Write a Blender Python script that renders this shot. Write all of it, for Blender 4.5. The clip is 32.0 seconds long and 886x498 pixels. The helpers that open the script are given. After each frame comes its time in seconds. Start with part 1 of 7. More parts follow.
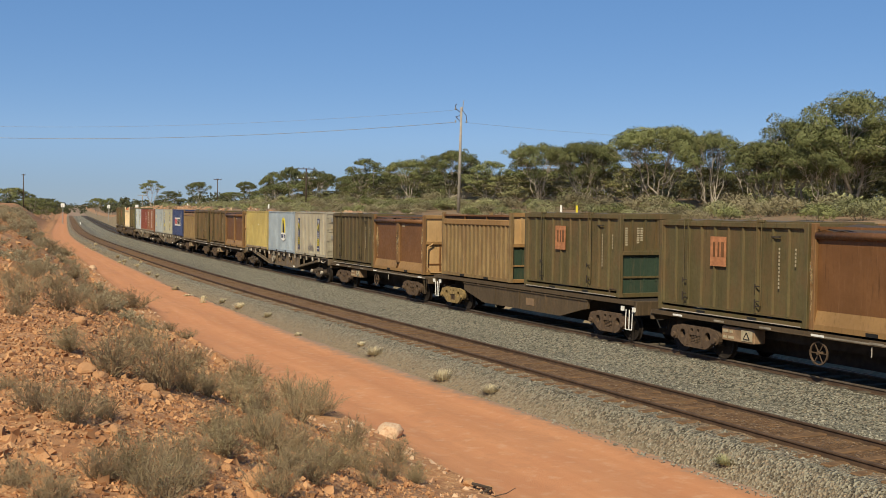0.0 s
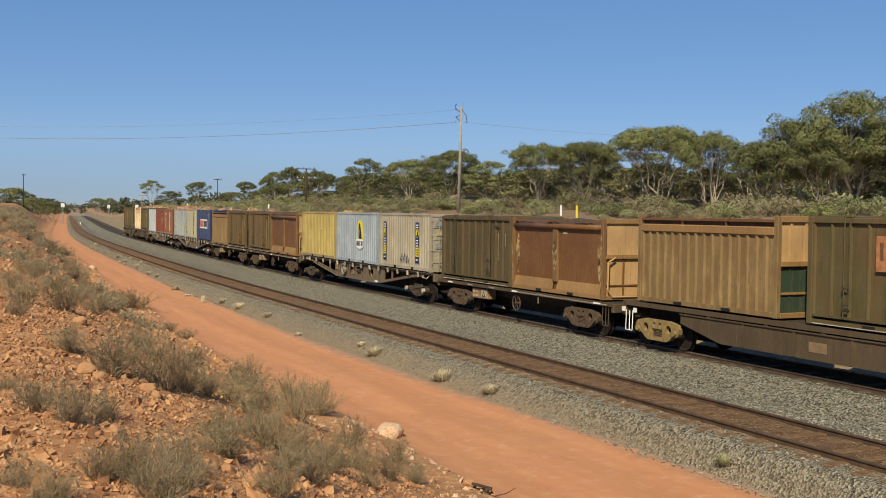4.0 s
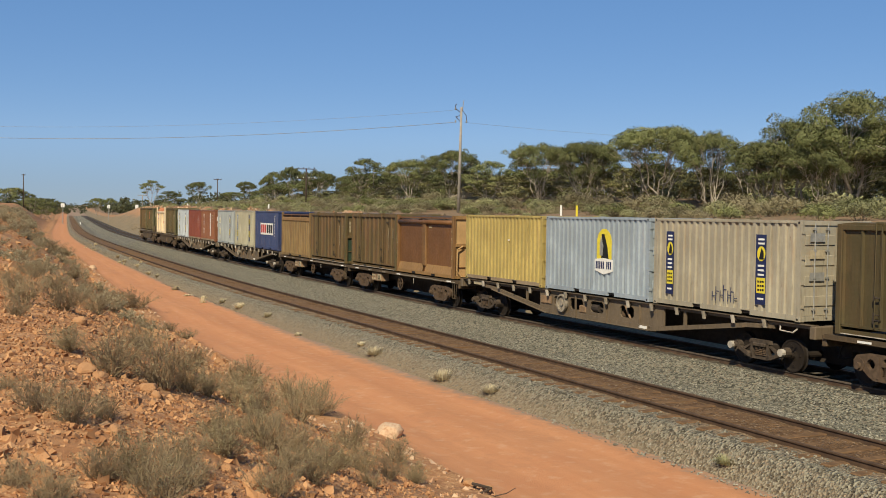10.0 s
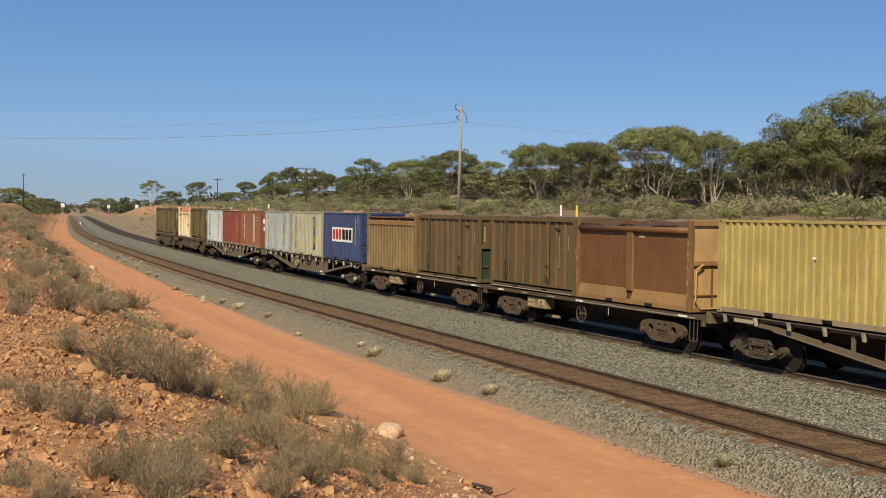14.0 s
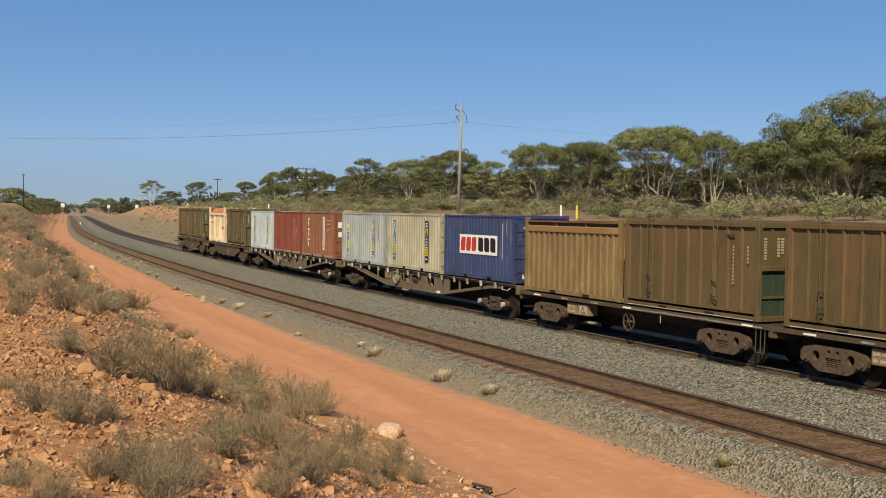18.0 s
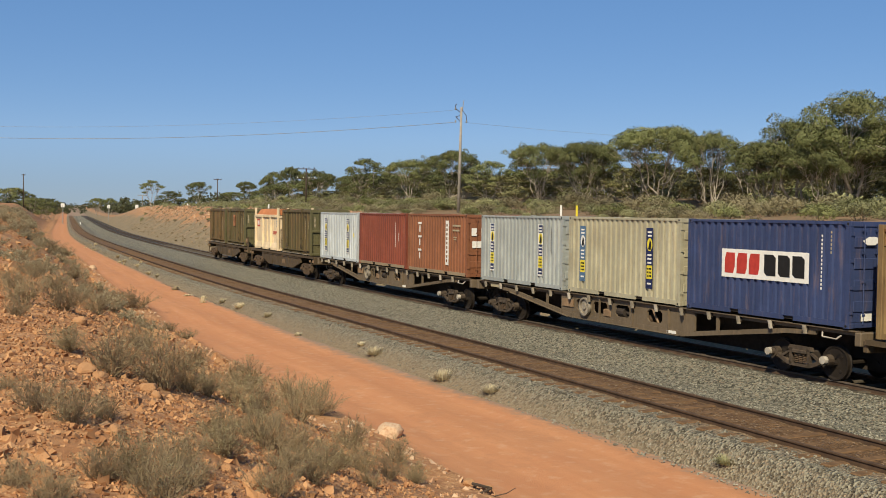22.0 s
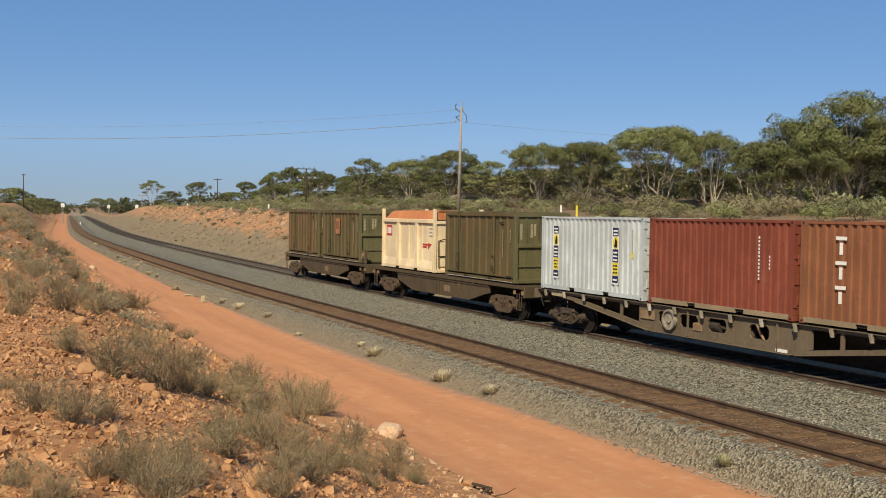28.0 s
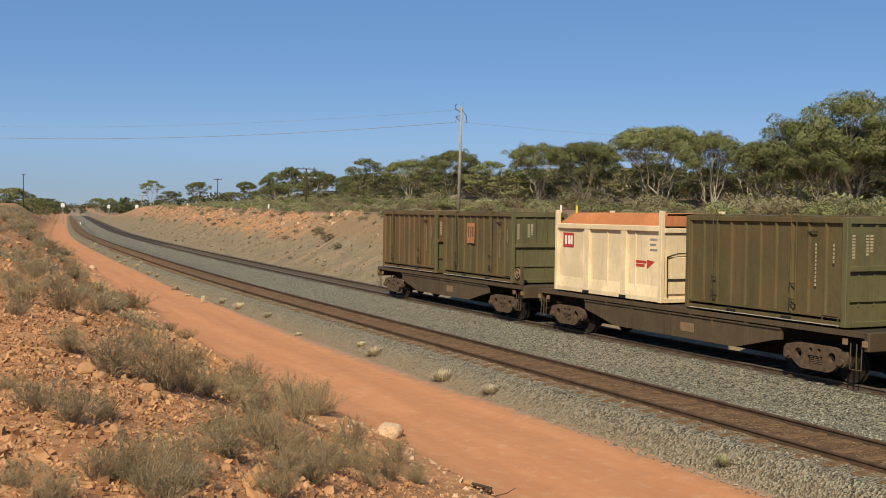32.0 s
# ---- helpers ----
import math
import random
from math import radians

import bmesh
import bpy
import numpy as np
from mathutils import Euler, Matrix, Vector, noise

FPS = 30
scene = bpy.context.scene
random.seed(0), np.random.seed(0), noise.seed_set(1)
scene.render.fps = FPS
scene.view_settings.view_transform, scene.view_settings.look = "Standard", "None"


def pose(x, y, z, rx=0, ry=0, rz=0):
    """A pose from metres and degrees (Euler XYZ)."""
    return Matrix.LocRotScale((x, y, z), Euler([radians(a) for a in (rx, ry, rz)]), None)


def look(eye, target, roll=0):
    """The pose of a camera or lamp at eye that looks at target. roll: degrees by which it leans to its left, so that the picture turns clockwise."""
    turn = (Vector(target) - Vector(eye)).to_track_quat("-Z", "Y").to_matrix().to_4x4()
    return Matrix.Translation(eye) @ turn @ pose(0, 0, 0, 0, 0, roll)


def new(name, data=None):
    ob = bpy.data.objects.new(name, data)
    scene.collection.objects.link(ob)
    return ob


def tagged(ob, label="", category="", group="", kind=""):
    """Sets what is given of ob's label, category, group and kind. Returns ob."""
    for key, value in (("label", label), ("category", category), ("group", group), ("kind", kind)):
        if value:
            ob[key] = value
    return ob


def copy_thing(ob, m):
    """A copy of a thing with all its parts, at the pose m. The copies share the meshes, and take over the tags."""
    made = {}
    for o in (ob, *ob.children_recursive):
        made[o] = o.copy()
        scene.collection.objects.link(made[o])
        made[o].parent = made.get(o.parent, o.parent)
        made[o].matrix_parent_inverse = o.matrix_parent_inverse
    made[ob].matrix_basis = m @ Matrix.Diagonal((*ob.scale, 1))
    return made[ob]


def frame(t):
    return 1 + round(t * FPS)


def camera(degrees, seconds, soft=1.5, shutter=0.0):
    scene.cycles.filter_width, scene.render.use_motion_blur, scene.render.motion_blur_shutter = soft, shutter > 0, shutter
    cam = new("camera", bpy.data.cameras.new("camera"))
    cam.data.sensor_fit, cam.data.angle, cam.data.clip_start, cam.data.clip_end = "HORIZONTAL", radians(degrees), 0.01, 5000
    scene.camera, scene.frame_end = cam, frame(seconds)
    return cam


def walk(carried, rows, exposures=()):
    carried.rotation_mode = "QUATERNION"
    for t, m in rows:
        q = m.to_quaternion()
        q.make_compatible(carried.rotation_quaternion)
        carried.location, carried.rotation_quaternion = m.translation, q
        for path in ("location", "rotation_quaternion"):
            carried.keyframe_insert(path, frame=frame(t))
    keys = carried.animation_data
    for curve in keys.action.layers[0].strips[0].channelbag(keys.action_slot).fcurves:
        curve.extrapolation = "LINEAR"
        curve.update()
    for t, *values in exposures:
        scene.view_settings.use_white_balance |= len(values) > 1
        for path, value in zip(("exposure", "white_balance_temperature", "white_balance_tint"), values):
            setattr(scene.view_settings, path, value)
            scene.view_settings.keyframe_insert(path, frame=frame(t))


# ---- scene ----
# ================= camera =================
EYE = (0.0, 0.0, 4.078)
PITCH, ROLL = -0.0353, 0.716
cam = camera(45.4, 32.0, soft=0.95)
AIM = look(EYE, (0.0, 100 * math.cos(PITCH), EYE[2] + 100 * math.sin(PITCH)), ROLL)
walk(cam, [(0.0, AIM), (32.0, AIM)])

# ================= light =================
SUN_DIR = Vector((-0.331, -1.0425, 1.0)).normalized()
world = bpy.data.worlds.new("sky")
scene.world = world
world.use_nodes = True
wn, wl = world.node_tree.nodes, world.node_tree.links
sky = wn.new("ShaderNodeTexSky")
sky.sky_type, sky.sun_disc = "NISHITA", False
sky.sun_elevation = math.asin(SUN_DIR.z)
sky.sun_rotation = math.atan2(SUN_DIR.x, SUN_DIR.y)
sky.altitude, sky.air_density, sky.dust_density, sky.ozone_density = 900, 0.75, 0.0, 5.0
wn["Background"].inputs["Strength"].default_value = 0.198
deep = wn.new("ShaderNodeHueSaturation")
deep.inputs["Saturation"].default_value = 1.60
even = wn.new("ShaderNodeGamma")
even.inputs["Gamma"].default_value = 0.45
wl.new(sky.outputs["Color"], even.inputs["Color"])
wl.new(even.outputs["Color"], deep.inputs["Color"])
tint = wn.new("ShaderNodeMix")
tint.data_type, tint.blend_type = "RGBA", "MULTIPLY"
tint.inputs["Factor"].default_value = 1.0
wl.new(deep.outputs["Color"], tint.inputs[6])
tint.inputs[7].default_value = (1.0, 1.06, 1.24, 1)
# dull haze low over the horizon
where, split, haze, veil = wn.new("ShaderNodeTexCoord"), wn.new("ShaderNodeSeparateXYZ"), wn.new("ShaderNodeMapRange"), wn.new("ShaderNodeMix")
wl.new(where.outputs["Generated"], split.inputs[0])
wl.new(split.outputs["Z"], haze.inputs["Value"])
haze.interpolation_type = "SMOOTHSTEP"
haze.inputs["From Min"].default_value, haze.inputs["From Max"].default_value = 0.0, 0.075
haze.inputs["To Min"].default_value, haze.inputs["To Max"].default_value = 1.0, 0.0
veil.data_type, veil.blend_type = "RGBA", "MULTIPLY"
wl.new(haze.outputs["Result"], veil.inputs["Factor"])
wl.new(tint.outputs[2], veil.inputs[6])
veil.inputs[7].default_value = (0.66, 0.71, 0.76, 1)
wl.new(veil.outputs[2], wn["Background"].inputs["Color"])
sun_data = bpy.data.lights.new("sun", "SUN")
sun_data.energy, sun_data.angle, sun_data.color = 5.0, radians(0.55), (1.0, 0.89, 0.66)
sun = new("sun", sun_data)
sun.matrix_world = look(SUN_DIR * 100, (0, 0, 0))
scene.view_settings.exposure = 0.12

# ================= the line of the track =================
# s runs away from the camera along the far track's centre, d across it, towards the camera's side.
KNOTS = [0, 30, 60, 100, 150, 170, 195, 220, 240, 320, 350, 440, 500]
BENDS = [0.667, -0.333, 1.273, 0.306, 0.520, 0.546, 0.570, 0.250, 0.051, 0.05, -0.03, 0.0, 0.09]
S_MIN, S_MAX = -80.0, 620.0
TRACK_GAP = 5.913      # between the centres of the two tracks
NEAR_DZ = -0.087       # the near track lies a little lower
_s = np.arange(S_MIN, S_MAX + 1.0, 1.0)
_k = np.where((_s < 0) | (_s > 500), 0, np.interp(_s, KNOTS, BENDS)) / 1000
_th = np.cumsum(_k)
_zero = int(-S_MIN)
_th = _th - _th[_zero] - 0.4546
_x, _y = np.cumsum(np.sin(_th)), np.cumsum(np.cos(_th))
_x, _y = _x - _x[_zero] + 21.4746, _y - _y[_zero] + 3.9232


def heading(s):
    return float(np.interp(s, _s, _th))


def on_track(s, d=0.0):
    """World x, y of the place s metres along the line and d metres to its camera side."""
    sc = min(max(s, S_MIN), S_MAX)
    th = float(np.interp(sc, _s, _th))
    x, y = float(np.interp(sc, _s, _x)), float(np.interp(sc, _s, _y))
    x, y = x + (s - sc) * math.sin(th), y + (s - sc) * math.cos(th)
    return x - d * math.cos(th), y + d * math.sin(th)


def to_track(x, y):
    i = int(np.argmin((_x - x) ** 2 + (_y - y) ** 2))
    th = _th[i]
    dx, dy = x - _x[i], y - _y[i]
    return _s[i] + dx * math.sin(th) + dy * math.cos(th), -dx * math.cos(th) + dy * math.sin(th)


# ---- the lie of the land ----
def lerp(x, xs, ys):
    return float(np.interp(x, xs, ys))


def ballast_edge(s):
    return lerp(s, [10, 25, 32, 43, 55, 75, 88, 120, 170], [7.7, 7.9, 8.3, 8.4, 8.1, 7.95, 7.75, 7.6, 7.55])


def bank_foot(s):
    return lerp(s, [15, 25, 32, 41, 50, 57, 73, 88, 112, 154, 260, 400], [12.5, 12.4, 12.3, 12.5, 12.3, 11.65, 11.4, 10.9, 10.35, 10.7, 10.5, 10.9])


def bank_top(s):
    return lerp(s, [-40, 6, 25, 45, 70, 120, 180, 260, 310, 350, 420], [2.2, 2.38, 2.45, 2.75, 3.3, 3.9, 4.55, 4.6, 3.5, 1.6, 0.4])


def cut_top(s):
    return lerp(s, [-80, 60, 110, 140, 180, 280, 320, 380, 460], [3.9, 3.75, 3.65, 3.9, 4.25, 4.3, 3.9, 2.3, 0.7])


def smooth(a, b, x):
    t = min(max((x - a) / (b - a), 0), 1)
    return t * t * (3 - 2 * t)


def land(s, d):
    """Height of the bare ground; far off it rises to a low hill."""
    return near_land(s, d) + 5.5 * smooth(650, 1500, s)


def near_land(s, d):
    n = noise.noise((s * 0.11, d * 0.11, 3.1))
    n2 = noise.noise((s * 0.45, d * 0.45, 7.7))
    n3 = noise.noise((s * 1.7, d * 1.7, 1.7))
    if d > 0:
        foot = bank_foot(s)
        if d < foot - 0.3:
            rut = 0.03 * math.cos((d - 10.2) * 3.1) if d > 8 else 0
            return -0.78 + rut + 0.02 * n2
        e = d - foot
        top = bank_top(s)
        run = lerp(s, [10, 40, 80, 140, 190], [7.6, 7.2, 6.2, 5.8, 8.0])
        lip = 0.22 * smooth(-0.3, 0.5, e)
        shelf = lerp(s, [10, 45, 80], [0.22, 0.16, 0.05])
        up = min(max((e - 0.4) / run, 0), 1)
        curve = shelf * smooth(0, 0.35, up) + (1 - shelf) * smooth(0.12, 1.0, up)
        z = -0.78 + lip + (top + 0.56) * curve
        z += (0.10 * n2 + 0.055 * n3 + 0.16 * n) * smooth(0.0, 1.2, e)
        return z + 0.004 * max(d - 30, 0) * smooth(0, 60, d)
    e = -d
    if e < 3.6:
        return -0.8
    top = cut_top(s)
    up = (e - 3.8) / lerp(s, [0, 60, 150, 300], [8.0, 8.2, 8.4, 7.5])
    z = -0.8 + (top + 0.8) * (0.82 * min(max(up, 0), 1) + 0.18 * smooth(0, 1, up))
    z += (0.28 * n + 0.20 * n2 + 0.07 * n3) * smooth(3.8, 6, e)
    z += 0.30 * noise.noise((s * 0.55, d * 0.12, 9.2)) * smooth(6, 9, e) * smooth(14, 11.5, e)
    if e > 12:
        z += 2.4 * smooth(12, 60, e) * smooth(500, 300, s) * (0.25 + 0.75 * smooth(55, 125, s)) + 0.15 * n
    return z


def ground_at(x, y):
    s, d = to_track(x, y)
    return land(s, d)


from mathutils.geometry import tessellate_polygon


# ================= mesh building =================
class Shape:
    """Gathers the faces of one part."""

    def __init__(self):
        self.v, self.f = [], []

    def add(self, verts, faces):
        o = len(self.v)
        self.v += [tuple(p) for p in verts]
        self.f += [tuple(i + o for i in q) for q in faces]
        return self

    def box(self, x0, x1, y0, y1, z0, z1, bevel=0.0):
        if bevel <= 0:
            v = [(x, y, z) for z in (z0, z1) for y in (y0, y1) for x in (x0, x1)]
            return self.add(v, [(0, 2, 3, 1), (4, 5, 7, 6), (0, 1, 5, 4), (2, 6, 7, 3), (0, 4, 6, 2), (1, 3, 7, 5)])
        b = bevel
        v, f = [], []
        ring = [(x0 + b, y0), (x1 - b, y0), (x1, y0 + b), (x1, y1 - b), (x1 - b, y1), (x0 + b, y1), (x0, y1 - b), (x0, y0 + b)]
        cx, cy = (x0 + x1) / 2, (y0 + y1) / 2
        kx, ky = 1 - 2 * b / (x1 - x0), 1 - 2 * b / (y1 - y0)
        for z, k in ((z0, 0), (z0 + b, 1), (z1 - b, 1), (z1, 0)):
            for x, y in ring:
                v.append((x, y, z) if k else (cx + (x - cx) * kx, cy + (y - cy) * ky, z))
        f.append(tuple(range(7, -1, -1)))
        f.append(tuple(range(24, 32)))
        for r in range(3):
            for i in range(8):
                j = (i + 1) % 8
                f.append((r * 8 + i, r * 8 + j, r * 8 + 8 + j, r * 8 + 8 + i))
        return self.add(v, f)

    def tube(self, p0, p1, r0, r1=None, n=8, caps=True):
        p0, p1 = Vector(p0), Vector(p1)
        r1 = r0 if r1 is None else r1
        w = (p1 - p0).normalized()
        a = w.orthogonal().normalized()
        b = w.cross(a)
        v = []
        for p, r in ((p0, r0), (p1, r1)):
            for i in range(n):
                t = 2 * math.pi * i / n
                v.append(p + (a * math.cos(t) + b * math.sin(t)) * r)
        f = [(i, (i + 1) % n, n + (i + 1) % n, n + i) for i in range(n)]
        if caps:
            f += [tuple(range(n - 1, -1, -1)), tuple(range(n, 2 * n))]
        return self.add(v, f)

    def pipe(self, points, r, n=6):
        for a, b in zip(points, points[1:]):
            self.tube(a, b, r, n=n)
        return self

    def slab(self, outline, y0, y1):
        """An upright plate: its outline in x, z, its faces at y0 and y1."""
        n = len(outline)
        v = [(x, y0, z) for x, z in outline] + [(x, y1, z) for x, z in outline]
        f = [tuple(range(n)), tuple(range(2 * n - 1, n - 1, -1))]
        f += [(i, n + i, n + (i + 1) % n, (i + 1) % n) for i in range(n)]
        return self.add(v, f)

    def plate(self, outline, holes, y0, y1):
        """An upright plate in x, z with round or many-sided holes right through it."""
        loops = [outline] + list(holes)
        flat = [q for l in loops for q in l]
        n = len(flat)
        tri = tessellate_polygon([[Vector((x, z, 0)) for x, z in l] for l in loops])
        f = []
        for a, b, c in tri:
            (ax, az), (bx, bz), (cx, cz) = flat[a], flat[b], flat[c]
            if (bx - ax) * (cz - az) - (bz - az) * (cx - ax) < 0:
                b, c = c, b
            f += [(a, b, c), (n + c, n + b, n + a)]
        k = 0
        for l in loops:
            m = len(l)
            f += [(k + i, n + k + i, n + k + (i + 1) % m, k + (i + 1) % m) for i in range(m)]
            k += m
        return self.add([(x, y0, z) for x, z in flat] + [(x, y1, z) for x, z in flat], f)

    def ring(self, c, axis, r_out, r_in, half, n=20):
        c, w = Vector(c), Vector(axis).normalized()
        a = w.orthogonal().normalized()
        b = w.cross(a)
        v = []
        for i in range(n):
            t = 2 * math.pi * i / n
            e = a * math.cos(t) + b * math.sin(t)
            v += [c + e * r_out - w * half, c + e * r_out + w * half, c + e * r_in + w * half, c + e * r_in - w * half]
        f = []
        for i in range(n):
            j = (i + 1) % n
            for k in range(4):
                l = (k + 1) % 4
                f.append((i * 4 + k, j * 4 + k, j * 4 + l, i * 4 + l))
        return self.add(v, f)

    def fold(self, profile, z0, z1):
        """A folded sheet: profile points in x, y, drawn upright from z0 to z1."""
        n = len(profile)
        v = [(x, y, z0) for x, y in profile] + [(x, y, z1) for x, y in profile]
        return self.add(v, [(i, i + 1, n + i + 1, n + i) for i in range(n - 1)])

    def mesh(self, name):
        me = bpy.data.meshes.new(name)
        me.from_pydata(self.v, [], self.f)
        me.update()
        return me


def part(name, shape, material, parent=None, label="", soft=False):
    me = shape.mesh(name) if isinstance(shape, Shape) else shape
    if not me.materials:
        me.materials.append(material)
    if soft:
        me.polygons.foreach_set("use_smooth", [True] * len(me.polygons))
    ob = new(name, me)
    if parent is not None:
        ob.parent = parent
    if label:
        ob["label"] = label
    return ob


def empty(name, m, label, category, group="", kind=""):
    ob = new(name)
    ob.empty_display_size = 0.3
    ob.matrix_basis = m
    return tagged(ob, label, category, group, kind)


# ================= materials =================
class Nodes:
    """Short-hand for building a node material."""

    def __init__(self, name):
        self.m = bpy.data.materials.new(name)
        self.m.use_nodes = True
        self.n, self.l = self.m.node_tree.nodes, self.m.node_tree.links
        self.bsdf = self.n["Principled BSDF"]
        self.bsdf.inputs["Specular IOR Level"].default_value = 0.3

    def put(self, socket, value):
        if isinstance(value, bpy.types.NodeSocket):
            self.l.new(value, socket)
        elif isinstance(value, (tuple, list)) and len(value) == 3 and len(socket.default_value) == 4:
            socket.default_value = (*value, 1)
        else:
            socket.default_value = value

    def coords(self, kind="Object", scale=(1, 1, 1)):
        c = self.n.new("ShaderNodeTexCoord")
        mp = self.n.new("ShaderNodeMapping")
        mp.inputs["Scale"].default_value = scale
        self.l.new(c.outputs[kind], mp.inputs["Vector"])
        return mp.outputs["Vector"]

    def noise(self, vec, scale, detail=4, rough=0.6):
        t = self.n.new("ShaderNodeTexNoise")
        self.l.new(vec, t.inputs["Vector"])
        t.inputs["Scale"].default_value, t.inputs["Detail"].default_value, t.inputs["Roughness"].default_value = scale, detail, rough
        return t.outputs["Fac"]

    def cells(self, vec, scale, out="Color", feature="F1"):
        t = self.n.new("ShaderNodeTexVoronoi")
        t.feature = feature
        self.l.new(vec, t.inputs["Vector"])
        t.inputs["Scale"].default_value = scale
        return t.outputs[out]

    def ramp(self, fac, lo, hi, a=0.0, b=1.0):
        t = self.n.new("ShaderNodeMapRange")
        t.interpolation_type = "SMOOTHSTEP"
        self.put(t.inputs["Value"], fac)
        for k, v in zip(("From Min", "From Max", "To Min", "To Max"), (lo, hi, a, b)):
            t.inputs[k].default_value = v
        return t.outputs["Result"]

    def mix(self, fac, a, b, kind="MIX"):
        t = self.n.new("ShaderNodeMix")
        t.data_type, t.blend_type = "RGBA", kind
        self.put(t.inputs["Factor"], fac)
        self.put(t.inputs["A"] if False else t.inputs[6], a)
        self.put(t.inputs[7], b)
        return t.outputs[2]

    def math(self, op, a, b=0.0):
        t = self.n.new("ShaderNodeMath")
        t.operation = op
        self.put(t.inputs[0], a)
        self.put(t.inputs[1], b)
        return t.outputs[0]

    def random(self):
        return self.n.new("ShaderNodeObjectInfo").outputs["Random"]

    def island(self):
        return self.n.new("ShaderNodeNewGeometry").outputs["Random Per Island"]

    def bump(self, height, strength, distance):
        t = self.n.new("ShaderNodeBump")
        t.inputs["Strength"].default_value, t.inputs["Distance"].default_value = strength, distance
        self.l.new(height, t.inputs["Height"])
        self.l.new(t.outputs["Normal"], self.bsdf.inputs["Normal"])

    def done(self, color, rough=0.7, metal=0.0):
        self.put(self.bsdf.inputs["Base Color"], color)
        self.put(self.bsdf.inputs["Roughness"], rough)
        self.put(self.bsdf.inputs["Metallic"], metal)
        return self.m


def shade(c, k):
    return tuple(min(1, x * k) for x in c)


def paint(name, color, worn=0.25, dust=0.3, rust=(0.16, 0.07, 0.035), rough=0.55, dust_color=(0.33, 0.20, 0.11), dents=0.0, stain=0.0):
    """Weathered paint on steel: faded blotches, rust runs, red dust."""
    n = Nodes(name)
    o = n.coords()
    runs = n.coords(scale=(3.0, 3.0, 0.35))
    big = n.noise(o, 0.7, 3)
    fine = n.noise(o, 9.0, 5)
    streak = n.noise(runs, 2.2, 5, 0.7)
    c = n.mix(n.ramp(big, 0.35, 0.7), shade(color, 0.84), shade(color, 1.12))
    c = n.mix(n.ramp(streak, 0.50, 0.72, 0.0, dust), c, dust_color)
    c = n.mix(n.ramp(fine, 0.3, 0.75, 0.0, 0.25), c, shade(color, 0.7))
    spots = n.math("MULTIPLY", n.ramp(n.noise(runs, 4.5, 6, 0.75), 0.62, 0.72), n.ramp(big, 0.4, 0.65))
    c = n.mix(n.math("MULTIPLY", spots, worn * 2.0), c, rust)
    if stain:
        # broad uneven rust coming through the paint
        patch = n.noise(n.coords(scale=(1.0, 1.0, 0.45)), 1.6, 6, 0.72)
        c = n.mix(n.ramp(patch, 0.42, 0.62, 0.0, stain), c, (0.150, 0.082, 0.036))
        c = n.mix(n.ramp(n.noise(runs, 1.3, 6, 0.75), 0.56, 0.70, 0.0, stain * 0.8), c, (0.215, 0.130, 0.066))
    # sooty rain runs and small chips
    soot = n.noise(n.coords(scale=(7.0, 7.0, 0.5)), 2.0, 4, 0.7)
    c = n.mix(n.ramp(soot, 0.52, 0.75, 0.0, 0.42 + 0.5 * worn), c, shade(color, 0.40))
    chips = n.math("MULTIPLY", n.ramp(n.noise(o, 14.0, 6, 0.8), 0.66, 0.72), n.ramp(n.noise(o, 1.3, 3), 0.42, 0.62))
    c = n.mix(n.math("MULTIPLY", chips, min(1.0, worn * 1.6)), c, shade(rust, 0.7))
    c = n.mix(n.math("MULTIPLY", n.random(), 0.12), c, shade(color, 0.8))
    n.bump(n.math("ADD", n.math("MULTIPLY", fine, 0.004), n.math("MULTIPLY", n.noise(o, 1.1, 2), dents)), 0.6, 1.0)
    return n.done(c, n.ramp(fine, 0.2, 0.8, rough - 0.1, rough + 0.2))


def plain(name, color, rough=0.7, metal=0.0, var=0.25, scale=6.0, bump=0.15):
    n = Nodes(name)
    o = n.coords()
    f = n.noise(o, scale, 5)
    g = n.noise(o, scale * 0.12, 2)
    c = n.mix(n.ramp(f, 0.3, 0.7), shade(color, 1 - var), shade(color, 1 + var))
    c = n.mix(n.ramp(g, 0.3, 0.7, 0, 0.5), c, shade(color, 1 - var))
    n.bump(f, bump, 0.01)
    return n.done(c, rough, metal)


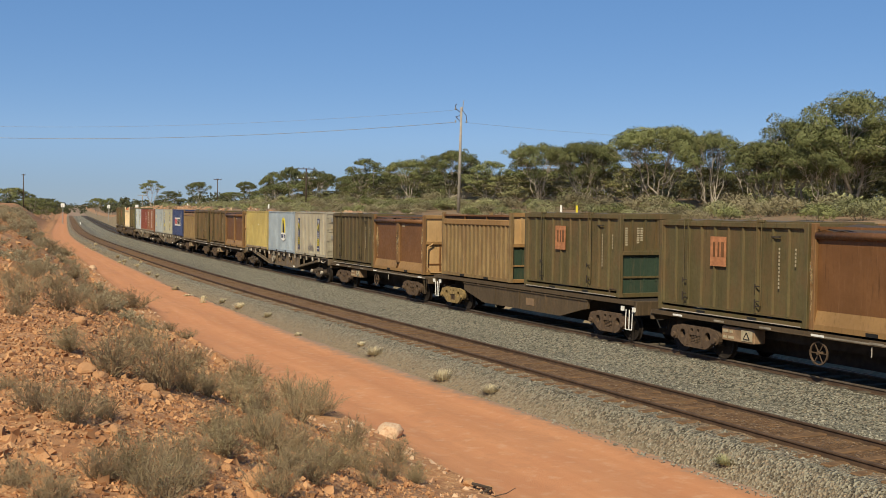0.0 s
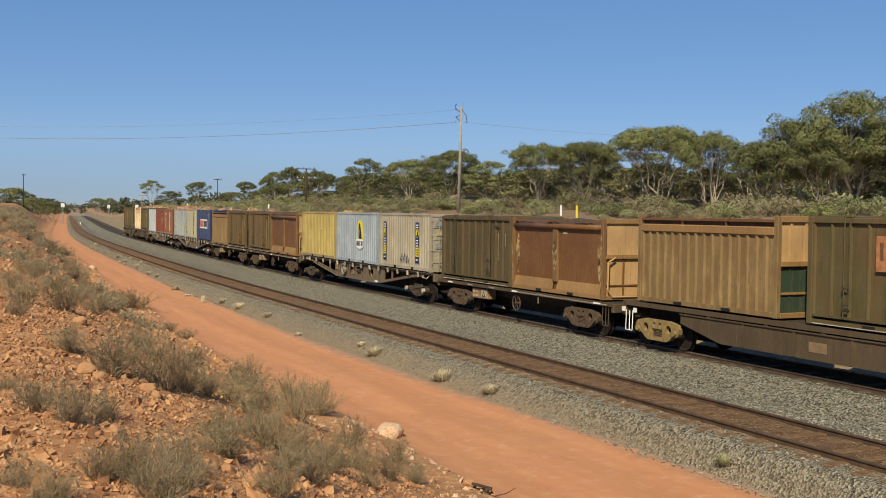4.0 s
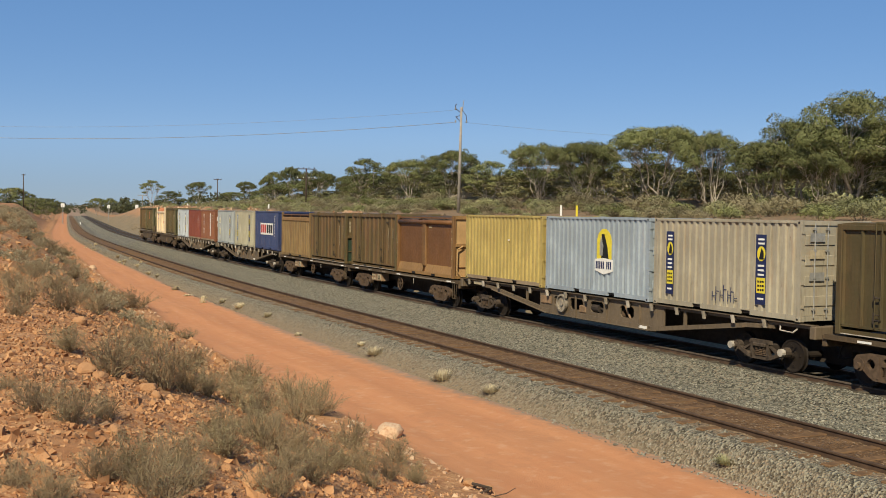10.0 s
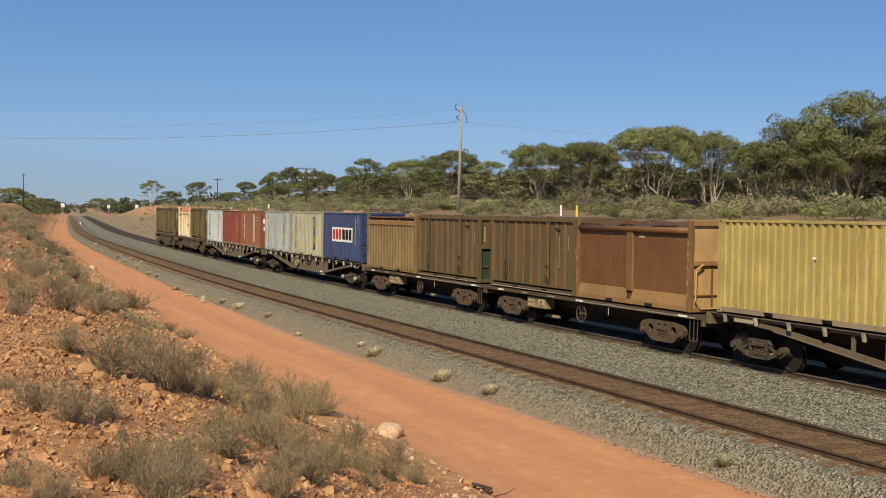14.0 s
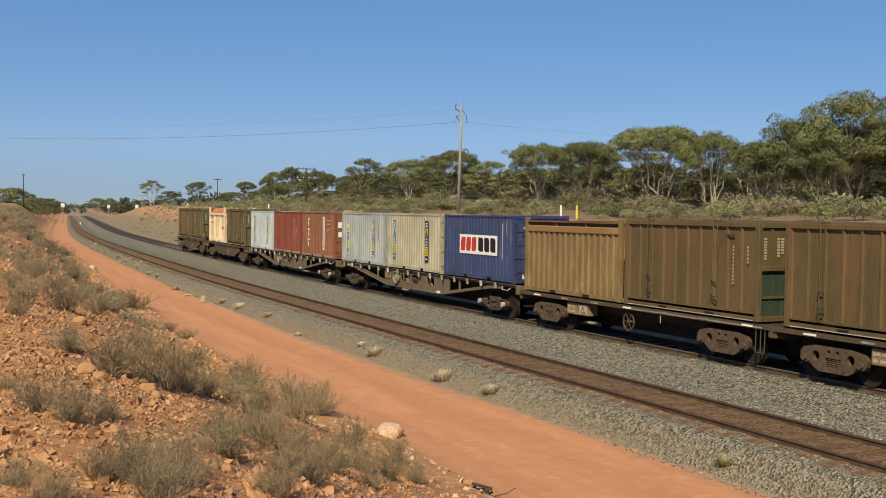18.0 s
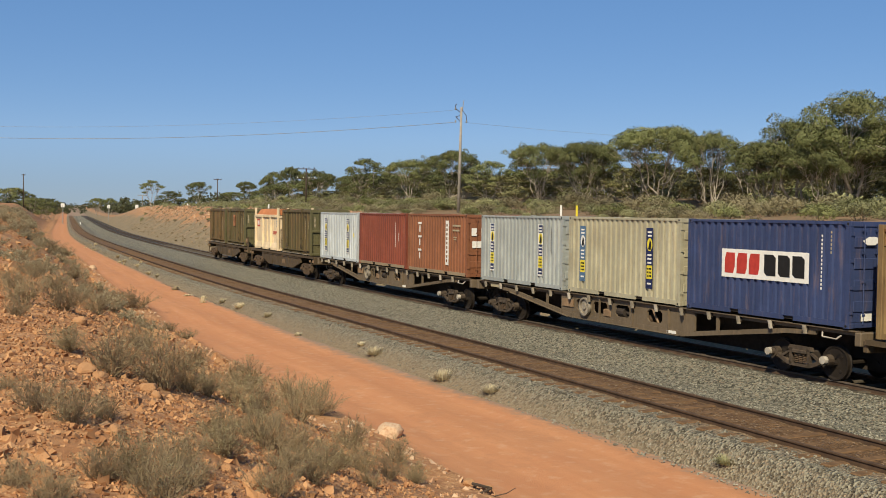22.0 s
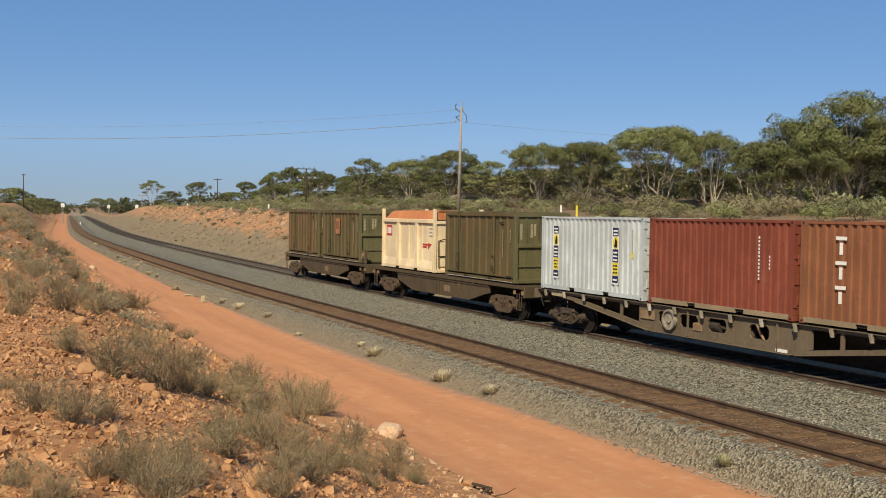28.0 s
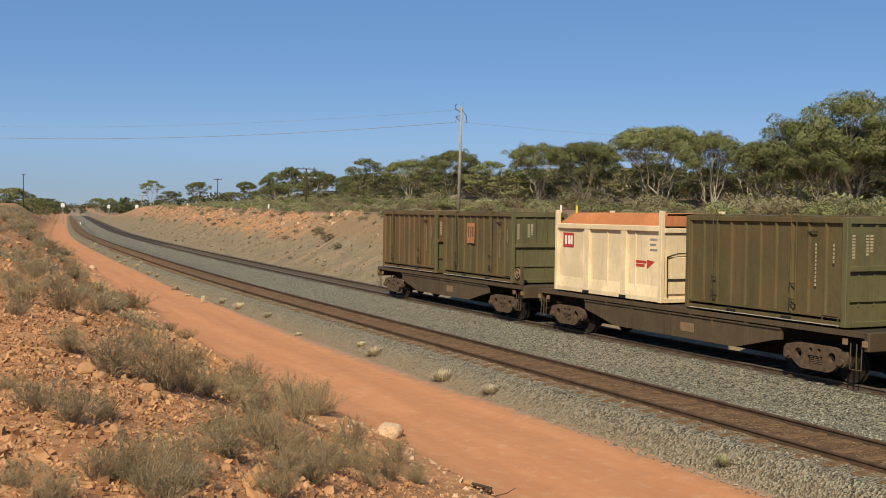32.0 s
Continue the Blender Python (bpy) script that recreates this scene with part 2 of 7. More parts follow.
# ---- ground materials ----
def ground_material():
    n = Nodes("red_earth")
    uv = n.coords("UV")
    o = n.coords("Object")
    sep = n.n.new("ShaderNodeSeparateXYZ")
    n.l.new(uv, sep.inputs[0])
    v = sep.outputs["Y"]
    wob = n.noise(o, 0.55, 5, 0.7)
    wob2 = n.noise(o, 2.6, 5, 0.65)
    vw = n.math("ADD", v, n.math("MULTIPLY", n.math("SUBTRACT", wob2, 0.5), 1.3))
    grit = n.noise(o, 22.0, 5, 0.7)
    along = n.coords("UV", (0.09, 1.6, 1))
    track = n.noise(along, 1.6, 4, 0.6)
    # road: smooth pale orange dust with faint wheel tracks
    road = n.mix(n.ramp(track, 0.25, 0.75), (0.46, 0.205, 0.090), (0.55, 0.255, 0.116))
    road = n.mix(n.ramp(wob, 0.35, 0.7, 0, 0.6), road, (0.47, 0.195, 0.085))
    road = n.mix(n.ramp(grit, 0.52, 0.75, 0, 0.5), road, (0.36, 0.160, 0.074))
    road = n.mix(n.ramp(n.noise(o, 0.9, 6, 0.75), 0.52, 0.66, 0, 0.55), road, (0.41, 0.190, 0.090))
    road = n.mix(n.ramp(wob2, 0.52, 0.70, 0, 0.5), road, (0.56, 0.33, 0.185))
    # bank: orange earth littered with stones
    stones = n.cells(o, 9.0)
    st = n.n.new("ShaderNodeSeparateColor")
    n.l.new(stones, st.inputs[0])
    bank = n.mix(n.ramp(wob, 0.35, 0.65), (0.37, 0.160, 0.060), (0.44, 0.222, 0.095))
    bank = n.mix(n.ramp(wob2, 0.5, 0.75, 0, 0.7), bank, (0.27, 0.135, 0.075))
    bank = n.mix(n.ramp(n.noise(o, 0.22, 5, 0.7), 0.45, 0.62, 0, 0.65), bank, (0.25, 0.125, 0.058))
    bank = n.mix(n.ramp(st.outputs[0], 0.45, 0.9, 0, 0.75), bank, (0.54, 0.30, 0.135))
    bank = n.mix(n.ramp(grit, 0.5, 0.75, 0, 0.5), bank, (0.22, 0.11, 0.06))
    # the cutting: grey scree below, orange earth near the brink
    scree = n.mix(n.ramp(wob, 0.35, 0.68), (0.160, 0.124, 0.072), (0.230, 0.174, 0.102))
    scree = n.mix(n.ramp(st.outputs[1], 0.6, 0.95, 0, 0.6), scree, (0.28, 0.22, 0.14))
    down = n.coords("UV", (1.1, 0.22, 1))
    slips = n.noise(down, 1.0, 5, 0.65)
    scree = n.mix(n.ramp(slips, 0.55, 0.66, 0, 0.75), scree, (0.37, 0.225, 0.125))
    brink = n.mix(n.ramp(wob2, 0.35, 0.65), (0.46, 0.205, 0.076), (0.33, 0.185, 0.090))
    brink = n.mix(n.ramp(st.outputs[2], 0.72, 0.95, 0, 0.7), brink, (0.55, 0.33, 0.19))
    brink = n.mix(n.ramp(n.noise(down, 2.3, 5, 0.7), 0.5, 0.6, 0, 0.85), brink, (0.20, 0.115, 0.065))
    brink = n.mix(n.ramp(n.noise(o, 0.35, 4, 0.7), 0.46, 0.6, 0, 0.8), brink, (0.25, 0.175, 0.105))
    scrub = n.mix(n.ramp(wob2, 0.4, 0.65), (0.24, 0.145, 0.080), (0.16, 0.125, 0.065))
    shoulder = n.mix(n.ramp(grit, 0.4, 0.7), (0.30, 0.19, 0.115), (0.24, 0.205, 0.16))
    lump = n.noise(o, 0.22, 5, 0.7)
    vs = n.math("ADD", v, n.math("ADD", n.math("MULTIPLY", n.math("SUBTRACT", wob, 0.5), 6.0), n.math("MULTIPLY", n.math("SUBTRACT", lump, 0.5), 7.0)))
    # the orange earth shows on the far part of the brink
    brink = n.mix(n.ramp(n.math("ADD", sep.outputs["X"], n.math("MULTIPLY", n.math("SUBTRACT", lump, 0.5), 60.0)), 84, 112, 0.75, 0.0), brink, (0.20, 0.145, 0.080))
    c = n.mix(n.ramp(vs, -9.0, -7.9), brink, scree)
    c = n.mix(n.ramp(vw, -12.6, -12.1), scrub, c)
    c = n.mix(n.ramp(vw, -3.5, -2.5), c, shoulder)
    c = n.mix(n.ramp(vw, 7.9, 8.5), c, road)
    c = n.mix(n.ramp(vw, 11.8, 12.2), c, bank)
    h = n.math("ADD", n.math("MULTIPLY", grit, 0.35), n.math("MULTIPLY", n.cells(o, 9.0, "Distance"), n.ramp(v, 11.5, 12.5, 0.02, 0.4)))
    n.bump(h, 0.7, 0.05)
    return n.done(c, 0.95)


def ballast_material():
    n = Nodes("ballast_stone")
    uv, o = n.coords("UV"), n.coords("Object")
    sep = n.n.new("ShaderNodeSeparateXYZ")
    n.l.new(uv, sep.inputs[0])
    v = sep.outputs["Y"]
    wob = n.noise(o, 3.0, 4, 0.65)
    st = n.n.new("ShaderNodeSeparateColor")
    n.l.new(n.cells(o, 20.0), st.inputs[0])
    c = n.mix(n.ramp(st.outputs[0], 0.1, 0.9), (0.042, 0.039, 0.028), (0.318, 0.294, 0.212))
    c = n.mix(n.ramp(st.outputs[1], 0.75, 0.95, 0, 0.8), c, (0.34, 0.26, 0.17))
    c = n.mix(n.ramp(wob, 0.3, 0.75, 0, 0.35), c, (0.165, 0.150, 0.108))
    vw = n.math("ADD", v, n.math("MULTIPLY", n.math("SUBTRACT", wob, 0.5), 0.7))
    off = n.math("ABSOLUTE", n.math("SUBTRACT", vw, TRACK_GAP))
    tan_ = n.mix(st.outputs[2], (0.17, 0.105, 0.055), (0.32, 0.22, 0.125))
    c = n.mix(n.ramp(off, 0.8, 1.45, 0.85, 0.0), c, tan_)
    inner = n.math("ABSOLUTE", n.math("SUBTRACT", v, TRACK_GAP))
    dirt = n.mix(n.ramp(wob, 0.35, 0.7), (0.122, 0.064, 0.027), (0.205, 0.116, 0.052))
    dirt = n.mix(n.ramp(st.outputs[2], 0.8, 0.97, 0, 0.7), dirt, (0.30, 0.21, 0.13))
    c = n.mix(n.ramp(inner, 0.68, 0.74, 1.0, 0.0), c, dirt)
    # far track's brown dirt, darkened further: shade under the train painted in
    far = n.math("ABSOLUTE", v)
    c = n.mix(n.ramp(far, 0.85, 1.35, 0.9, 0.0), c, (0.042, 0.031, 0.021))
    # shade behind the train painted onto the far shoulder
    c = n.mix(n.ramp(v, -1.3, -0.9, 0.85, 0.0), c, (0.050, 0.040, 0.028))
    c = n.mix(n.ramp(vw, 7.1, 8.3, 0.0, 0.7), c, (0.29, 0.205, 0.118))
    n.bump(n.cells(o, 20.0, "Distance"), 1.0, 0.055)
    return n.done(c, 0.9)


RED_EARTH = ground_material()
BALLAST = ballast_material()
RAIL_RUST = plain("rail_rust", (0.092, 0.056, 0.034), 0.75, 0.0, 0.3, 4)
RAIL_HEAD = plain("worn_rail_head", (0.15, 0.115, 0.085), 0.5, 0.25, 0.2, 4)
PALE_SLEEPER = plain("dusty_concrete_sleeper", (0.105, 0.085, 0.060), 0.9, 0, 0.35, 5)
SLEEPER = plain("dusty_sleeper", (0.170, 0.096, 0.045), 0.9, 0, 0.35, 5)


# ================= ground =================
def spread(*runs):
    """Steps along a line: (start, stop, step), ...; joined."""
    out = []
    for a, b, st in runs:
        out += list(np.arange(a, b, st))
    return out + [runs[-1][1]]


def grid_mesh(name, ss, ds, height, vmap):
    nv = len(ds)
    verts, uvs = [], []
    for s in ss:
        for d in ds:
            x, y = on_track(s, d)
            verts.append((x, y, height(s, d)))
            uvs.append((s, vmap(s, d)))
    faces = [(i * nv + j, i * nv + j + 1, (i + 1) * nv + j + 1, (i + 1) * nv + j) for i in range(len(ss) - 1) for j in range(nv - 1)]
    me = bpy.data.meshes.new(name)
    me.from_pydata(verts, [], faces)
    layer = me.uv_layers.new(name="along_and_across")
    idx = np.empty(len(me.loops), dtype=np.int32)
    me.loops.foreach_get("vertex_index", idx)
    layer.data.foreach_set("uv", np.array(uvs, dtype=np.float32)[idx].ravel())
    me.polygons.foreach_set("use_smooth", [True] * len(me.polygons))
    me.update()
    if me.polygons[0].normal.z < 0:
        me.flip_normals()
    return me


def zone(s, d):
    if d <= 6:
        return d
    a, b = ballast_edge(s), bank_foot(s)
    if d < a:
        return 6 + (d - 6) * 2 / (a - 6)
    if d < b:
        return 8 + (d - a) * 4 / (b - a)
    return 12 + d - b


GS = spread((-900, -100, 100), (-100, -10, 6), (-10, 8, 1.0), (8, 62, 0.4), (62, 130, 0.9), (130, 260, 2.0), (260, 520, 6), (520, 1000, 40), (1000, 3200, 220))
GD = spread((-2400, -400, 250), (-400, -100, 30), (-100, -30, 5), (-30, -14, 1.6), (-14, -3, 0.5), (-3, 8, 1.5), (8, 24, 0.33), (24, 40, 1.5), (40, 120, 10), (120, 400, 40), (400, 2400, 250))
ground = part("ground", grid_mesh("ground", GS, GD, land, zone), RED_EARTH)
tagged(ground, "red-orange earth with a dirt road, stony bank and cutting", "ground", kind="structure")

PROFILE_D = [-4.3, -3.6, -1.8, -1.5, -0.85, -0.7, 0.7, 0.85, 1.5, 1.75, 2.7, 3.4, 4.3, 4.9, 5.1, 6.7, 6.95, 7.35]
PROFILE_Z = [-1.05, -0.86, -0.20, -0.13, -0.13, -0.16, -0.16, -0.13, -0.10, -0.17, -0.42, -0.44, -0.27, -0.22, -0.215, -0.215, -0.225, -0.25]


def ballast_height(s, d):
    if d <= 7.35:
        z = lerp(d, PROFILE_D, PROFILE_Z)
    else:
        z = -0.25 - (d - 7.35) * 0.53 / max(ballast_edge(s) - 7.35, 0.2)
    return z + 0.028 * noise.noise((s * 5.1, d * 5.1, 0.4)) + 0.025 * noise.noise((s * 0.9, d * 0.9, 2.4))


BS = spread((-40, 14, 2.0), (14, 70, 0.3), (70, 140, 0.8), (140, 300, 2.5), (300, 560, 8))
BD = spread((-4.3, -2, 0.5), (-2, 9.9, 0.17))
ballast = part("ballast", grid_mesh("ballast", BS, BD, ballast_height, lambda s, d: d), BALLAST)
tagged(ballast, "grey crushed-stone ballast under the two railway tracks", "ballast", kind="structure")


def rail_shape(d, z_top, s0, s1, head):
    """One rail of the I section; the head alone, or the rest."""
    if head:
        prof = [(-0.036, -0.035), (-0.036, -0.006), (-0.026, 0), (0.026, 0), (0.036, -0.006), (0.036, -0.035)]
    else:
        prof = [(-0.07, -0.172), (-0.07, -0.160), (-0.012, -0.138), (-0.010, -0.045), (-0.034, -0.034), (0.034, -0.034), (0.010, -0.045), (0.012, -0.138), (0.07, -0.160), (0.07, -0.172)]
    sh = Shape()
    ss = spread((s0, 160, 3.0), (160, s1, 12.0))
    v = []
    for s in ss:
        for a, b in prof:
            x, y = on_track(s, d + a)
            v.append((x, y, z_top + b))
    n = len(prof)
    f = [(i * n + j, i * n + (j + 1) % n, (i + 1) * n + (j + 1) % n, (i + 1) * n + j) for i in range(len(ss) - 1) for j in range(n)]
    return sh.add(v, f)


def railway_track(d0, z_top, label, polished):
    tr = empty("railway_track", pose(0, 0, 0), label, "railway track", kind="structure")
    for side in (-0.7525, 0.7525):
        r = part("rail", rail_shape(d0 + side, z_top, -40, 560, False), RAIL_RUST, tr)
        part("rail_head", rail_shape(d0 + side, z_top, -40, 560, True), RAIL_HEAD if polished else RAIL_RUST, r)
    return tr


far_track = railway_track(0.0, 0.0, "railway track with rusty rails on high grey ballast", True)
near_track = railway_track(TRACK_GAP, NEAR_DZ, "unused railway track with dark rusty rails and brown dirt between them", False)


# ================= the train =================
# Train places S are metres along the line at 16 s; every vehicle moves by the same run.
def run(t):
    q = t - 16
    slow = -0.35 * max(0, (2.5 - t) / 2.5) ** 1.3 - 0.035 * max(0, t - 28.8) ** 1.7
    return 3.9973 * q + 0.0114 * q * q - 0.0004 * q ** 3 + slow


ROWS = [i * 1.0 for i in range(33)]


def ride(rear, length, t, z):
    """Pose of a vehicle whose rear end lies at rear: x forward, y away from the camera."""
    a = Vector((*on_track(rear - run(t) - 0.2 * length), z))
    b = Vector((*on_track(rear - run(t) - 0.8 * length), z))
    m = (a + b) / 2
    return Matrix.Translation(m) @ Matrix.Rotation(math.atan2(b.y - a.y, b.x - a.x), 4, "Z")


MOVERS = []     # (object, rear, length, z)
ROLLERS = []    # wheelsets: (object, x in the bogie)
L20 = 6.058

# ---- paints ----
OLIVE = paint("olive_brown_paint", (0.118, 0.083, 0.034), 0.6, 0.35, dust_color=(0.20, 0.12, 0.06), stain=0.75)
OLIVE_GREEN = paint("olive_green_paint", (0.106, 0.085, 0.035), 0.55, 0.3, dust_color=(0.19, 0.12, 0.06), stain=0.45)
OLIVE_DARK = paint("dark_olive_paint", (0.088, 0.068, 0.030), 0.5, 0.3, dust_color=(0.15, 0.10, 0.05), stain=0.3)
END_GREEN = paint("faded_green_paint", (0.125, 0.112, 0.050), 0.3, 0.35, dust_color=(0.20, 0.14, 0.07))
DEEP_GREEN = paint("dark_green_paint", (0.036, 0.058, 0.036), 0.2, 0.2)
BROWN = paint("red_brown_paint", (0.168, 0.076, 0.027), 0.5, 0.45, dust_color=(0.26, 0.13, 0.06), dents=0.05, rough=0.45)
BROWN_SILL = paint("dusty_brown_sill", (0.29, 0.165, 0.062), 0.4, 0.4)
OCHRE = paint("ochre_paint", (0.238, 0.158, 0.065), 0.9, 0.6, dust_color=(0.36, 0.26, 0.14), stain=0.55)
OCHRE_END = paint("pale_ochre_paint", (0.50, 0.31, 0.135), 0.8, 0.4)
CREAM = paint("cream_paint", (0.78, 0.61, 0.38), 0.12, 0.25, dust_color=(0.55, 0.40, 0.24))
TARP_ORANGE = paint("orange_tarpaulin", (0.50, 0.185, 0.070), 0.0, 0.3, rough=0.8)
TARP_DARK = plain("dark_tarpaulin", (0.075, 0.052, 0.036), 0.85)
DARK_STEEL = plain("dark_underframe_steel", (0.045, 0.034, 0.026), 0.85, 0, 0.35, 5)
FRAME_BROWN = paint("dusty_underframe_paint", (0.092, 0.064, 0.036), 0.3, 0.5, dust_color=(0.20, 0.125, 0.07))
FRAME_DUSTY = paint("dusty_grey_brown_underframe_paint", (0.150, 0.112, 0.072), 0.35, 0.5, dust_color=(0.26, 0.185, 0.115))
BOGIE_BROWN = plain("dusty_bogie_casting", (0.105, 0.068, 0.042), 0.85, 0, 0.3, 7)
# darker casting tone for the skeletal wagons' bogies
BOGIE_DARK = plain("dark_bogie_casting", (0.080, 0.058, 0.040), 0.8, 0, 0.4, 7)
BROWN_POST = paint("worn_ochre_brown_paint", (0.20, 0.105, 0.040), 0.8, 0.6, dust_color=(0.36, 0.22, 0.10))
SCUFF = paint("scuffed_ochre_paint", (0.46, 0.32, 0.155), 0.5, 0.8, dust_color=(0.30, 0.17, 0.07))


def ragged(m):
    """Worn paint breaks up into flecks."""
    nt = m.node_tree
    c, t, r = nt.nodes.new("ShaderNodeTexCoord"), nt.nodes.new("ShaderNodeTexNoise"), nt.nodes.new("ShaderNodeMapRange")
    t.inputs["Scale"].default_value, t.inputs["Detail"].default_value, t.inputs["Roughness"].default_value = 4.0, 6, 0.75
    r.inputs["From Min"].default_value, r.inputs["From Max"].default_value = 0.44, 0.60
    nt.links.new(c.outputs["Object"], t.inputs["Vector"])
    nt.links.new(t.outputs["Fac"], r.inputs["Value"])
    nt.links.new(r.outputs["Result"], nt.nodes["Principled BSDF"].inputs["Alpha"])


ragged(SCUFF)
BOGIE_YELLOW = plain("dusty_yellow_casting", (0.27, 0.185, 0.075), 0.8, 0, 0.3, 7)
WHEEL_STEEL = plain("wheel_steel", (0.026, 0.019, 0.014), 0.7, 0.1, 0.25, 6)
BRIGHT = plain("pale_steel_edge", (0.42, 0.37, 0.30), 0.6, 0, 0.25, 4)
DUSTY_STEEL = plain("dusty_grey_steel", (0.27, 0.23, 0.175), 0.7, 0, 0.35, 5)
PALE_BOX = plain("pale_dusty_metal", (0.25, 0.16, 0.090), 0.75, 0, 0.25, 4)
WHITE = plain("white_marking", (0.78, 0.75, 0.68), 0.6, 0, 0.08, 8, 0.05)
CREAM_MARK = plain("cream_marking", (0.40, 0.33, 0.21), 0.7, 0, 0.15, 8, 0.05)
NAVY = plain("navy_sticker", (0.020, 0.028, 0.085), 0.5, 0, 0.15, 8, 0.03)
LIGHT_BLUE = plain("light_blue_sticker", (0.085, 0.155, 0.25), 0.5, 0, 0.15, 8, 0.03)
YELLOW = plain("yellow_sticker", (0.72, 0.58, 0.045), 0.5, 0, 0.1, 8, 0.03)
BLACK = plain("black_rubber", (0.014, 0.013, 0.012), 0.7, 0, 0.2, 8, 0.05)
RED_MARK = plain("red_marking", (0.45, 0.045, 0.032), 0.6, 0, 0.15, 8, 0.05)
ORANGE_MARK = plain("faded_orange_panel", (0.40, 0.17, 0.075), 0.7, 0, 0.25, 5, 0.05)
GALV = plain("galvanised_bar", (0.34, 0.33, 0.30), 0.5, 0.3, 0.2, 6)

DUSTY_RAIL = paint("dusty_worn_rail_paint", (0.30, 0.225, 0.14), 0.7, 0.6)
ISO_PAINT = {
    "white": paint("white_container_paint", (0.49, 0.52, 0.52), 0.25, 0.15, rough=0.45),
    "red": paint("brick_red_container_paint", (0.215, 0.056, 0.032), 0.35, 0.3, dust_color=(0.34, 0.15, 0.09)),
    "rust": paint("rust_red_container_paint", (0.255, 0.100, 0.048), 0.45, 0.35, dust_color=(0.36, 0.17, 0.09), stain=0.15),
    "grey": paint("pale_grey_container_paint", (0.355, 0.375, 0.355), 0.30, 0.25, rough=0.5),
    "beige": paint("beige_container_paint", (0.425, 0.390, 0.270), 0.45, 0.3, rough=0.5, stain=0.12),
    "blue": paint("navy_blue_container_paint", (0.042, 0.060, 0.140), 0.45, 0.25, rough=0.45),
    "yellow": paint("mustard_container_paint", (0.46, 0.352, 0.115), 0.9, 0.4, stain=0.16),
    "skyblue": paint("blue_grey_container_paint", (0.32, 0.365, 0.395), 0.25, 0.15, rough=0.45),
    "dustybeige": paint("dusty_beige_container_paint", (0.375, 0.330, 0.240), 0.45, 0.4, rough=0.5),
}


def corrugated(x0, x1, y_out, depth, pitch, z0, z1, flat=0.3, slope=0.2, inner=0.3):
    """A side sheet of trapezoid corrugation; y_out is its outer plane, depth goes inwards."""
    count = max(1, round((x1 - x0) / pitch))
    p = (x1 - x0) / count
    prof = []
    for i in range(count):
        a = x0 + i * p
        prof += [(a, y_out), (a + p * flat, y_out), (a + p * (flat + slope), y_out + depth), (a + p * (flat + slope + inner), y_out + depth)]
    prof.append((x1, y_out))
    return Shape().fold(prof, z0, z1)


def mirrored(sh):
    o = Shape()
    o.v = [(x, -y, z) for x, y, z in sh.v]
    o.f = [tuple(reversed(f)) for f in sh.f]
    return o


def decal(name, x0, x1, z0, z1, y, material, parent, label=""):
    """A thin sticker or painted mark on the side that faces y < 0."""
    return part(name, Shape().box(x0, x1, y - 0.004, y + 0.004, z0, z1), material, parent, label)


H_ISO, W2, X2 = 2.591, 1.219, L20 / 2


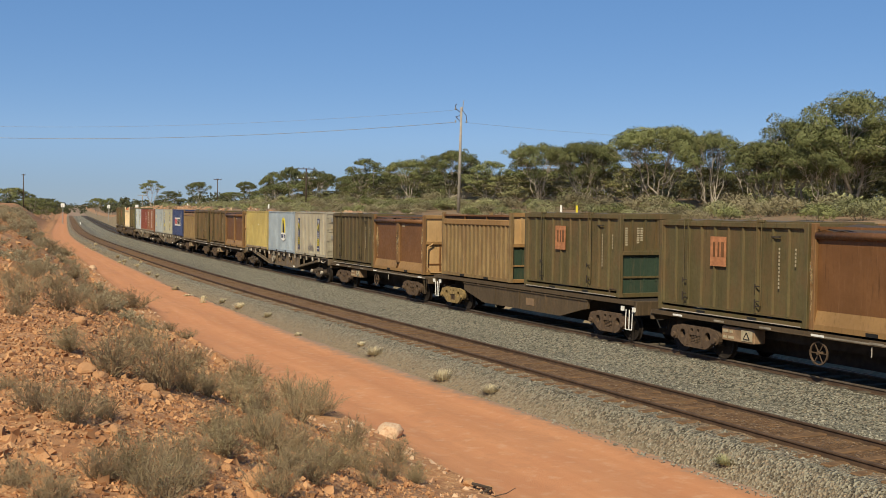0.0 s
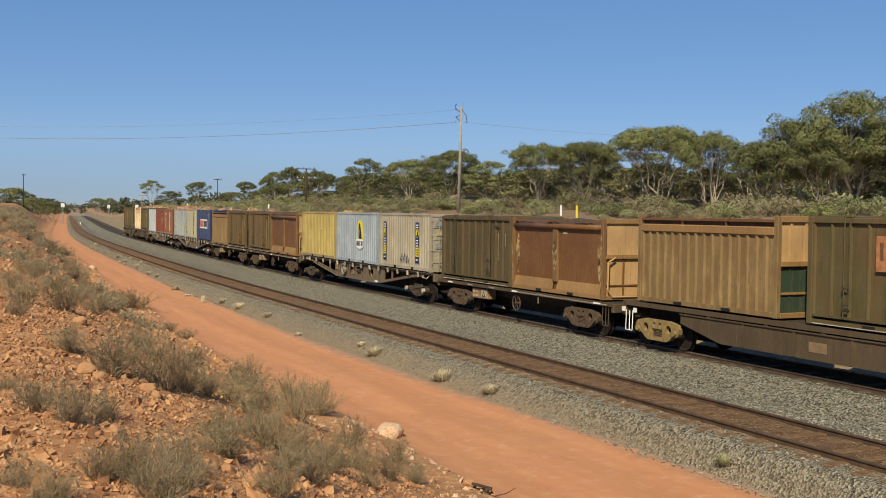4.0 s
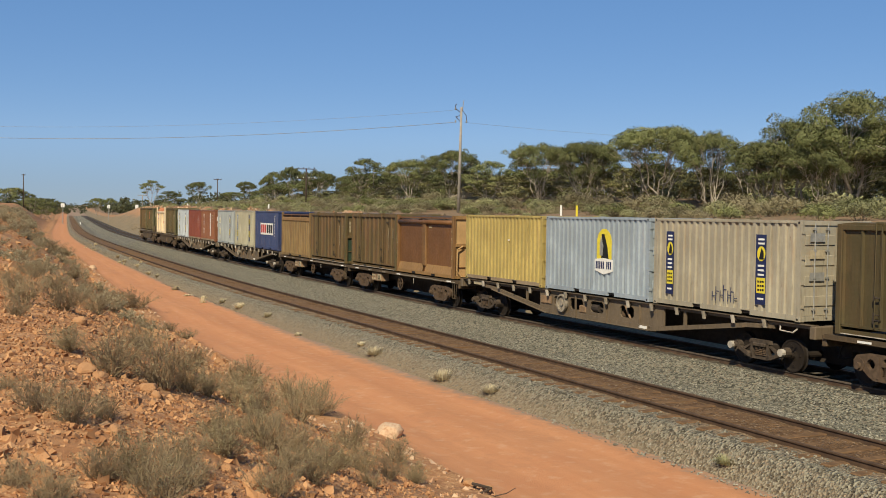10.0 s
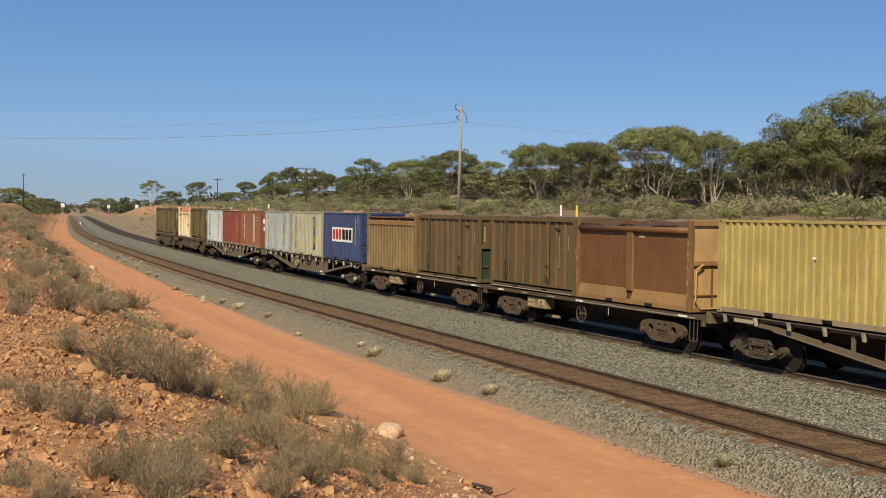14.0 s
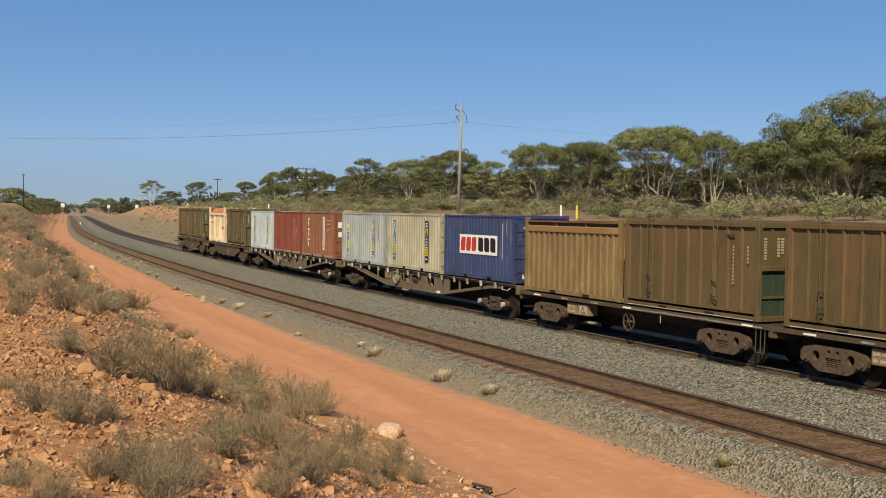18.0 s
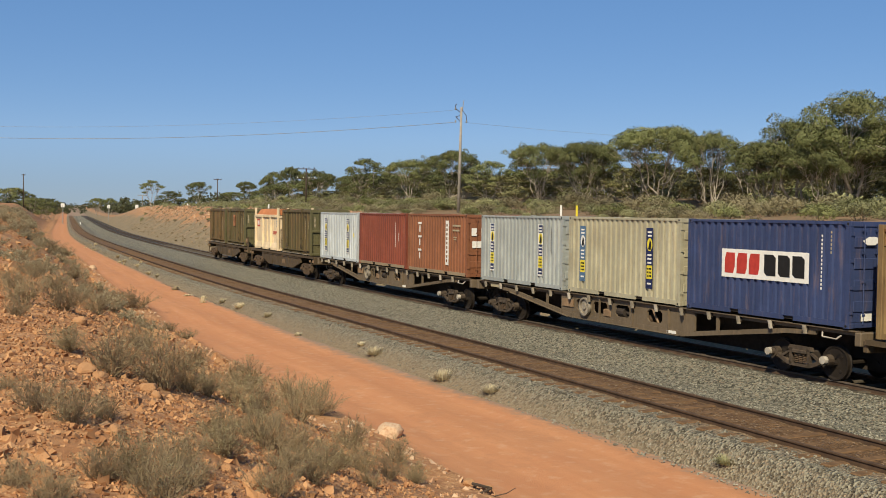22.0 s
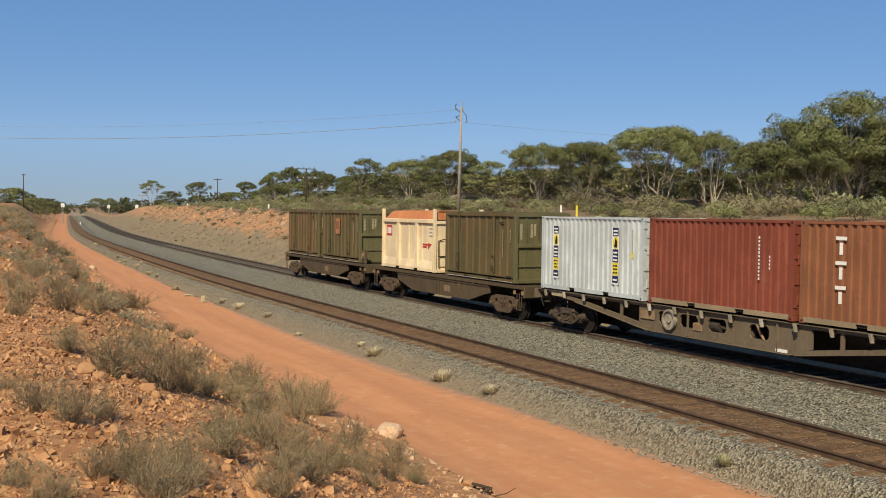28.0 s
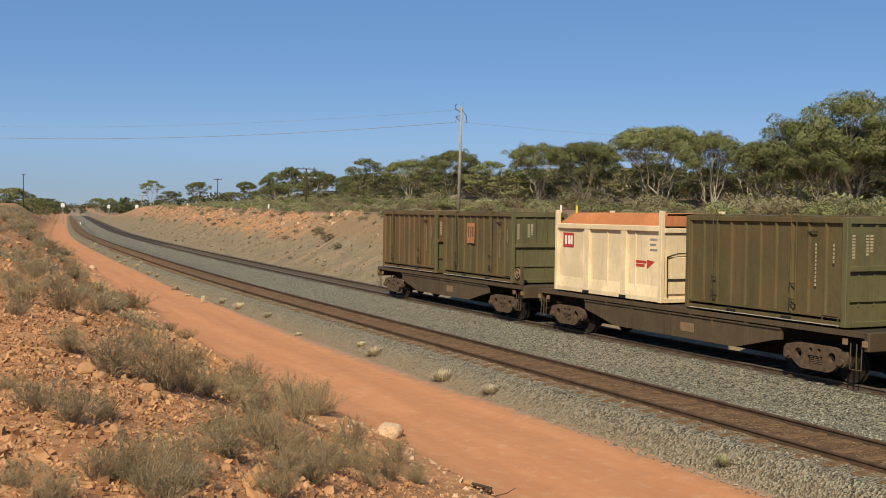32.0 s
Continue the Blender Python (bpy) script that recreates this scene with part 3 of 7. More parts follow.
def iso_container(color, label, dark_door=False):
    m = ISO_PAINT[color]
    box = empty("shipping_container", pose(0, 0, 0), label, "shipping container", "containers on the train")
    for x in (-1, 1):
        for y in (-1, 1):
            part("corner_post", Shape().box(min(x * X2, x * (X2 - 0.15)), max(x * X2, x * (X2 - 0.15)), min(y * W2, y * (W2 - 0.10)), max(y * W2, y * (W2 - 0.10)), 0.118, H_ISO - 0.118), m, box)
            for z in (0, H_ISO - 0.118):
                c = part("corner_casting", Shape().box(min(x * (X2 + 0.004), x * (X2 - 0.178)), max(x * (X2 + 0.004), x * (X2 - 0.178)), min(y * (W2 + 0.004), y * (W2 - 0.162)), max(y * (W2 + 0.004), y * (W2 - 0.162)), z, z + 0.118, 0.008), m, box)
                part("casting_hole", Shape().tube((x * (X2 - 0.09), y * (W2 + 0.006), z + 0.06), (x * (X2 - 0.09), y * (W2 - 0.05), z + 0.06), 0.034, n=8), BLACK, c)
    for y in (-1, 1):
        part("top_rail", Shape().box(-X2 + 0.15, X2 - 0.15, min(y * W2, y * (W2 - 0.06)), max(y * W2, y * (W2 - 0.06)), H_ISO - 0.075, H_ISO - 0.010), m, box)
        sill = Shape()
        for a, b in ((-X2 + 0.15, -1.20), (-0.84, 0.84), (1.20, X2 - 0.15)):
            sill.box(a, b, min(y * W2, y * (W2 - 0.05)), max(y * W2, y * (W2 - 0.05)), 0.03, 0.165)
        sill.box(-1.20, -0.84, min(y * W2, y * (W2 - 0.05)), max(y * W2, y * (W2 - 0.05)), 0.14, 0.165)
        sill.box(0.84, 1.20, min(y * W2, y * (W2 - 0.05)), max(y * W2, y * (W2 - 0.05)), 0.14, 0.165)
        part("bottom_rail", sill, DUSTY_RAIL if color in ("yellow", "red", "rust") else m, box)
        side = corrugated(-X2 + 0.15, X2 - 0.15, -W2 + 0.012, 0.052, 0.276, 0.165, H_ISO - 0.075, 0.40, 0.085, 0.43)
        part("side_panel", side if y < 0 else mirrored(side), m, box)
    for x in (-1, 1):
        part("end_rail", Shape().box(min(x * X2, x * (X2 - 0.1)), max(x * X2, x * (X2 - 0.1)), -W2 + 0.1, W2 - 0.1, H_ISO - 0.12, H_ISO - 0.015), m, box)
        part("end_sill", Shape().box(min(x * X2, x * (X2 - 0.1)), max(x * X2, x * (X2 - 0.1)), -W2 + 0.1, W2 - 0.1, 0.02, 0.15), m, box)
    roof = Shape()
    n = 14
    for i in range(n):
        a = -X2 + 0.1 + i * (2 * X2 - 0.2) / n
        b = a + (2 * X2 - 0.2) / n
        roof.box(a, a + (b - a) * 0.55, -W2 + 0.06, W2 - 0.06, H_ISO - 0.05, H_ISO - 0.022)
        roof.box(a + (b - a) * 0.55, b, -W2 + 0.06, W2 - 0.06, H_ISO - 0.05, H_ISO - 0.038)
    part("roof", roof, m, box)
    part("floor", Shape().box(-X2 + 0.1, X2 - 0.1, -W2 + 0.05, W2 - 0.05, 0.06, 0.16), DARK_STEEL, box)
    end = corrugated(-W2 + 0.1, W2 - 0.1, -X2 + 0.02, 0.04, 0.3, 0.15, H_ISO - 0.12)
    end.v = [(y, x, z) for x, y, z in end.v]
    part("end_panel", end, m, box)
    for y in (-1, 1):
        a, b = (min(y * 0.01, y * (W2 - 0.1)), max(y * 0.01, y * (W2 - 0.1)))
        leaf = Shape().box(a, b, 0, 0.03, 0.16, H_ISO - 0.13)
        for k in range(4):
            z = 0.40 + k * 0.52
            leaf.box(a + 0.05, b - 0.05, -0.026, 0.005, z, z + 0.26, 0.01)
        leaf.v = [(X2 - 0.03 - yy, xx, z) for xx, yy, z in leaf.v]
        door = part("door", leaf, m, box)
        for k in (0.28, 0.72):
            yy = y * (0.06 + k * (W2 - 0.22))
            bar = Shape().tube((X2 + 0.025, yy, 0.1), (X2 + 0.025, yy, H_ISO - 0.07), 0.019, n=6)
            for z in (0.3, 1.1, 1.8, 2.35):
                bar.box(X2 - 0.01, X2 + 0.045, yy - 0.05, yy + 0.05, z, z + 0.05)
            part("locking_bar", bar, GALV if not dark_door else m, door)
        for z in (0.35, 0.95, 1.6, 2.25):
            part("hinge", Shape().box(X2 - 0.004, X2 + 0.022, y * (W2 - 0.06) - 0.055, y * (W2 - 0.06) + 0.055, z, z + 0.07), m, door)
    return box


def sticker_column(box, x, w, blue, z_top=2.28, backing=True):
    """A tall hire sticker: dark blocks, an oval badge, a yellow block."""
    y = -W2 + 0.004
    panel = decal("sticker", x - w / 2 - 0.05, x + w / 2 + 0.015, z_top - 1.86, z_top, y, WHITE if backing else blue, box, "tall hire sticker in white, blue and yellow")
    yy = y - 0.006
    for a, b, mt in ((0.02, 0.30, blue), (0.72, 1.14, blue), (1.15, 1.56, YELLOW), (1.58, 1.80, blue)):
        decal("block", x - w / 2, x + w / 2, z_top - b, z_top - a, yy, mt, panel)
    oval = Shape()
    oval.slab([(x + w * 0.48 * math.cos(t), z_top - 0.51 + 0.2 * math.sin(t)) for t in np.linspace(0, 2 * math.pi, 17)[:-1]], yy - 0.004, yy + 0.004)
    part("badge", oval, YELLOW if blue is NAVY else WHITE, panel)
    fig = Shape().slab([(x - w * 0.25, z_top - 0.66), (x + w * 0.3, z_top - 0.66), (x + w * 0.28, z_top - 0.45), (x + w * 0.02, z_top - 0.36)], yy - 0.010, yy)
    part("badge_shape", fig, BLACK, panel)
    for z in (z_top - 0.12, z_top - 0.23, z_top - 0.82, z_top - 0.94, z_top - 1.06, z_top - 1.70):
        decal("bar", x - w * 0.36, x + w * 0.36, z - 0.032, z + 0.018, yy - 0.004, WHITE, panel)
    for z in (z_top - 1.25, z_top - 1.36, z_top - 1.47):
        for k in (-0.27, 0.02, 0.28):
            decal("bar", x + w * (k - 0.1), x + w * (k + 0.1), z - 0.03, z + 0.025, yy - 0.004, BLACK, panel)


def code_bars(box, x, z, w, rows, material, y, gap=0.09, h=0.05):
    for i in range(rows):
        decal("bar", x, x + w * (1 - 0.15 * (i % 2)), z - i * gap - h, z - i * gap, y, material, box)


def column_bars(box, x, z_top, count, step, material, y, w=0.05):
    for i in range(count):
        decal("bar", x - w / 2, x + w / 2, z_top - i * step - step * 0.62, z_top - i * step, y, material, box)


Y_MARK = -W2 + 0.006


def badge_arch(box, x, z, k=1.0):
    """Big yellow arch with a dark pointed shape and a blue and white band."""
    y = Y_MARK
    arch = [(x - 0.34 * k, z - 0.05), (x + 0.34 * k, z - 0.05)]
    arch += [(x + 0.34 * k * math.cos(t), z + 0.45 * k + 0.36 * k * math.sin(t)) for t in np.linspace(0, math.pi, 13)]
    p = part("badge", Shape().slab(arch, y - 0.004, y + 0.004), YELLOW, box, "yellow arch badge with a dark shape")
    y -= 0.006
    part("badge_shape", Shape().slab([(x - 0.14 * k, z - 0.02), (x + 0.22 * k, z - 0.02), (x + 0.16 * k, z + 0.3 * k), (x + 0.0 * k, z + 0.68 * k), (x - 0.13 * k, z + 0.66 * k), (x - 0.05 * k, z + 0.35 * k)], y - 0.004, y + 0.004), BLACK, p)
    part("badge_shape", Shape().slab([(x - 0.2 * k, z + 0.12), (x - 0.07 * k, z + 0.1), (x - 0.03 * k, z + 0.35 * k), (x - 0.14 * k, z + 0.6 * k), (x - 0.2 * k, z + 0.4 * k)], y - 0.008, y), GALV, p)
    band = part("badge_band", Shape().slab([(x - 0.42 * k, z - 0.02), (x - 0.42 * k, z - 0.32 * k), (x, z - 0.42 * k), (x + 0.42 * k, z - 0.32 * k), (x + 0.42 * k, z - 0.02), (x, z + 0.03)], y - 0.008, y), WHITE, p)
    for i in range(9):
        if i != 5:
            a = x + (-0.37 + i * 0.083) * k
            decal("bar", a, a + 0.055 * k, z - 0.27 * k, z - 0.07 * k, y - 0.010, NAVY, p)


def dress_white(box):
    for x in (-2.05, 1.55):
        sticker_column(box, x, 0.31, NAVY)
    column_bars(box, 2.45, 2.2, 10, 0.075, CREAM_MARK, Y_MARK)
    decal("bar", 2.40, 2.50, 1.30, 1.50, Y_MARK, YELLOW, box)


def dress_red(box):
    column_bars(box, 1.75, 2.15, 12, 0.10, WHITE, Y_MARK, 0.05)
    column_bars(box, 2.15, 1.65, 4, 0.10, WHITE, Y_MARK, 0.04)
    part("door_sign", Shape().box(X2 + 0.03, X2 + 0.036, -1.0, -0.62, 1.85, 2.2), NAVY, box)


def dress_rust(box):
    # the owner's three big marks are drawn as plain white shapes
    for z in (2.22, 1.62, 1.02):
        part("mark", Shape().slab([(-1.87, z - 0.09), (-1.53, z - 0.09), (-1.53, z), (-1.87, z)], Y_MARK - 0.004, Y_MARK + 0.004).slab([(-1.75, z - 0.44), (-1.65, z - 0.44), (-1.65, z - 0.15), (-1.75, z - 0.15)], Y_MARK - 0.004, Y_MARK + 0.004), WHITE, box)
    p = decal("name_board", 0.98, 1.28, 0.42, 2.32, Y_MARK, WHITE, box, "white upright board with dark marks")
    for i in range(9):
        decal("bar", 1.06, 1.17, 0.55 + i * 0.19, 0.66 + i * 0.19, Y_MARK - 0.006, BROWN, p)
    code_bars(box, 1.65, 2.15, 0.75, 2, CREAM_MARK, Y_MARK, 0.2, 0.07)
    code_bars(box, 1.75, 1.65, 0.3, 2, CREAM_MARK, Y_MARK, 0.09)
    for y in (-0.9, -0.45, 0.0):
        part("door_mark", Shape().box(X2 + 0.03, X2 + 0.036, y - 0.13, y + 0.13, 1.72, 2.04), WHITE, box)
    part("door_sign", Shape().box(X2 + 0.03, X2 + 0.036, -1.0, -0.5, 1.22, 1.5), WHITE, box)


def dress_grey(box):
    for x in (-2.1, 1.55):
        sticker_column(box, x, 0.27, NAVY)
    column_bars(box, 2.25, 2.2, 10, 0.09, GALV, Y_MARK)


def dress_beige(box):
    sticker_column(box, -2.15, 0.27, LIGHT_BLUE, backing=False)
    sticker_column(box, 1.55, 0.27, NAVY, backing=False)


def dress_blue(box):
    p = decal("name_board", -1.55, 1.70, 1.00, 1.78, Y_MARK, WHITE, box, "white board with red and dark block shapes")
    for i in range(3):
        a = -1.42 + i * 0.48
        part("red_shape", Shape().slab([(a, 1.12), (a + 0.34, 1.12), (a + 0.40, 1.30), (a + 0.40, 1.68), (a + 0.06, 1.68), (a, 1.50)], Y_MARK - 0.010, Y_MARK - 0.002), RED_MARK, p)
    for i in range(3):
        a = 0.12 + i * 0.51
        part("dark_shape", Shape().slab([(a, 1.20), (a + 0.10, 1.12), (a + 0.42, 1.12), (a + 0.42, 1.60), (a + 0.32, 1.68), (a, 1.68)], Y_MARK - 0.010, Y_MARK - 0.002), BLACK, p)
    column_bars(box, 2.12, 2.25, 14, 0.10, WHITE, Y_MARK, 0.035)
    column_bars(box, 2.42, 2.35, 6, 0.10, CREAM_MARK, Y_MARK, 0.035)
    part("door_mark", Shape().slab([(0, 0), (0.2, 0.1), (0.45, 0.1), (0.6, 0), (0.4, -0.1), (0.15, -0.1)], 0, 0.006), WHITE, box).matrix_basis = Matrix.Translation((X2 + 0.036, -0.85, 2.12)) @ Matrix.Rotation(math.pi / 2, 4, "Z")
    part("door_mark", Shape().box(X2 + 0.03, X2 + 0.036, -0.85, -0.5, 0.18, 0.36), WHITE, box)


def dress_yellow(box):
    decal("scrape", 0.50, 0.62, 1.62, 1.68, Y_MARK, WHITE, box)


def dress_skyblue(box):
    badge_arch(box, 0.60, 1.22, 1.22)


def dress_dustybeige(box):
    sticker_column(box, -2.25, 0.28, NAVY, 2.2, False)
    sticker_column(box, 1.60, 0.32, NAVY, 2.2, False)
    for i, (a, b) in enumerate(((-0.35, 0.06), (-0.2, 0.2), (-0.02, 0.1), (0.12, 0.26), (0.3, 0.12), (0.42, 0.22), (0.55, 0.05))):
        decal("scrawl", a, a + 0.025, 0.30, 0.50 + b, Y_MARK, NAVY, box)
        decal("scrawl", a, a + 0.13, 0.36 + b, 0.385 + b, Y_MARK, NAVY, box)
    for z, mt in ((2.05, GALV), (1.62, CREAM_MARK), (1.05, GALV)):
        part("door_sign", Shape().box(X2 + 0.03, X2 + 0.036, -0.95, -0.45, z, z + 0.22), mt, box)


# ---- ore containers ----
def sheet(rows):
    """A draped sheet through rows of points."""
    sh = Shape()
    n = len(rows[0])
    return sh.add([p for r in rows for p in r], [(i * n + j, (i + 1) * n + j, (i + 1) * n + j + 1, i * n + j + 1) for i in range(len(rows) - 1) for j in range(n - 1)])


H_ORE = 2.68


def end_face(box, post, upper, lower, beam, pipes=False, marks=None):
    """The front end: posts, an upper panel, a beam at mid height, a set-back lower panel."""
    for z0, z1 in ((H_ORE - 0.16, H_ORE), (1.36, 1.50), (0.0, 0.14)):
        part("end_beam", Shape().box(X2 - 0.12, X2, -W2 + 0.14, W2 - 0.14, z0, z1, 0.01), beam, box)
    up = Shape().box(X2 - 0.10, X2 - 0.07, -W2 + 0.14, W2 - 0.14, 1.50, H_ORE - 0.16)
    low = Shape().box(X2 - 0.14, X2 - 0.09, -W2 + 0.14, W2 - 0.14, 0.14, 1.36)
    if not pipes:
        for y in (-0.72, -0.2, 0.3, 0.8):
            up.box(X2 - 0.08, X2 - 0.03, y - 0.04, y + 0.04, 1.50, H_ORE - 0.16)
            low.box(X2 - 0.10, X2 - 0.07, y - 0.03, y + 0.03, 0.5, 1.30)
        part("end_rib", Shape().box(X2 - 0.10, X2 - 0.04, -W2 + 0.14, W2 - 0.14, 0.62, 0.68), beam, box)
    else:
        part("end_rib", Shape().box(X2 - 0.10, X2 - 0.05, -W2 + 0.14, W2 - 0.14, 0.46, 0.50), BROWN, box)
        for y in (-0.35, 0.35):
            part("end_rib", Shape().box(X2 - 0.10, X2 - 0.055, y - 0.025, y + 0.025, 0.14, 1.36), BROWN, box)
        hoop = Shape().pipe([(X2 + 0.03, -0.75, 1.40), (X2 + 0.04, -1.02, 1.25), (X2 + 0.04, -1.04, 0.35), (X2 + 0.03, -0.85, 0.1), (X2 + 0.02, 0.85, 0.1), (X2 + 0.03, 1.04, 0.35), (X2 + 0.03, 1.02, 1.3)], 0.028, 6)
        part("guard_hoop", hoop, OCHRE_END, box)
    part("end_panel", up, upper, box)
    part("end_door", low, lower, box)
    if marks:
        for j, y in enumerate((-0.98, -0.52, -0.38)):
            for i in range(8 - j):
                part("bar", Shape().box(X2 - 0.069, X2 - 0.062, y, y + 0.10, 2.20 - i * 0.075, 2.25 - i * 0.075), marks, box)


def frame_posts(box, m, extra=0.0, front=None):
    for x in (-1, 1):
        for y in (-1, 1):
            part("corner_post", Shape().box(min(x * X2, x * (X2 - 0.16)), max(x * X2, x * (X2 - 0.16)), min(y * W2, y * (W2 - 0.14)), max(y * W2, y * (W2 - 0.14)), 0.0, H_ORE + extra, 0.012), (front or m) if x > 0 else m, box)


def sill_rails(box, m, z1=0.13):
    for y in (-1, 1):
        part("bottom_rail", Shape().box(-X2 + 0.16, X2 - 0.16, min(y * (W2 - 0.01), y * (W2 - 0.10)), max(y * (W2 - 0.01), y * (W2 - 0.10)), 0.02, z1), m, box)
        for x in (-1.05, 1.05):
            part("fork_pocket", Shape().box(x - 0.18, x + 0.18, min(y * (W2 + 0.002), y * (W2 - 0.1)), max(y * (W2 + 0.002), y * (W2 - 0.1)), 0.025, 0.115), BLACK, box)


def olive_container(label, side, end_up, end_low, panel=None, marks=True):
    box = empty("ore_container", pose(0, 0, 0), label, "ore container", "ore containers on the train")
    frame_posts(box, side, 0.0, end_up if end_up is not OLIVE else END_GREEN)
    sill_rails(box, side)
    # thin pale strip: sunlight on the bottom flange put into its colour
    part("lit_bottom_edge", Shape().box(-X2 + 0.2, X2 - 0.2, -W2 - 0.012, -W2 + 0.02, 0.02, 0.042), BRIGHT, box)
    for y in (-1, 1):
        part("top_rail", Shape().box(-X2 + 0.16, X2 - 0.16, min(y * W2, y * (W2 - 0.12)), max(y * W2, y * (W2 - 0.12)), H_ORE - 0.15, H_ORE - 0.02, 0.01), side, box)
        sh = corrugated(-X2 + 0.16, X2 - 0.16, -W2 + 0.02, 0.06, 0.60, 0.24, H_ORE - 0.15, 0.07, 0.05, 0.83)
        part("side_panel", sh if y < 0 else mirrored(sh), side, box)
    part("side_sill", Shape().box(-X2 + 0.16, X2 - 0.16, -W2 + 0.03, W2 - 0.03, 0.20, 0.26), side, box)
    for x in (-1.72, 1.30):
        rods = part("latch_rod", Shape().tube((x - 0.10, -W2 - 0.015, 0.25), (x - 0.10, -W2 - 0.015, H_ORE + 0.03), 0.016, n=6).tube((x + 0.08, -W2 - 0.015, 0.45), (x + 0.08, -W2 - 0.015, H_ORE - 0.02), 0.016, n=6), side, box)
        for z, w in ((0.42, 0.06), (0.55, 0.04), (0.95, 0.06)):
            part("latch", Shape().box(x - w - 0.03, x + w, -W2 - 0.04, -W2 - 0.005, z, z + 0.03, 0.006).box(x - 0.12, x - 0.09, -W2 - 0.05, -W2 - 0.005, z - 0.06, z + 0.07), DARK_STEEL, rods)
        part("lid_hinge", Shape().box(x - 0.16, x + 0.12, -W2, -W2 + 0.1, H_ORE - 0.02, H_ORE + 0.06, 0.015), side, box)
    lid = Shape()
    nx = 14
    xs = [-X2 + 0.08 + i * (L20 - 0.16) / nx for i in range(nx + 1)]
    zs = [H_ORE + 0.004 + 0.012 * ((i * 7) % 4) for i in range(nx + 1)]
    lid.slab([(xs[0], H_ORE - 0.05), (xs[-1], H_ORE - 0.05)] + list(zip(xs, zs))[::-1], -W2 + 0.05, W2 - 0.05)
    part("lid", lid, side, box)
    part("handle_slot", Shape().box(1.72, 2.05, -W2 - 0.002, -W2 + 0.03, 2.28, 2.32), DARK_STEEL, box)
    part("rear_panel", Shape().box(-X2 + 0.02, -X2 + 0.10, -W2 + 0.14, W2 - 0.14, 0, H_ORE - 0.02), side, box)
    end_face(box, side, end_up, end_low, end_up, marks=CREAM_MARK if marks else None)
    column_bars(box, 2.02, 2.02, 11, 0.10, CREAM_MARK, -W2 + 0.014, 0.045)
    column_bars(box, 2.60, 2.02, 5, 0.10, CREAM_MARK, -W2 + 0.014, 0.045)
    if panel:
        p = decal("faded_panel", panel - 0.33, panel + 0.33, 1.42, 2.25, -W2 + 0.006, ORANGE_MARK, box, "faded orange panel with worn dark shapes")
        for a, b in ((-0.22, -0.12), (-0.02, 0.05), (0.12, 0.24)):
            decal("worn_shape", panel + a, panel + b, 1.68, 2.10, -W2, BROWN, p)
    return box


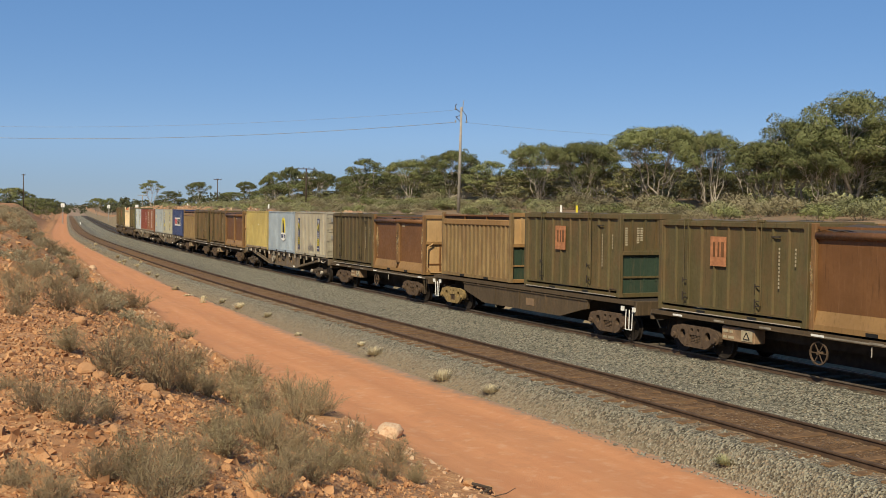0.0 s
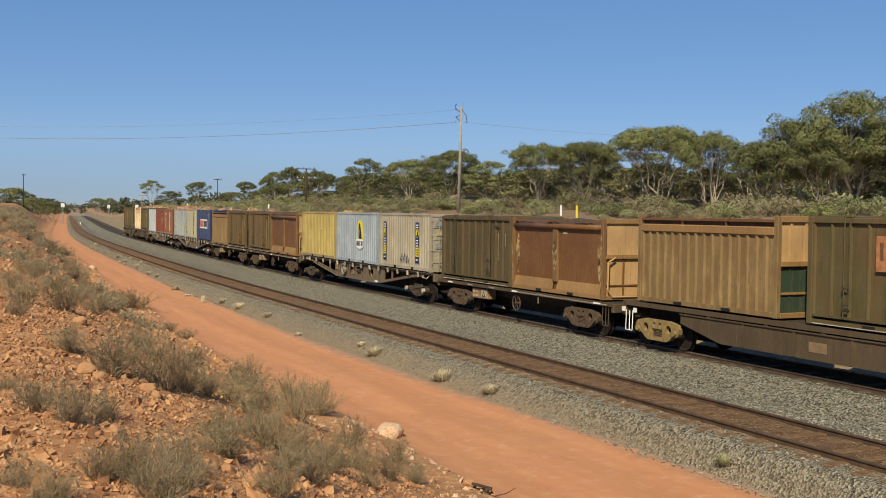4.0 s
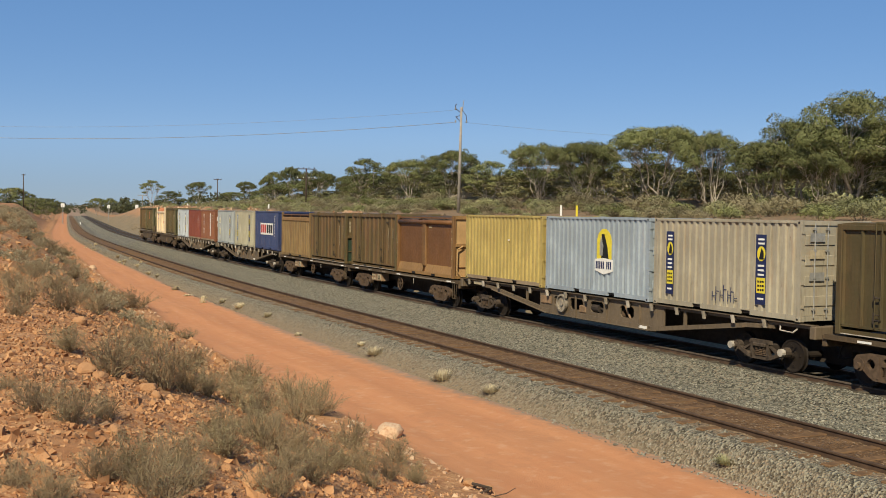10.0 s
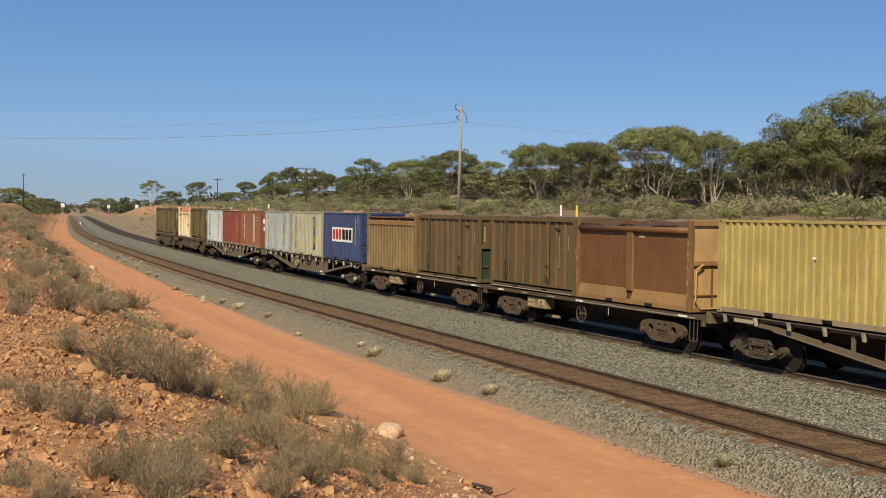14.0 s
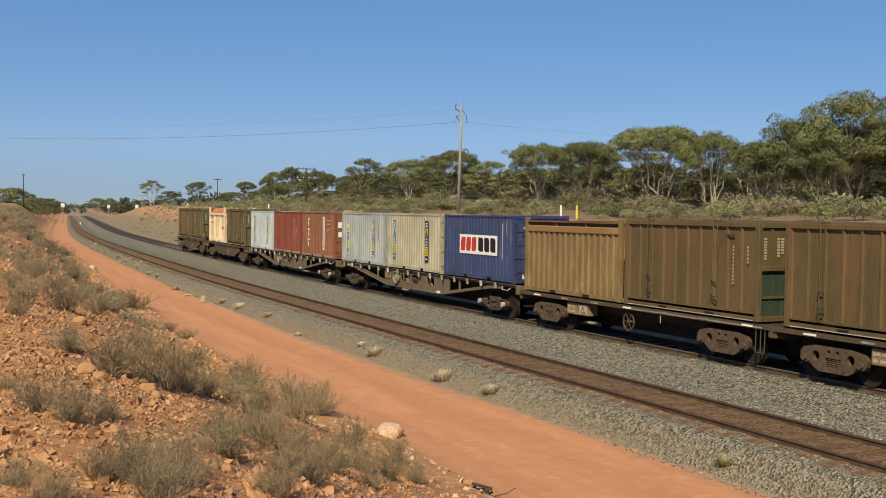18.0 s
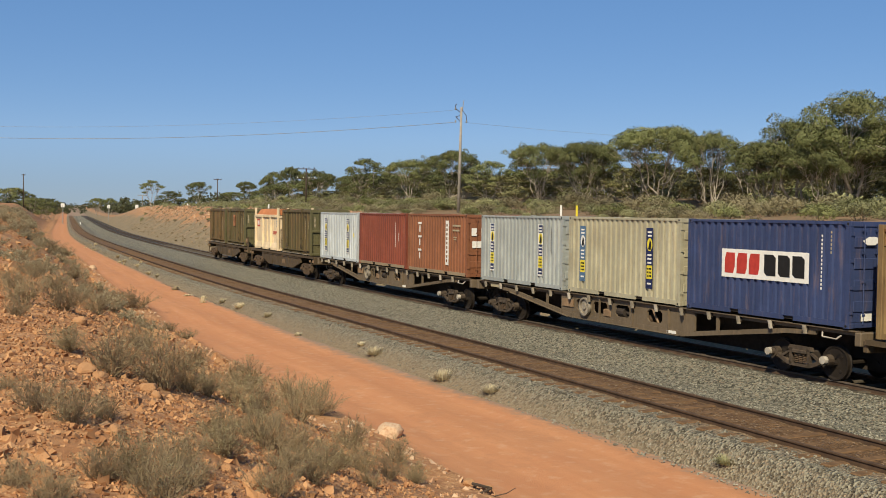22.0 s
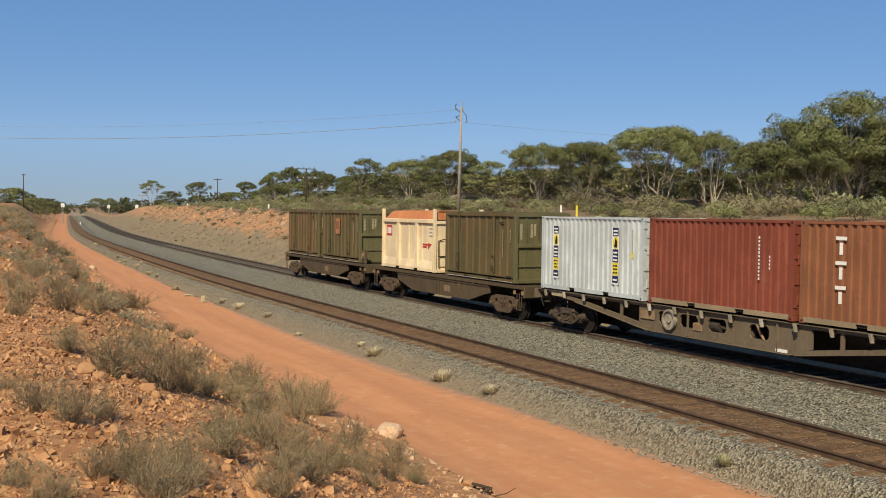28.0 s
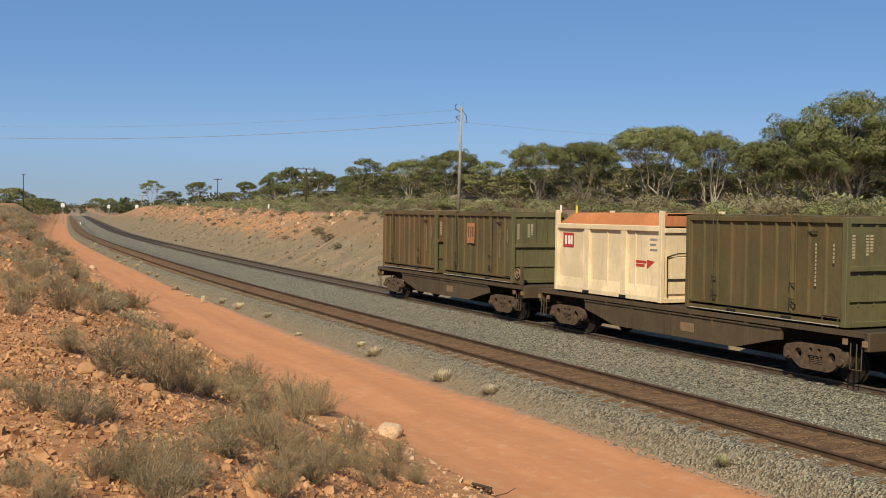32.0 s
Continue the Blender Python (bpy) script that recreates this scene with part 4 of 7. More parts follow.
def brown_container(label, rubbed=False):
    box = empty("ore_container", pose(0, 0, 0), label, "ore container", "ore containers on the train")
    frame_posts(box, BROWN_POST)
    sill_rails(box, BROWN_SILL, 0.16)
    for y in (-1, 1):
        # rounded tarpaulin roll along the top edge
        part("tarp_roll", Shape().tube((-X2 + 0.16, y * (W2 - 0.06), H_ORE - 0.30), (X2 - 0.16, y * (W2 - 0.06), H_ORE - 0.30), 0.10, n=10), BROWN, box, soft=True)
        part("side_panel", Shape().box(-X2 + 0.16, X2 - 0.16, min(y * (W2 - 0.10), y * (W2 - 0.14)), max(y * (W2 - 0.10), y * (W2 - 0.14)), 0.14, H_ORE - 0.26), BROWN, box)
        part("stiffener", Shape().box(-0.17, 0.17, min(y * (W2 - 0.02), y * (W2 - 0.14)), max(y * (W2 - 0.02), y * (W2 - 0.14)), 0.42, H_ORE - 0.34, 0.02), BROWN_POST, box, "")
        sl = Shape()
        for a, b in ((-X2 + 0.16, -0.12), (0.12, X2 - 0.16)):
            v = [(a, y * (W2 - 0.012), 0.14), (b, y * (W2 - 0.012), 0.14), (b, y * (W2 - 0.10), 0.50), (a, y * (W2 - 0.10), 0.50)]
            sl.add(v, [(0, 1, 2, 3) if y < 0 else (3, 2, 1, 0)])
        part("sloping_sill", sl, BROWN_SILL, box)
    rng = np.random.default_rng(77)

    def scuff(x, z0, z1, w, y):
        n = 9
        zs = np.linspace(z0, z1, n)
        half = w * np.sin(np.linspace(0.15, math.pi - 0.15, n)) * rng.uniform(0.45, 1.1, (2, n))
        right = [(x + float(h), float(z)) for h, z in zip(half[0], zs)]
        left = [(x - float(h), float(z)) for h, z in zip(half[1], zs)]
        part("wear_patch", Shape().slab(right + left[::-1], y - 0.004, y + 0.003), SCUFF, box)

    for x in (-X2 + 0.05, X2 - 0.12):
        scuff(x, 0.4, 2.1, 0.07, -W2 - 0.001)
    if rubbed:
        scuff(0.0, 0.75, 2.0, 0.17, -W2 + 0.017)
        scuff(-X2 + 0.33, 0.6, 2.1, 0.17, -W2 + 0.097)
        scuff(X2 - 0.33, 0.6, 2.1, 0.17, -W2 + 0.097)
    nx = 20
    xs = [-X2 + 0.16 + i * (L20 - 0.32) / nx for i in range(nx + 1)]
    hs = [H_ORE - 0.12 + 0.05 * math.sin(i * 0.9) + 0.03 * math.sin(i * 2.3) for i in range(nx + 1)]
    top = sheet([[(x, -W2 + 0.02, h - 0.1), (x, -0.5, h), (x, 0, h + 0.05), (x, 0.5, h), (x, W2 - 0.02, h - 0.1)] for x, h in zip(xs, hs)])
    part("tarpaulin", top, TARP_DARK, box, soft=True)
    for y in (-1, 1):
        part("top_rail", Shape().box(-X2 + 0.16, X2 - 0.16, min(y * (W2 - 0.06), y * (W2 - 0.12)), max(y * (W2 - 0.06), y * (W2 - 0.12)), H_ORE - 0.14, H_ORE - 0.08), BROWN, box)
    part("rear_panel", Shape().box(-X2 + 0.02, -X2 + 0.10, -W2 + 0.14, W2 - 0.14, 0, H_ORE - 0.14), BROWN, box)
    decal("scrape", 0.42, 0.70, 2.12, 2.18, -W2 + 0.092, CREAM_MARK, box)
    end_face(box, BROWN, OCHRE_END, OCHRE_END, BROWN_SILL, pipes=True)
    return box


def ochre_container(label):
    box = empty("ore_container", pose(0, 0, 0), label, "ore container", "ore containers on the train")
    frame_posts(box, OCHRE, 0.0)
    sill_rails(box, OCHRE, 0.15)
    for y in (-1, 1):
        part("top_rail", Shape().box(-X2 + 0.16, X2 - 0.16, min(y * (W2 - 0.02), y * (W2 - 0.10)), max(y * (W2 - 0.02), y * (W2 - 0.10)), H_ORE - 0.16, H_ORE - 0.10), BROWN, box)
        part("side_beam", Shape().box(-X2 + 0.16, X2 - 0.16, min(y * (W2 - 0.0), y * (W2 - 0.14)), max(y * (W2 - 0.0), y * (W2 - 0.14)), H_ORE - 0.52, H_ORE - 0.28, 0.03), BROWN_SILL, box)
        sh = corrugated(-X2 + 0.16, X2 - 0.16, -W2 + 0.015, 0.06, 0.37, 0.14, H_ORE - 0.52, 0.18, 0.12, 0.56)
        part("side_panel", sh if y < 0 else mirrored(sh), OCHRE, box)
        for x in (-0.95, 0.95):
            part("brace", Shape().box(x - 0.02, x + 0.02, min(y * (W2 - 0.04), y * (W2 - 0.10)), max(y * (W2 - 0.04), y * (W2 - 0.10)), H_ORE - 0.28, H_ORE - 0.16), BROWN, box)
    part("tarpaulin", Shape().box(-X2 + 0.17, X2 - 0.17, -W2 + 0.12, W2 - 0.12, H_ORE - 0.42, H_ORE - 0.13), TARP_DARK, box)
    part("rear_panel", Shape().box(-X2 + 0.02, -X2 + 0.10, -W2 + 0.14, W2 - 0.14, 0, H_ORE - 0.14), OCHRE, box)
    end_face(box, OCHRE, OCHRE_END, DEEP_GREEN, BROWN_SILL, marks=None)
    return box


def cream_container(label):
    box = empty("ore_container", pose(0, 0, 0), label, "ore container", "ore containers on the train")
    frame_posts(box, CREAM, 0.12)
    sill_rails(box, CREAM, 0.16)
    for y in (-1, 1):
        part("top_rail", Shape().box(-X2 + 0.16, X2 - 0.16, min(y * (W2 - 0.0), y * (W2 - 0.14)), max(y * (W2 - 0.0), y * (W2 - 0.14)), H_ORE - 0.52, H_ORE - 0.34, 0.02), CREAM, box)
        part("side_panel", Shape().box(-X2 + 0.16, X2 - 0.16, min(y * (W2 - 0.10), y * (W2 - 0.14)), max(y * (W2 - 0.10), y * (W2 - 0.14)), 0.14, H_ORE - 0.5), CREAM, box)
        for x in (-1.05, 1.05):
            part("stiffener", Shape().box(x - 0.16, x + 0.16, min(y * (W2 - 0.01), y * (W2 - 0.14)), max(y * (W2 - 0.01), y * (W2 - 0.14)), 0.14, H_ORE - 0.5, 0.02), CREAM, box)
        for x in (-1.35, 0.1, 1.62):
            part("panel_crease", Shape().box(x - 0.02, x + 0.02, min(y * (W2 - 0.06), y * (W2 - 0.11)), max(y * (W2 - 0.06), y * (W2 - 0.11)), 0.4, H_ORE - 0.52), CREAM, box)
        sl = Shape()
        v = [(-X2 + 0.16, y * (W2 - 0.012), 0.14), (X2 - 0.16, y * (W2 - 0.012), 0.14), (X2 - 0.16, y * (W2 - 0.10), 0.50), (-X2 + 0.16, y * (W2 - 0.10), 0.50)]
        sl.add(v, [(0, 1, 2, 3) if y < 0 else (3, 2, 1, 0)])
        part("sloping_sill", sl, CREAM, box)
    nx = 24
    xs = [-X2 + 0.05 + i * (L20 - 0.1) / nx for i in range(nx + 1)]
    hs = [H_ORE - 0.30 + 0.32 * smooth(0, 3, i) + 0.02 * math.sin(i * 1.7) for i in range(nx + 1)]
    top = sheet([[(x, -W2 + 0.05, H_ORE - 0.4), (x, -W2 + 0.25, h), (x, 0, h + 0.02), (x, W2 - 0.25, h), (x, W2 - 0.05, H_ORE - 0.4)] for x, h in zip(xs, hs)])
    part("tarpaulin", top, TARP_ORANGE, box, "dusty orange tarpaulin stretched over the load", soft=True)
    part("tarp_end", Shape().box(X2 - 0.08, X2 - 0.04, -W2 + 0.2, W2 - 0.2, H_ORE - 0.35, H_ORE - 0.03), TARP_ORANGE, box)
    part("rear_panel", Shape().box(-X2 + 0.02, -X2 + 0.10, -W2 + 0.14, W2 - 0.14, 0, H_ORE - 0.35), CREAM, box)
    for z0, z1 in ((H_ORE - 0.55, H_ORE - 0.40), (0.0, 0.14)):
        part("end_beam", Shape().box(X2 - 0.12, X2, -W2 + 0.14, W2 - 0.14, z0, z1, 0.01), CREAM, box)
    part("end_panel", Shape().box(X2 - 0.10, X2 - 0.07, -W2 + 0.14, W2 - 0.14, 0.14, H_ORE - 0.5), CREAM, box)
    part("end_door", Shape().box(X2 - 0.08, X2 - 0.02, -0.95, 0.95, 0.25, 1.40, 0.02), CREAM, box)
    part("guard_hoop", Shape().pipe([(X2 + 0.02, -0.98, 0.2), (X2 + 0.02, -1.0, 1.4), (X2 + 0.02, -0.6, 1.5), (X2 + 0.02, 0.6, 1.5), (X2 + 0.02, 1.0, 1.4), (X2 + 0.02, 0.98, 0.2)], 0.022, 6).pipe([(X2 + 0.02, -1.0, 0.72), (X2 + 0.02, 1.0, 0.72)], 0.02, 6), DARK_STEEL, box)
    p = decal("red_badge", -2.62, -1.95, 1.52, 2.02, -W2 + 0.092, RED_MARK, box, "faded red badge with white shapes")
    for a in (-2.5, -2.3, -2.15):
        decal("white_shape", a, a + 0.12, 1.62, 1.92, -W2 + 0.086, WHITE, p)
    code_bars(box, 1.55, 1.25, 0.62, 2, RED_MARK, -W2 + 0.094, 0.11, 0.08)
    part("arrow_mark", Shape().slab([(2.2, 1.28), (2.6, 1.24), (2.2, 1.0)], -W2 + 0.090, -W2 + 0.098), RED_MARK, box)
    code_bars(box, 2.35, 1.95, 0.35, 3, GALV, -W2 + 0.094, 0.16, 0.06)
    return box


# ---- bogies and wagons ----
WHEEL_R = 0.43


def wheelset(x, parent):
    prof = [(0.0, 0.09), (0.035, 0.09), (0.02, 0.16), (0.03, 0.36), (0.055, 0.40), (0.055, WHEEL_R), (-0.05, WHEEL_R - 0.012), (-0.075, WHEEL_R + 0.028), (-0.085, WHEEL_R), (-0.06, 0.40), (-0.03, 0.36), (-0.03, 0.16)]
    sh = Shape()
    n = 22
    for side in (-1, 1):
        v = []
        for i in range(n):
            t = 2 * math.pi * i / n
            for a, r in prof:
                v.append((r * math.sin(t), side * (0.765 + a), r * math.cos(t)))
        k = len(prof)
        f = [(i * k + j, i * k + (j + 1) % k, ((i + 1) % n) * k + (j + 1) % k, ((i + 1) % n) * k + j) for i in range(n) for j in range(k)]
        sh.add(v, f)
        for i in range(4):
            t = i * math.pi / 2
            sh.box(0.26 * math.cos(t) - 0.03, 0.26 * math.cos(t) + 0.03, side * 0.80 - 0.01, side * 0.80 + 0.01, 0.26 * math.sin(t) - 0.03, 0.26 * math.sin(t) + 0.03)
    sh.tube((0, -1.0, 0), (0, 1.0, 0), 0.085, n=10)
    w = part("wheelset", sh, WHEEL_STEEL, parent)
    w.matrix_basis = pose(x, 0, WHEEL_R)
    ROLLERS.append((w, x))
    return w


def round_hole(x, z, r, n=12):
    return [(x + r * math.cos(2 * math.pi * i / n), z + r * math.sin(2 * math.pi * i / n)) for i in range(n)]


CAST_EDGE = [(-0.46, 0.22), (0.46, 0.22), (0.62, 0.30), (0.84, 0.47), (1.05, 0.50), (1.08, 0.66), (0.98, 0.78), (0.60, 0.86), (-0.60, 0.86), (-0.98, 0.78), (-1.08, 0.66), (-1.05, 0.50), (-0.84, 0.47), (-0.62, 0.30)]


def bogie(x, wagon, casting, bars=False):
    """Two-axle bogie; its side frames are heavy castings with round holes, or slim bent bars."""
    bg = part("bogie", Shape().box(-0.22, 0.22, -0.98, 0.98, 0.44, 0.66, 0.03), DARK_STEEL, wagon)
    bg.matrix_basis = pose(x, 0, 0)
    for y in (-1, 1):
        y0, y1 = (y * 1.06 - 0.06, y * 1.06 + 0.06)
        sf = Shape()
        if bars:
            for k in (-1, 1):
                sf.slab([(k * 0.28, 0.26), (k * 0.42, 0.26), (k * 1.00, 0.50), (k * 1.00, 0.60), (k * 0.40, 0.36), (k * 0.28, 0.36)][::k], y0, y1)
                sf.slab([(k * 0.26, 0.26), (k * 0.34, 0.26), (k * 0.34, 0.70), (k * 0.26, 0.70)][::k], y0, y1)
                sf.slab([(k * 0.26, 0.64), (k * 0.34, 0.64), (k * 0.66, 0.48), (k * 0.60, 0.43)][::k], y0 + 0.02, y1 - 0.02)
                sf.tube((k * 0.90, y0 - 0.02, 0.52), (k * 0.90, y1 + 0.04, 0.52), 0.135, n=12)
            sf.slab([(-0.34, 0.24), (0.34, 0.24), (0.34, 0.31), (-0.34, 0.31)], y0, y1)
            sf.slab([(-0.40, 0.66), (0.40, 0.66), (0.36, 0.76), (-0.36, 0.76)], y0, y1)
        else:
            sf.plate(CAST_EDGE, [round_hole(-0.56, 0.60, 0.125), round_hole(0.56, 0.60, 0.125), [(-0.25, 0.34), (0.25, 0.34), (0.25, 0.58), (-0.25, 0.58)], round_hole(-0.14, 0.72, 0.06, 8), round_hole(0.14, 0.72, 0.06, 8)], y0, y1)
            for k in (-1, 1):
                sf.tube((k * 0.90, y0 - 0.02, 0.56), (k * 0.90, y1 + 0.02, 0.56), 0.16, n=12)
                sf.slab([(k * 0.30, 0.28), (k * 0.38, 0.28), (k * 0.38, 0.80), (k * 0.30, 0.80)][::k], min(y0, y1) - 0.02, max(y0, y1) + 0.02)
        part("side_frame", sf, casting, bg)
        for k in (-0.14, 0.0, 0.14):
            sp = Shape()
            for i in range(5):
                sp.tube((k, y * 1.06, 0.345 + i * 0.046), (k, y * 1.06, 0.370 + i * 0.046), 0.060, n=8)
            part("spring", sp, BOGIE_BROWN, bg)
        if bars:
            part("bolster_end", Shape().box(-0.24, 0.24, y * 1.06 - 0.09, y * 1.06 + 0.09, 0.57, 0.67, 0.02), casting, bg)
        for k in (-1, 1):
            part("axle_cap", Shape().tube((k * 0.90, y * 1.12, 0.53), (k * 0.90, y * 1.22, 0.53), 0.085, n=10), casting, bg)
    for k in (-1, 1):
        wheelset(k * 0.90, bg)
        part("brake_beam", Shape().box(k * 0.42 - 0.03, k * 0.42 + 0.03, -0.85, 0.85, 0.30, 0.40), DARK_STEEL, bg)
    return bg


def coupler(x, sign, wagon):
    sh = Shape().box(min(x, x + sign * 0.36), max(x, x + sign * 0.36), -0.09, 0.09, 0.82, 1.0, 0.02)
    sh.box(min(x + sign * 0.26, x + sign * 0.5), max(x + sign * 0.26, x + sign * 0.5), -0.16, 0.16, 0.78, 1.04, 0.04)
    part("coupler", sh, DARK_STEEL, wagon)
    part("brake_hose", Shape().pipe([(x, -0.45, 0.95), (x + sign * 0.15, -0.46, 0.75), (x + sign * 0.25, -0.40, 0.5), (x + sign * 0.42, -0.3, 0.55)], 0.022, 5), BLACK, wagon)


def step_loop(x, wagon, m):
    part("foot_step", Shape().pipe([(x - 0.17, -1.2, 1.05), (x - 0.17, -1.22, 0.42), (x + 0.17, -1.22, 0.42), (x + 0.17, -1.2, 1.05)], 0.015, 6).pipe([(x + 0.02, -1.21, 1.05), (x + 0.02, -1.22, 0.44)], 0.016, 5), m, wagon)


def spoked_wheel(x, y, z, r, wagon, m, spokes=6):
    wheel = part("handbrake_wheel", Shape().ring((x, y, z), (0, 1, 0), r, r - 0.035, 0.02, 20), m, wagon)
    part("hub", Shape().tube((x, y - 0.05, z), (x, y + 0.2, z), 0.05, n=8), m, wheel)
    for i in range(spokes):
        t = i * 2 * math.pi / spokes
        part("spoke", Shape().tube((x, y, z), (x + (r - 0.02) * math.cos(t), y, z + (r - 0.02) * math.sin(t)), 0.016, n=5), m, wheel)


def pierced(x0, x1, z0, z1, y0, y1, holes, h0, h1, c=0.09):
    """An upright plate with openings whose corners are cut."""
    sh = Shape()
    x = x0
    for a, b in holes:
        sh.box(x, a, y0, y1, z0, z1)
        sh.box(a, b, y0, y1, z0, h0).box(a, b, y0, y1, h1, z1)
        for px, kx in ((a, 1), (b, -1)):
            for pz, kz in ((h0, 1), (h1, -1)):
                tri = [(px, pz), (px + kx * c, pz), (px, pz + kz * c)]
                sh.slab(tri if kx * kz > 0 else tri[::-1], y0, y1)
        x = b
    return sh.box(x, x1, y0, y1, z0, z1)


def skeletal_wagon(half, label):
    """Long open underframe with a fish belly, for three containers."""
    w = empty("container_wagon", pose(0, 0, 0), label, "container wagon", "wagons of the train")
    top = 1.36
    bx = half - 1.95
    for y in (-1, 1):
        a, b = (y * 1.04 - 0.05, y * 1.04 + 0.05)
        part("top_chord", Shape().box(-half, half, a, b, top - 0.14, top - 0.02).box(-half, half, y * 1.08 - 0.10, y * 1.08 + 0.10, top - 0.045, top - 0.02), FRAME_DUSTY, w)
        for k in (-1, 1):
            chord = [(k * (bx + 0.5), top - 0.13), (k * (bx + 0.5), top - 0.25), (k * (bx - 0.6), top - 0.32), (k * 3.1, 0.50), (k * 2.9, 0.50), (k * 2.9, 0.62), (k * 3.1, 0.62), (k * (bx - 0.6), top - 0.20)]
            part("belly_chord", Shape().slab(chord[::k], a, b), FRAME_DUSTY, w)
            part("chord_flange", Shape().slab([(k * (bx - 0.6), top - 0.31), (k * (bx - 0.6), top - 0.33), (k * 3.1, 0.485), (k * 3.1, 0.505)][::k], y * 1.08 - 0.1, y * 1.08 + 0.1), FRAME_DUSTY, w)
            part("web_plate", Shape().slab([(k * 2.75, 0.56), (k * 2.75, top - 0.12), (k * 3.62, top - 0.12), (k * 3.62, 0.70), (k * 3.1, 0.60)][::-k], a + 0.02, b - 0.02), FRAME_DUSTY, w)
            part("web_plate", Shape().box(k * 4.6 - 0.05, k * 4.6 + 0.05, a + 0.02, b - 0.02, 0.80, top - 0.12), FRAME_DUSTY, w)
        part("belly_rail", Shape().box(-2.95, 2.95, a, b, 0.50, 0.64).box(-2.95, 2.95, y * 1.08 - 0.1, y * 1.08 + 0.1, 0.485, 0.505), FRAME_DUSTY, w)
        part("web_plate", pierced(-2.76, 2.76, 0.62, top - 0.12, a + 0.02, b - 0.02, ((-2.66, -2.30), (-1.62, -0.80), (-0.35, 0.42), (1.35, 2.10)), 0.76, top - 0.22), FRAME_DUSTY, w)
        for x in (-1.2, 0.62, 2.45):
            part("web_rib", Shape().box(x - 0.025, x + 0.025, min(y * 1.08, y * 1.13), max(y * 1.08, y * 1.13), 0.52, top - 0.12), FRAME_DUSTY, w)
    for i in range(int(half * 2 / 1.22)):
        x = -half + 0.7 + i * 1.22
        part("outrigger", Shape().slab([(x - 0.035, top - 0.03), (x + 0.035, top - 0.03), (x + 0.085, top - 0.24), (x + 0.025, top - 0.24)], -1.25, -1.17), BRIGHT if i % 4 == 1 else DUSTY_STEEL, w)
        part("cross_bar", Shape().box(x - 0.05, x + 0.05, -1.15, 1.15, top - 0.18, top - 0.06), DARK_STEEL, w)
    # second box is an added dark wall that hides the sunlit ground beyond
    part("centre_sill", Shape().box(-half, half, -0.22, 0.22, 0.88, top - 0.1).box(-half, half, 0.2, 0.5, 0.22, top - 0.1), DARK_STEEL, w)
    for k in (-1, 1):
        part("headstock", Shape().box(k * half - 0.1, k * half + 0.1, -1.2, 1.2, top - 0.38, top - 0.05, 0.02), FRAME_DUSTY, w)
        coupler(k * half, k, w)
        bogie(k * bx, w, BOGIE_DARK, True)
    part("brake_wheel", Shape().ring((-2.0, -1.17, 0.93), (0, 1, 0), 0.31, 0.25, 0.04, 24).tube((-2.0, -1.15, 0.93), (-2.0, -1.0, 0.93), 0.27, n=20).tube((-2.0, -1.20, 0.93), (-2.0, -1.1, 0.93), 0.10, n=12), DUSTY_STEEL, w)
    part("data_plate", Shape().box(-3.50, -2.80, -1.11, -1.09, 0.84, 1.10), PALE_BOX, w)
    part("equipment_box", Shape().box(-1.0, -0.6, -1.10, -0.8, 0.70, 0.94, 0.02), PALE_BOX, w)
    part("air_tank", Shape().tube((0.2, -0.75, 0.85), (1.3, -0.75, 0.85), 0.19, n=12), BOGIE_BROWN, w, soft=True)
    part("brake_cylinder", Shape().tube((-0.4, -0.9, 0.9), (0.05, -0.9, 0.9), 0.15, n=12).tube((0.05, -0.9, 0.9), (0.5, -0.9, 0.84), 0.05, n=8), DARK_STEEL, w)
    part("brake_lever", Shape().pipe([(1.6, -1.04, 1.15), (1.9, -1.05, 0.75)], 0.04, 5), PALE_BOX, w)
    part("brake_lever", Shape().pipe([(0.65, -1.0, 1.1), (0.72, -1.0, 0.7)], 0.03, 5), PALE_BOX, w)
    part("data_plate", Shape().box(2.4, 2.8, -1.12, -1.09, 0.52, 0.60), WHITE, w)
    part("data_plate", Shape().box(-half + 1.0, -half + 1.75, -1.13, -1.11, top - 0.21, top - 0.08), CREAM_MARK, w)
    part("grab_rail", Shape().pipe([(half - 1.1, -1.2, 1.22), (half - 1.05, -1.26, 1.12), (half - 0.6, -1.26, 1.10), (half - 0.5, -1.2, 1.2)], 0.02, 5), BRIGHT, w)
    for x in (bx - 0.95, bx + 0.95):
        part("axle_box", Shape().tube((x, -1.18, 0.53), (x, -1.30, 0.53), 0.10, n=10), BRIGHT, w)
    return w


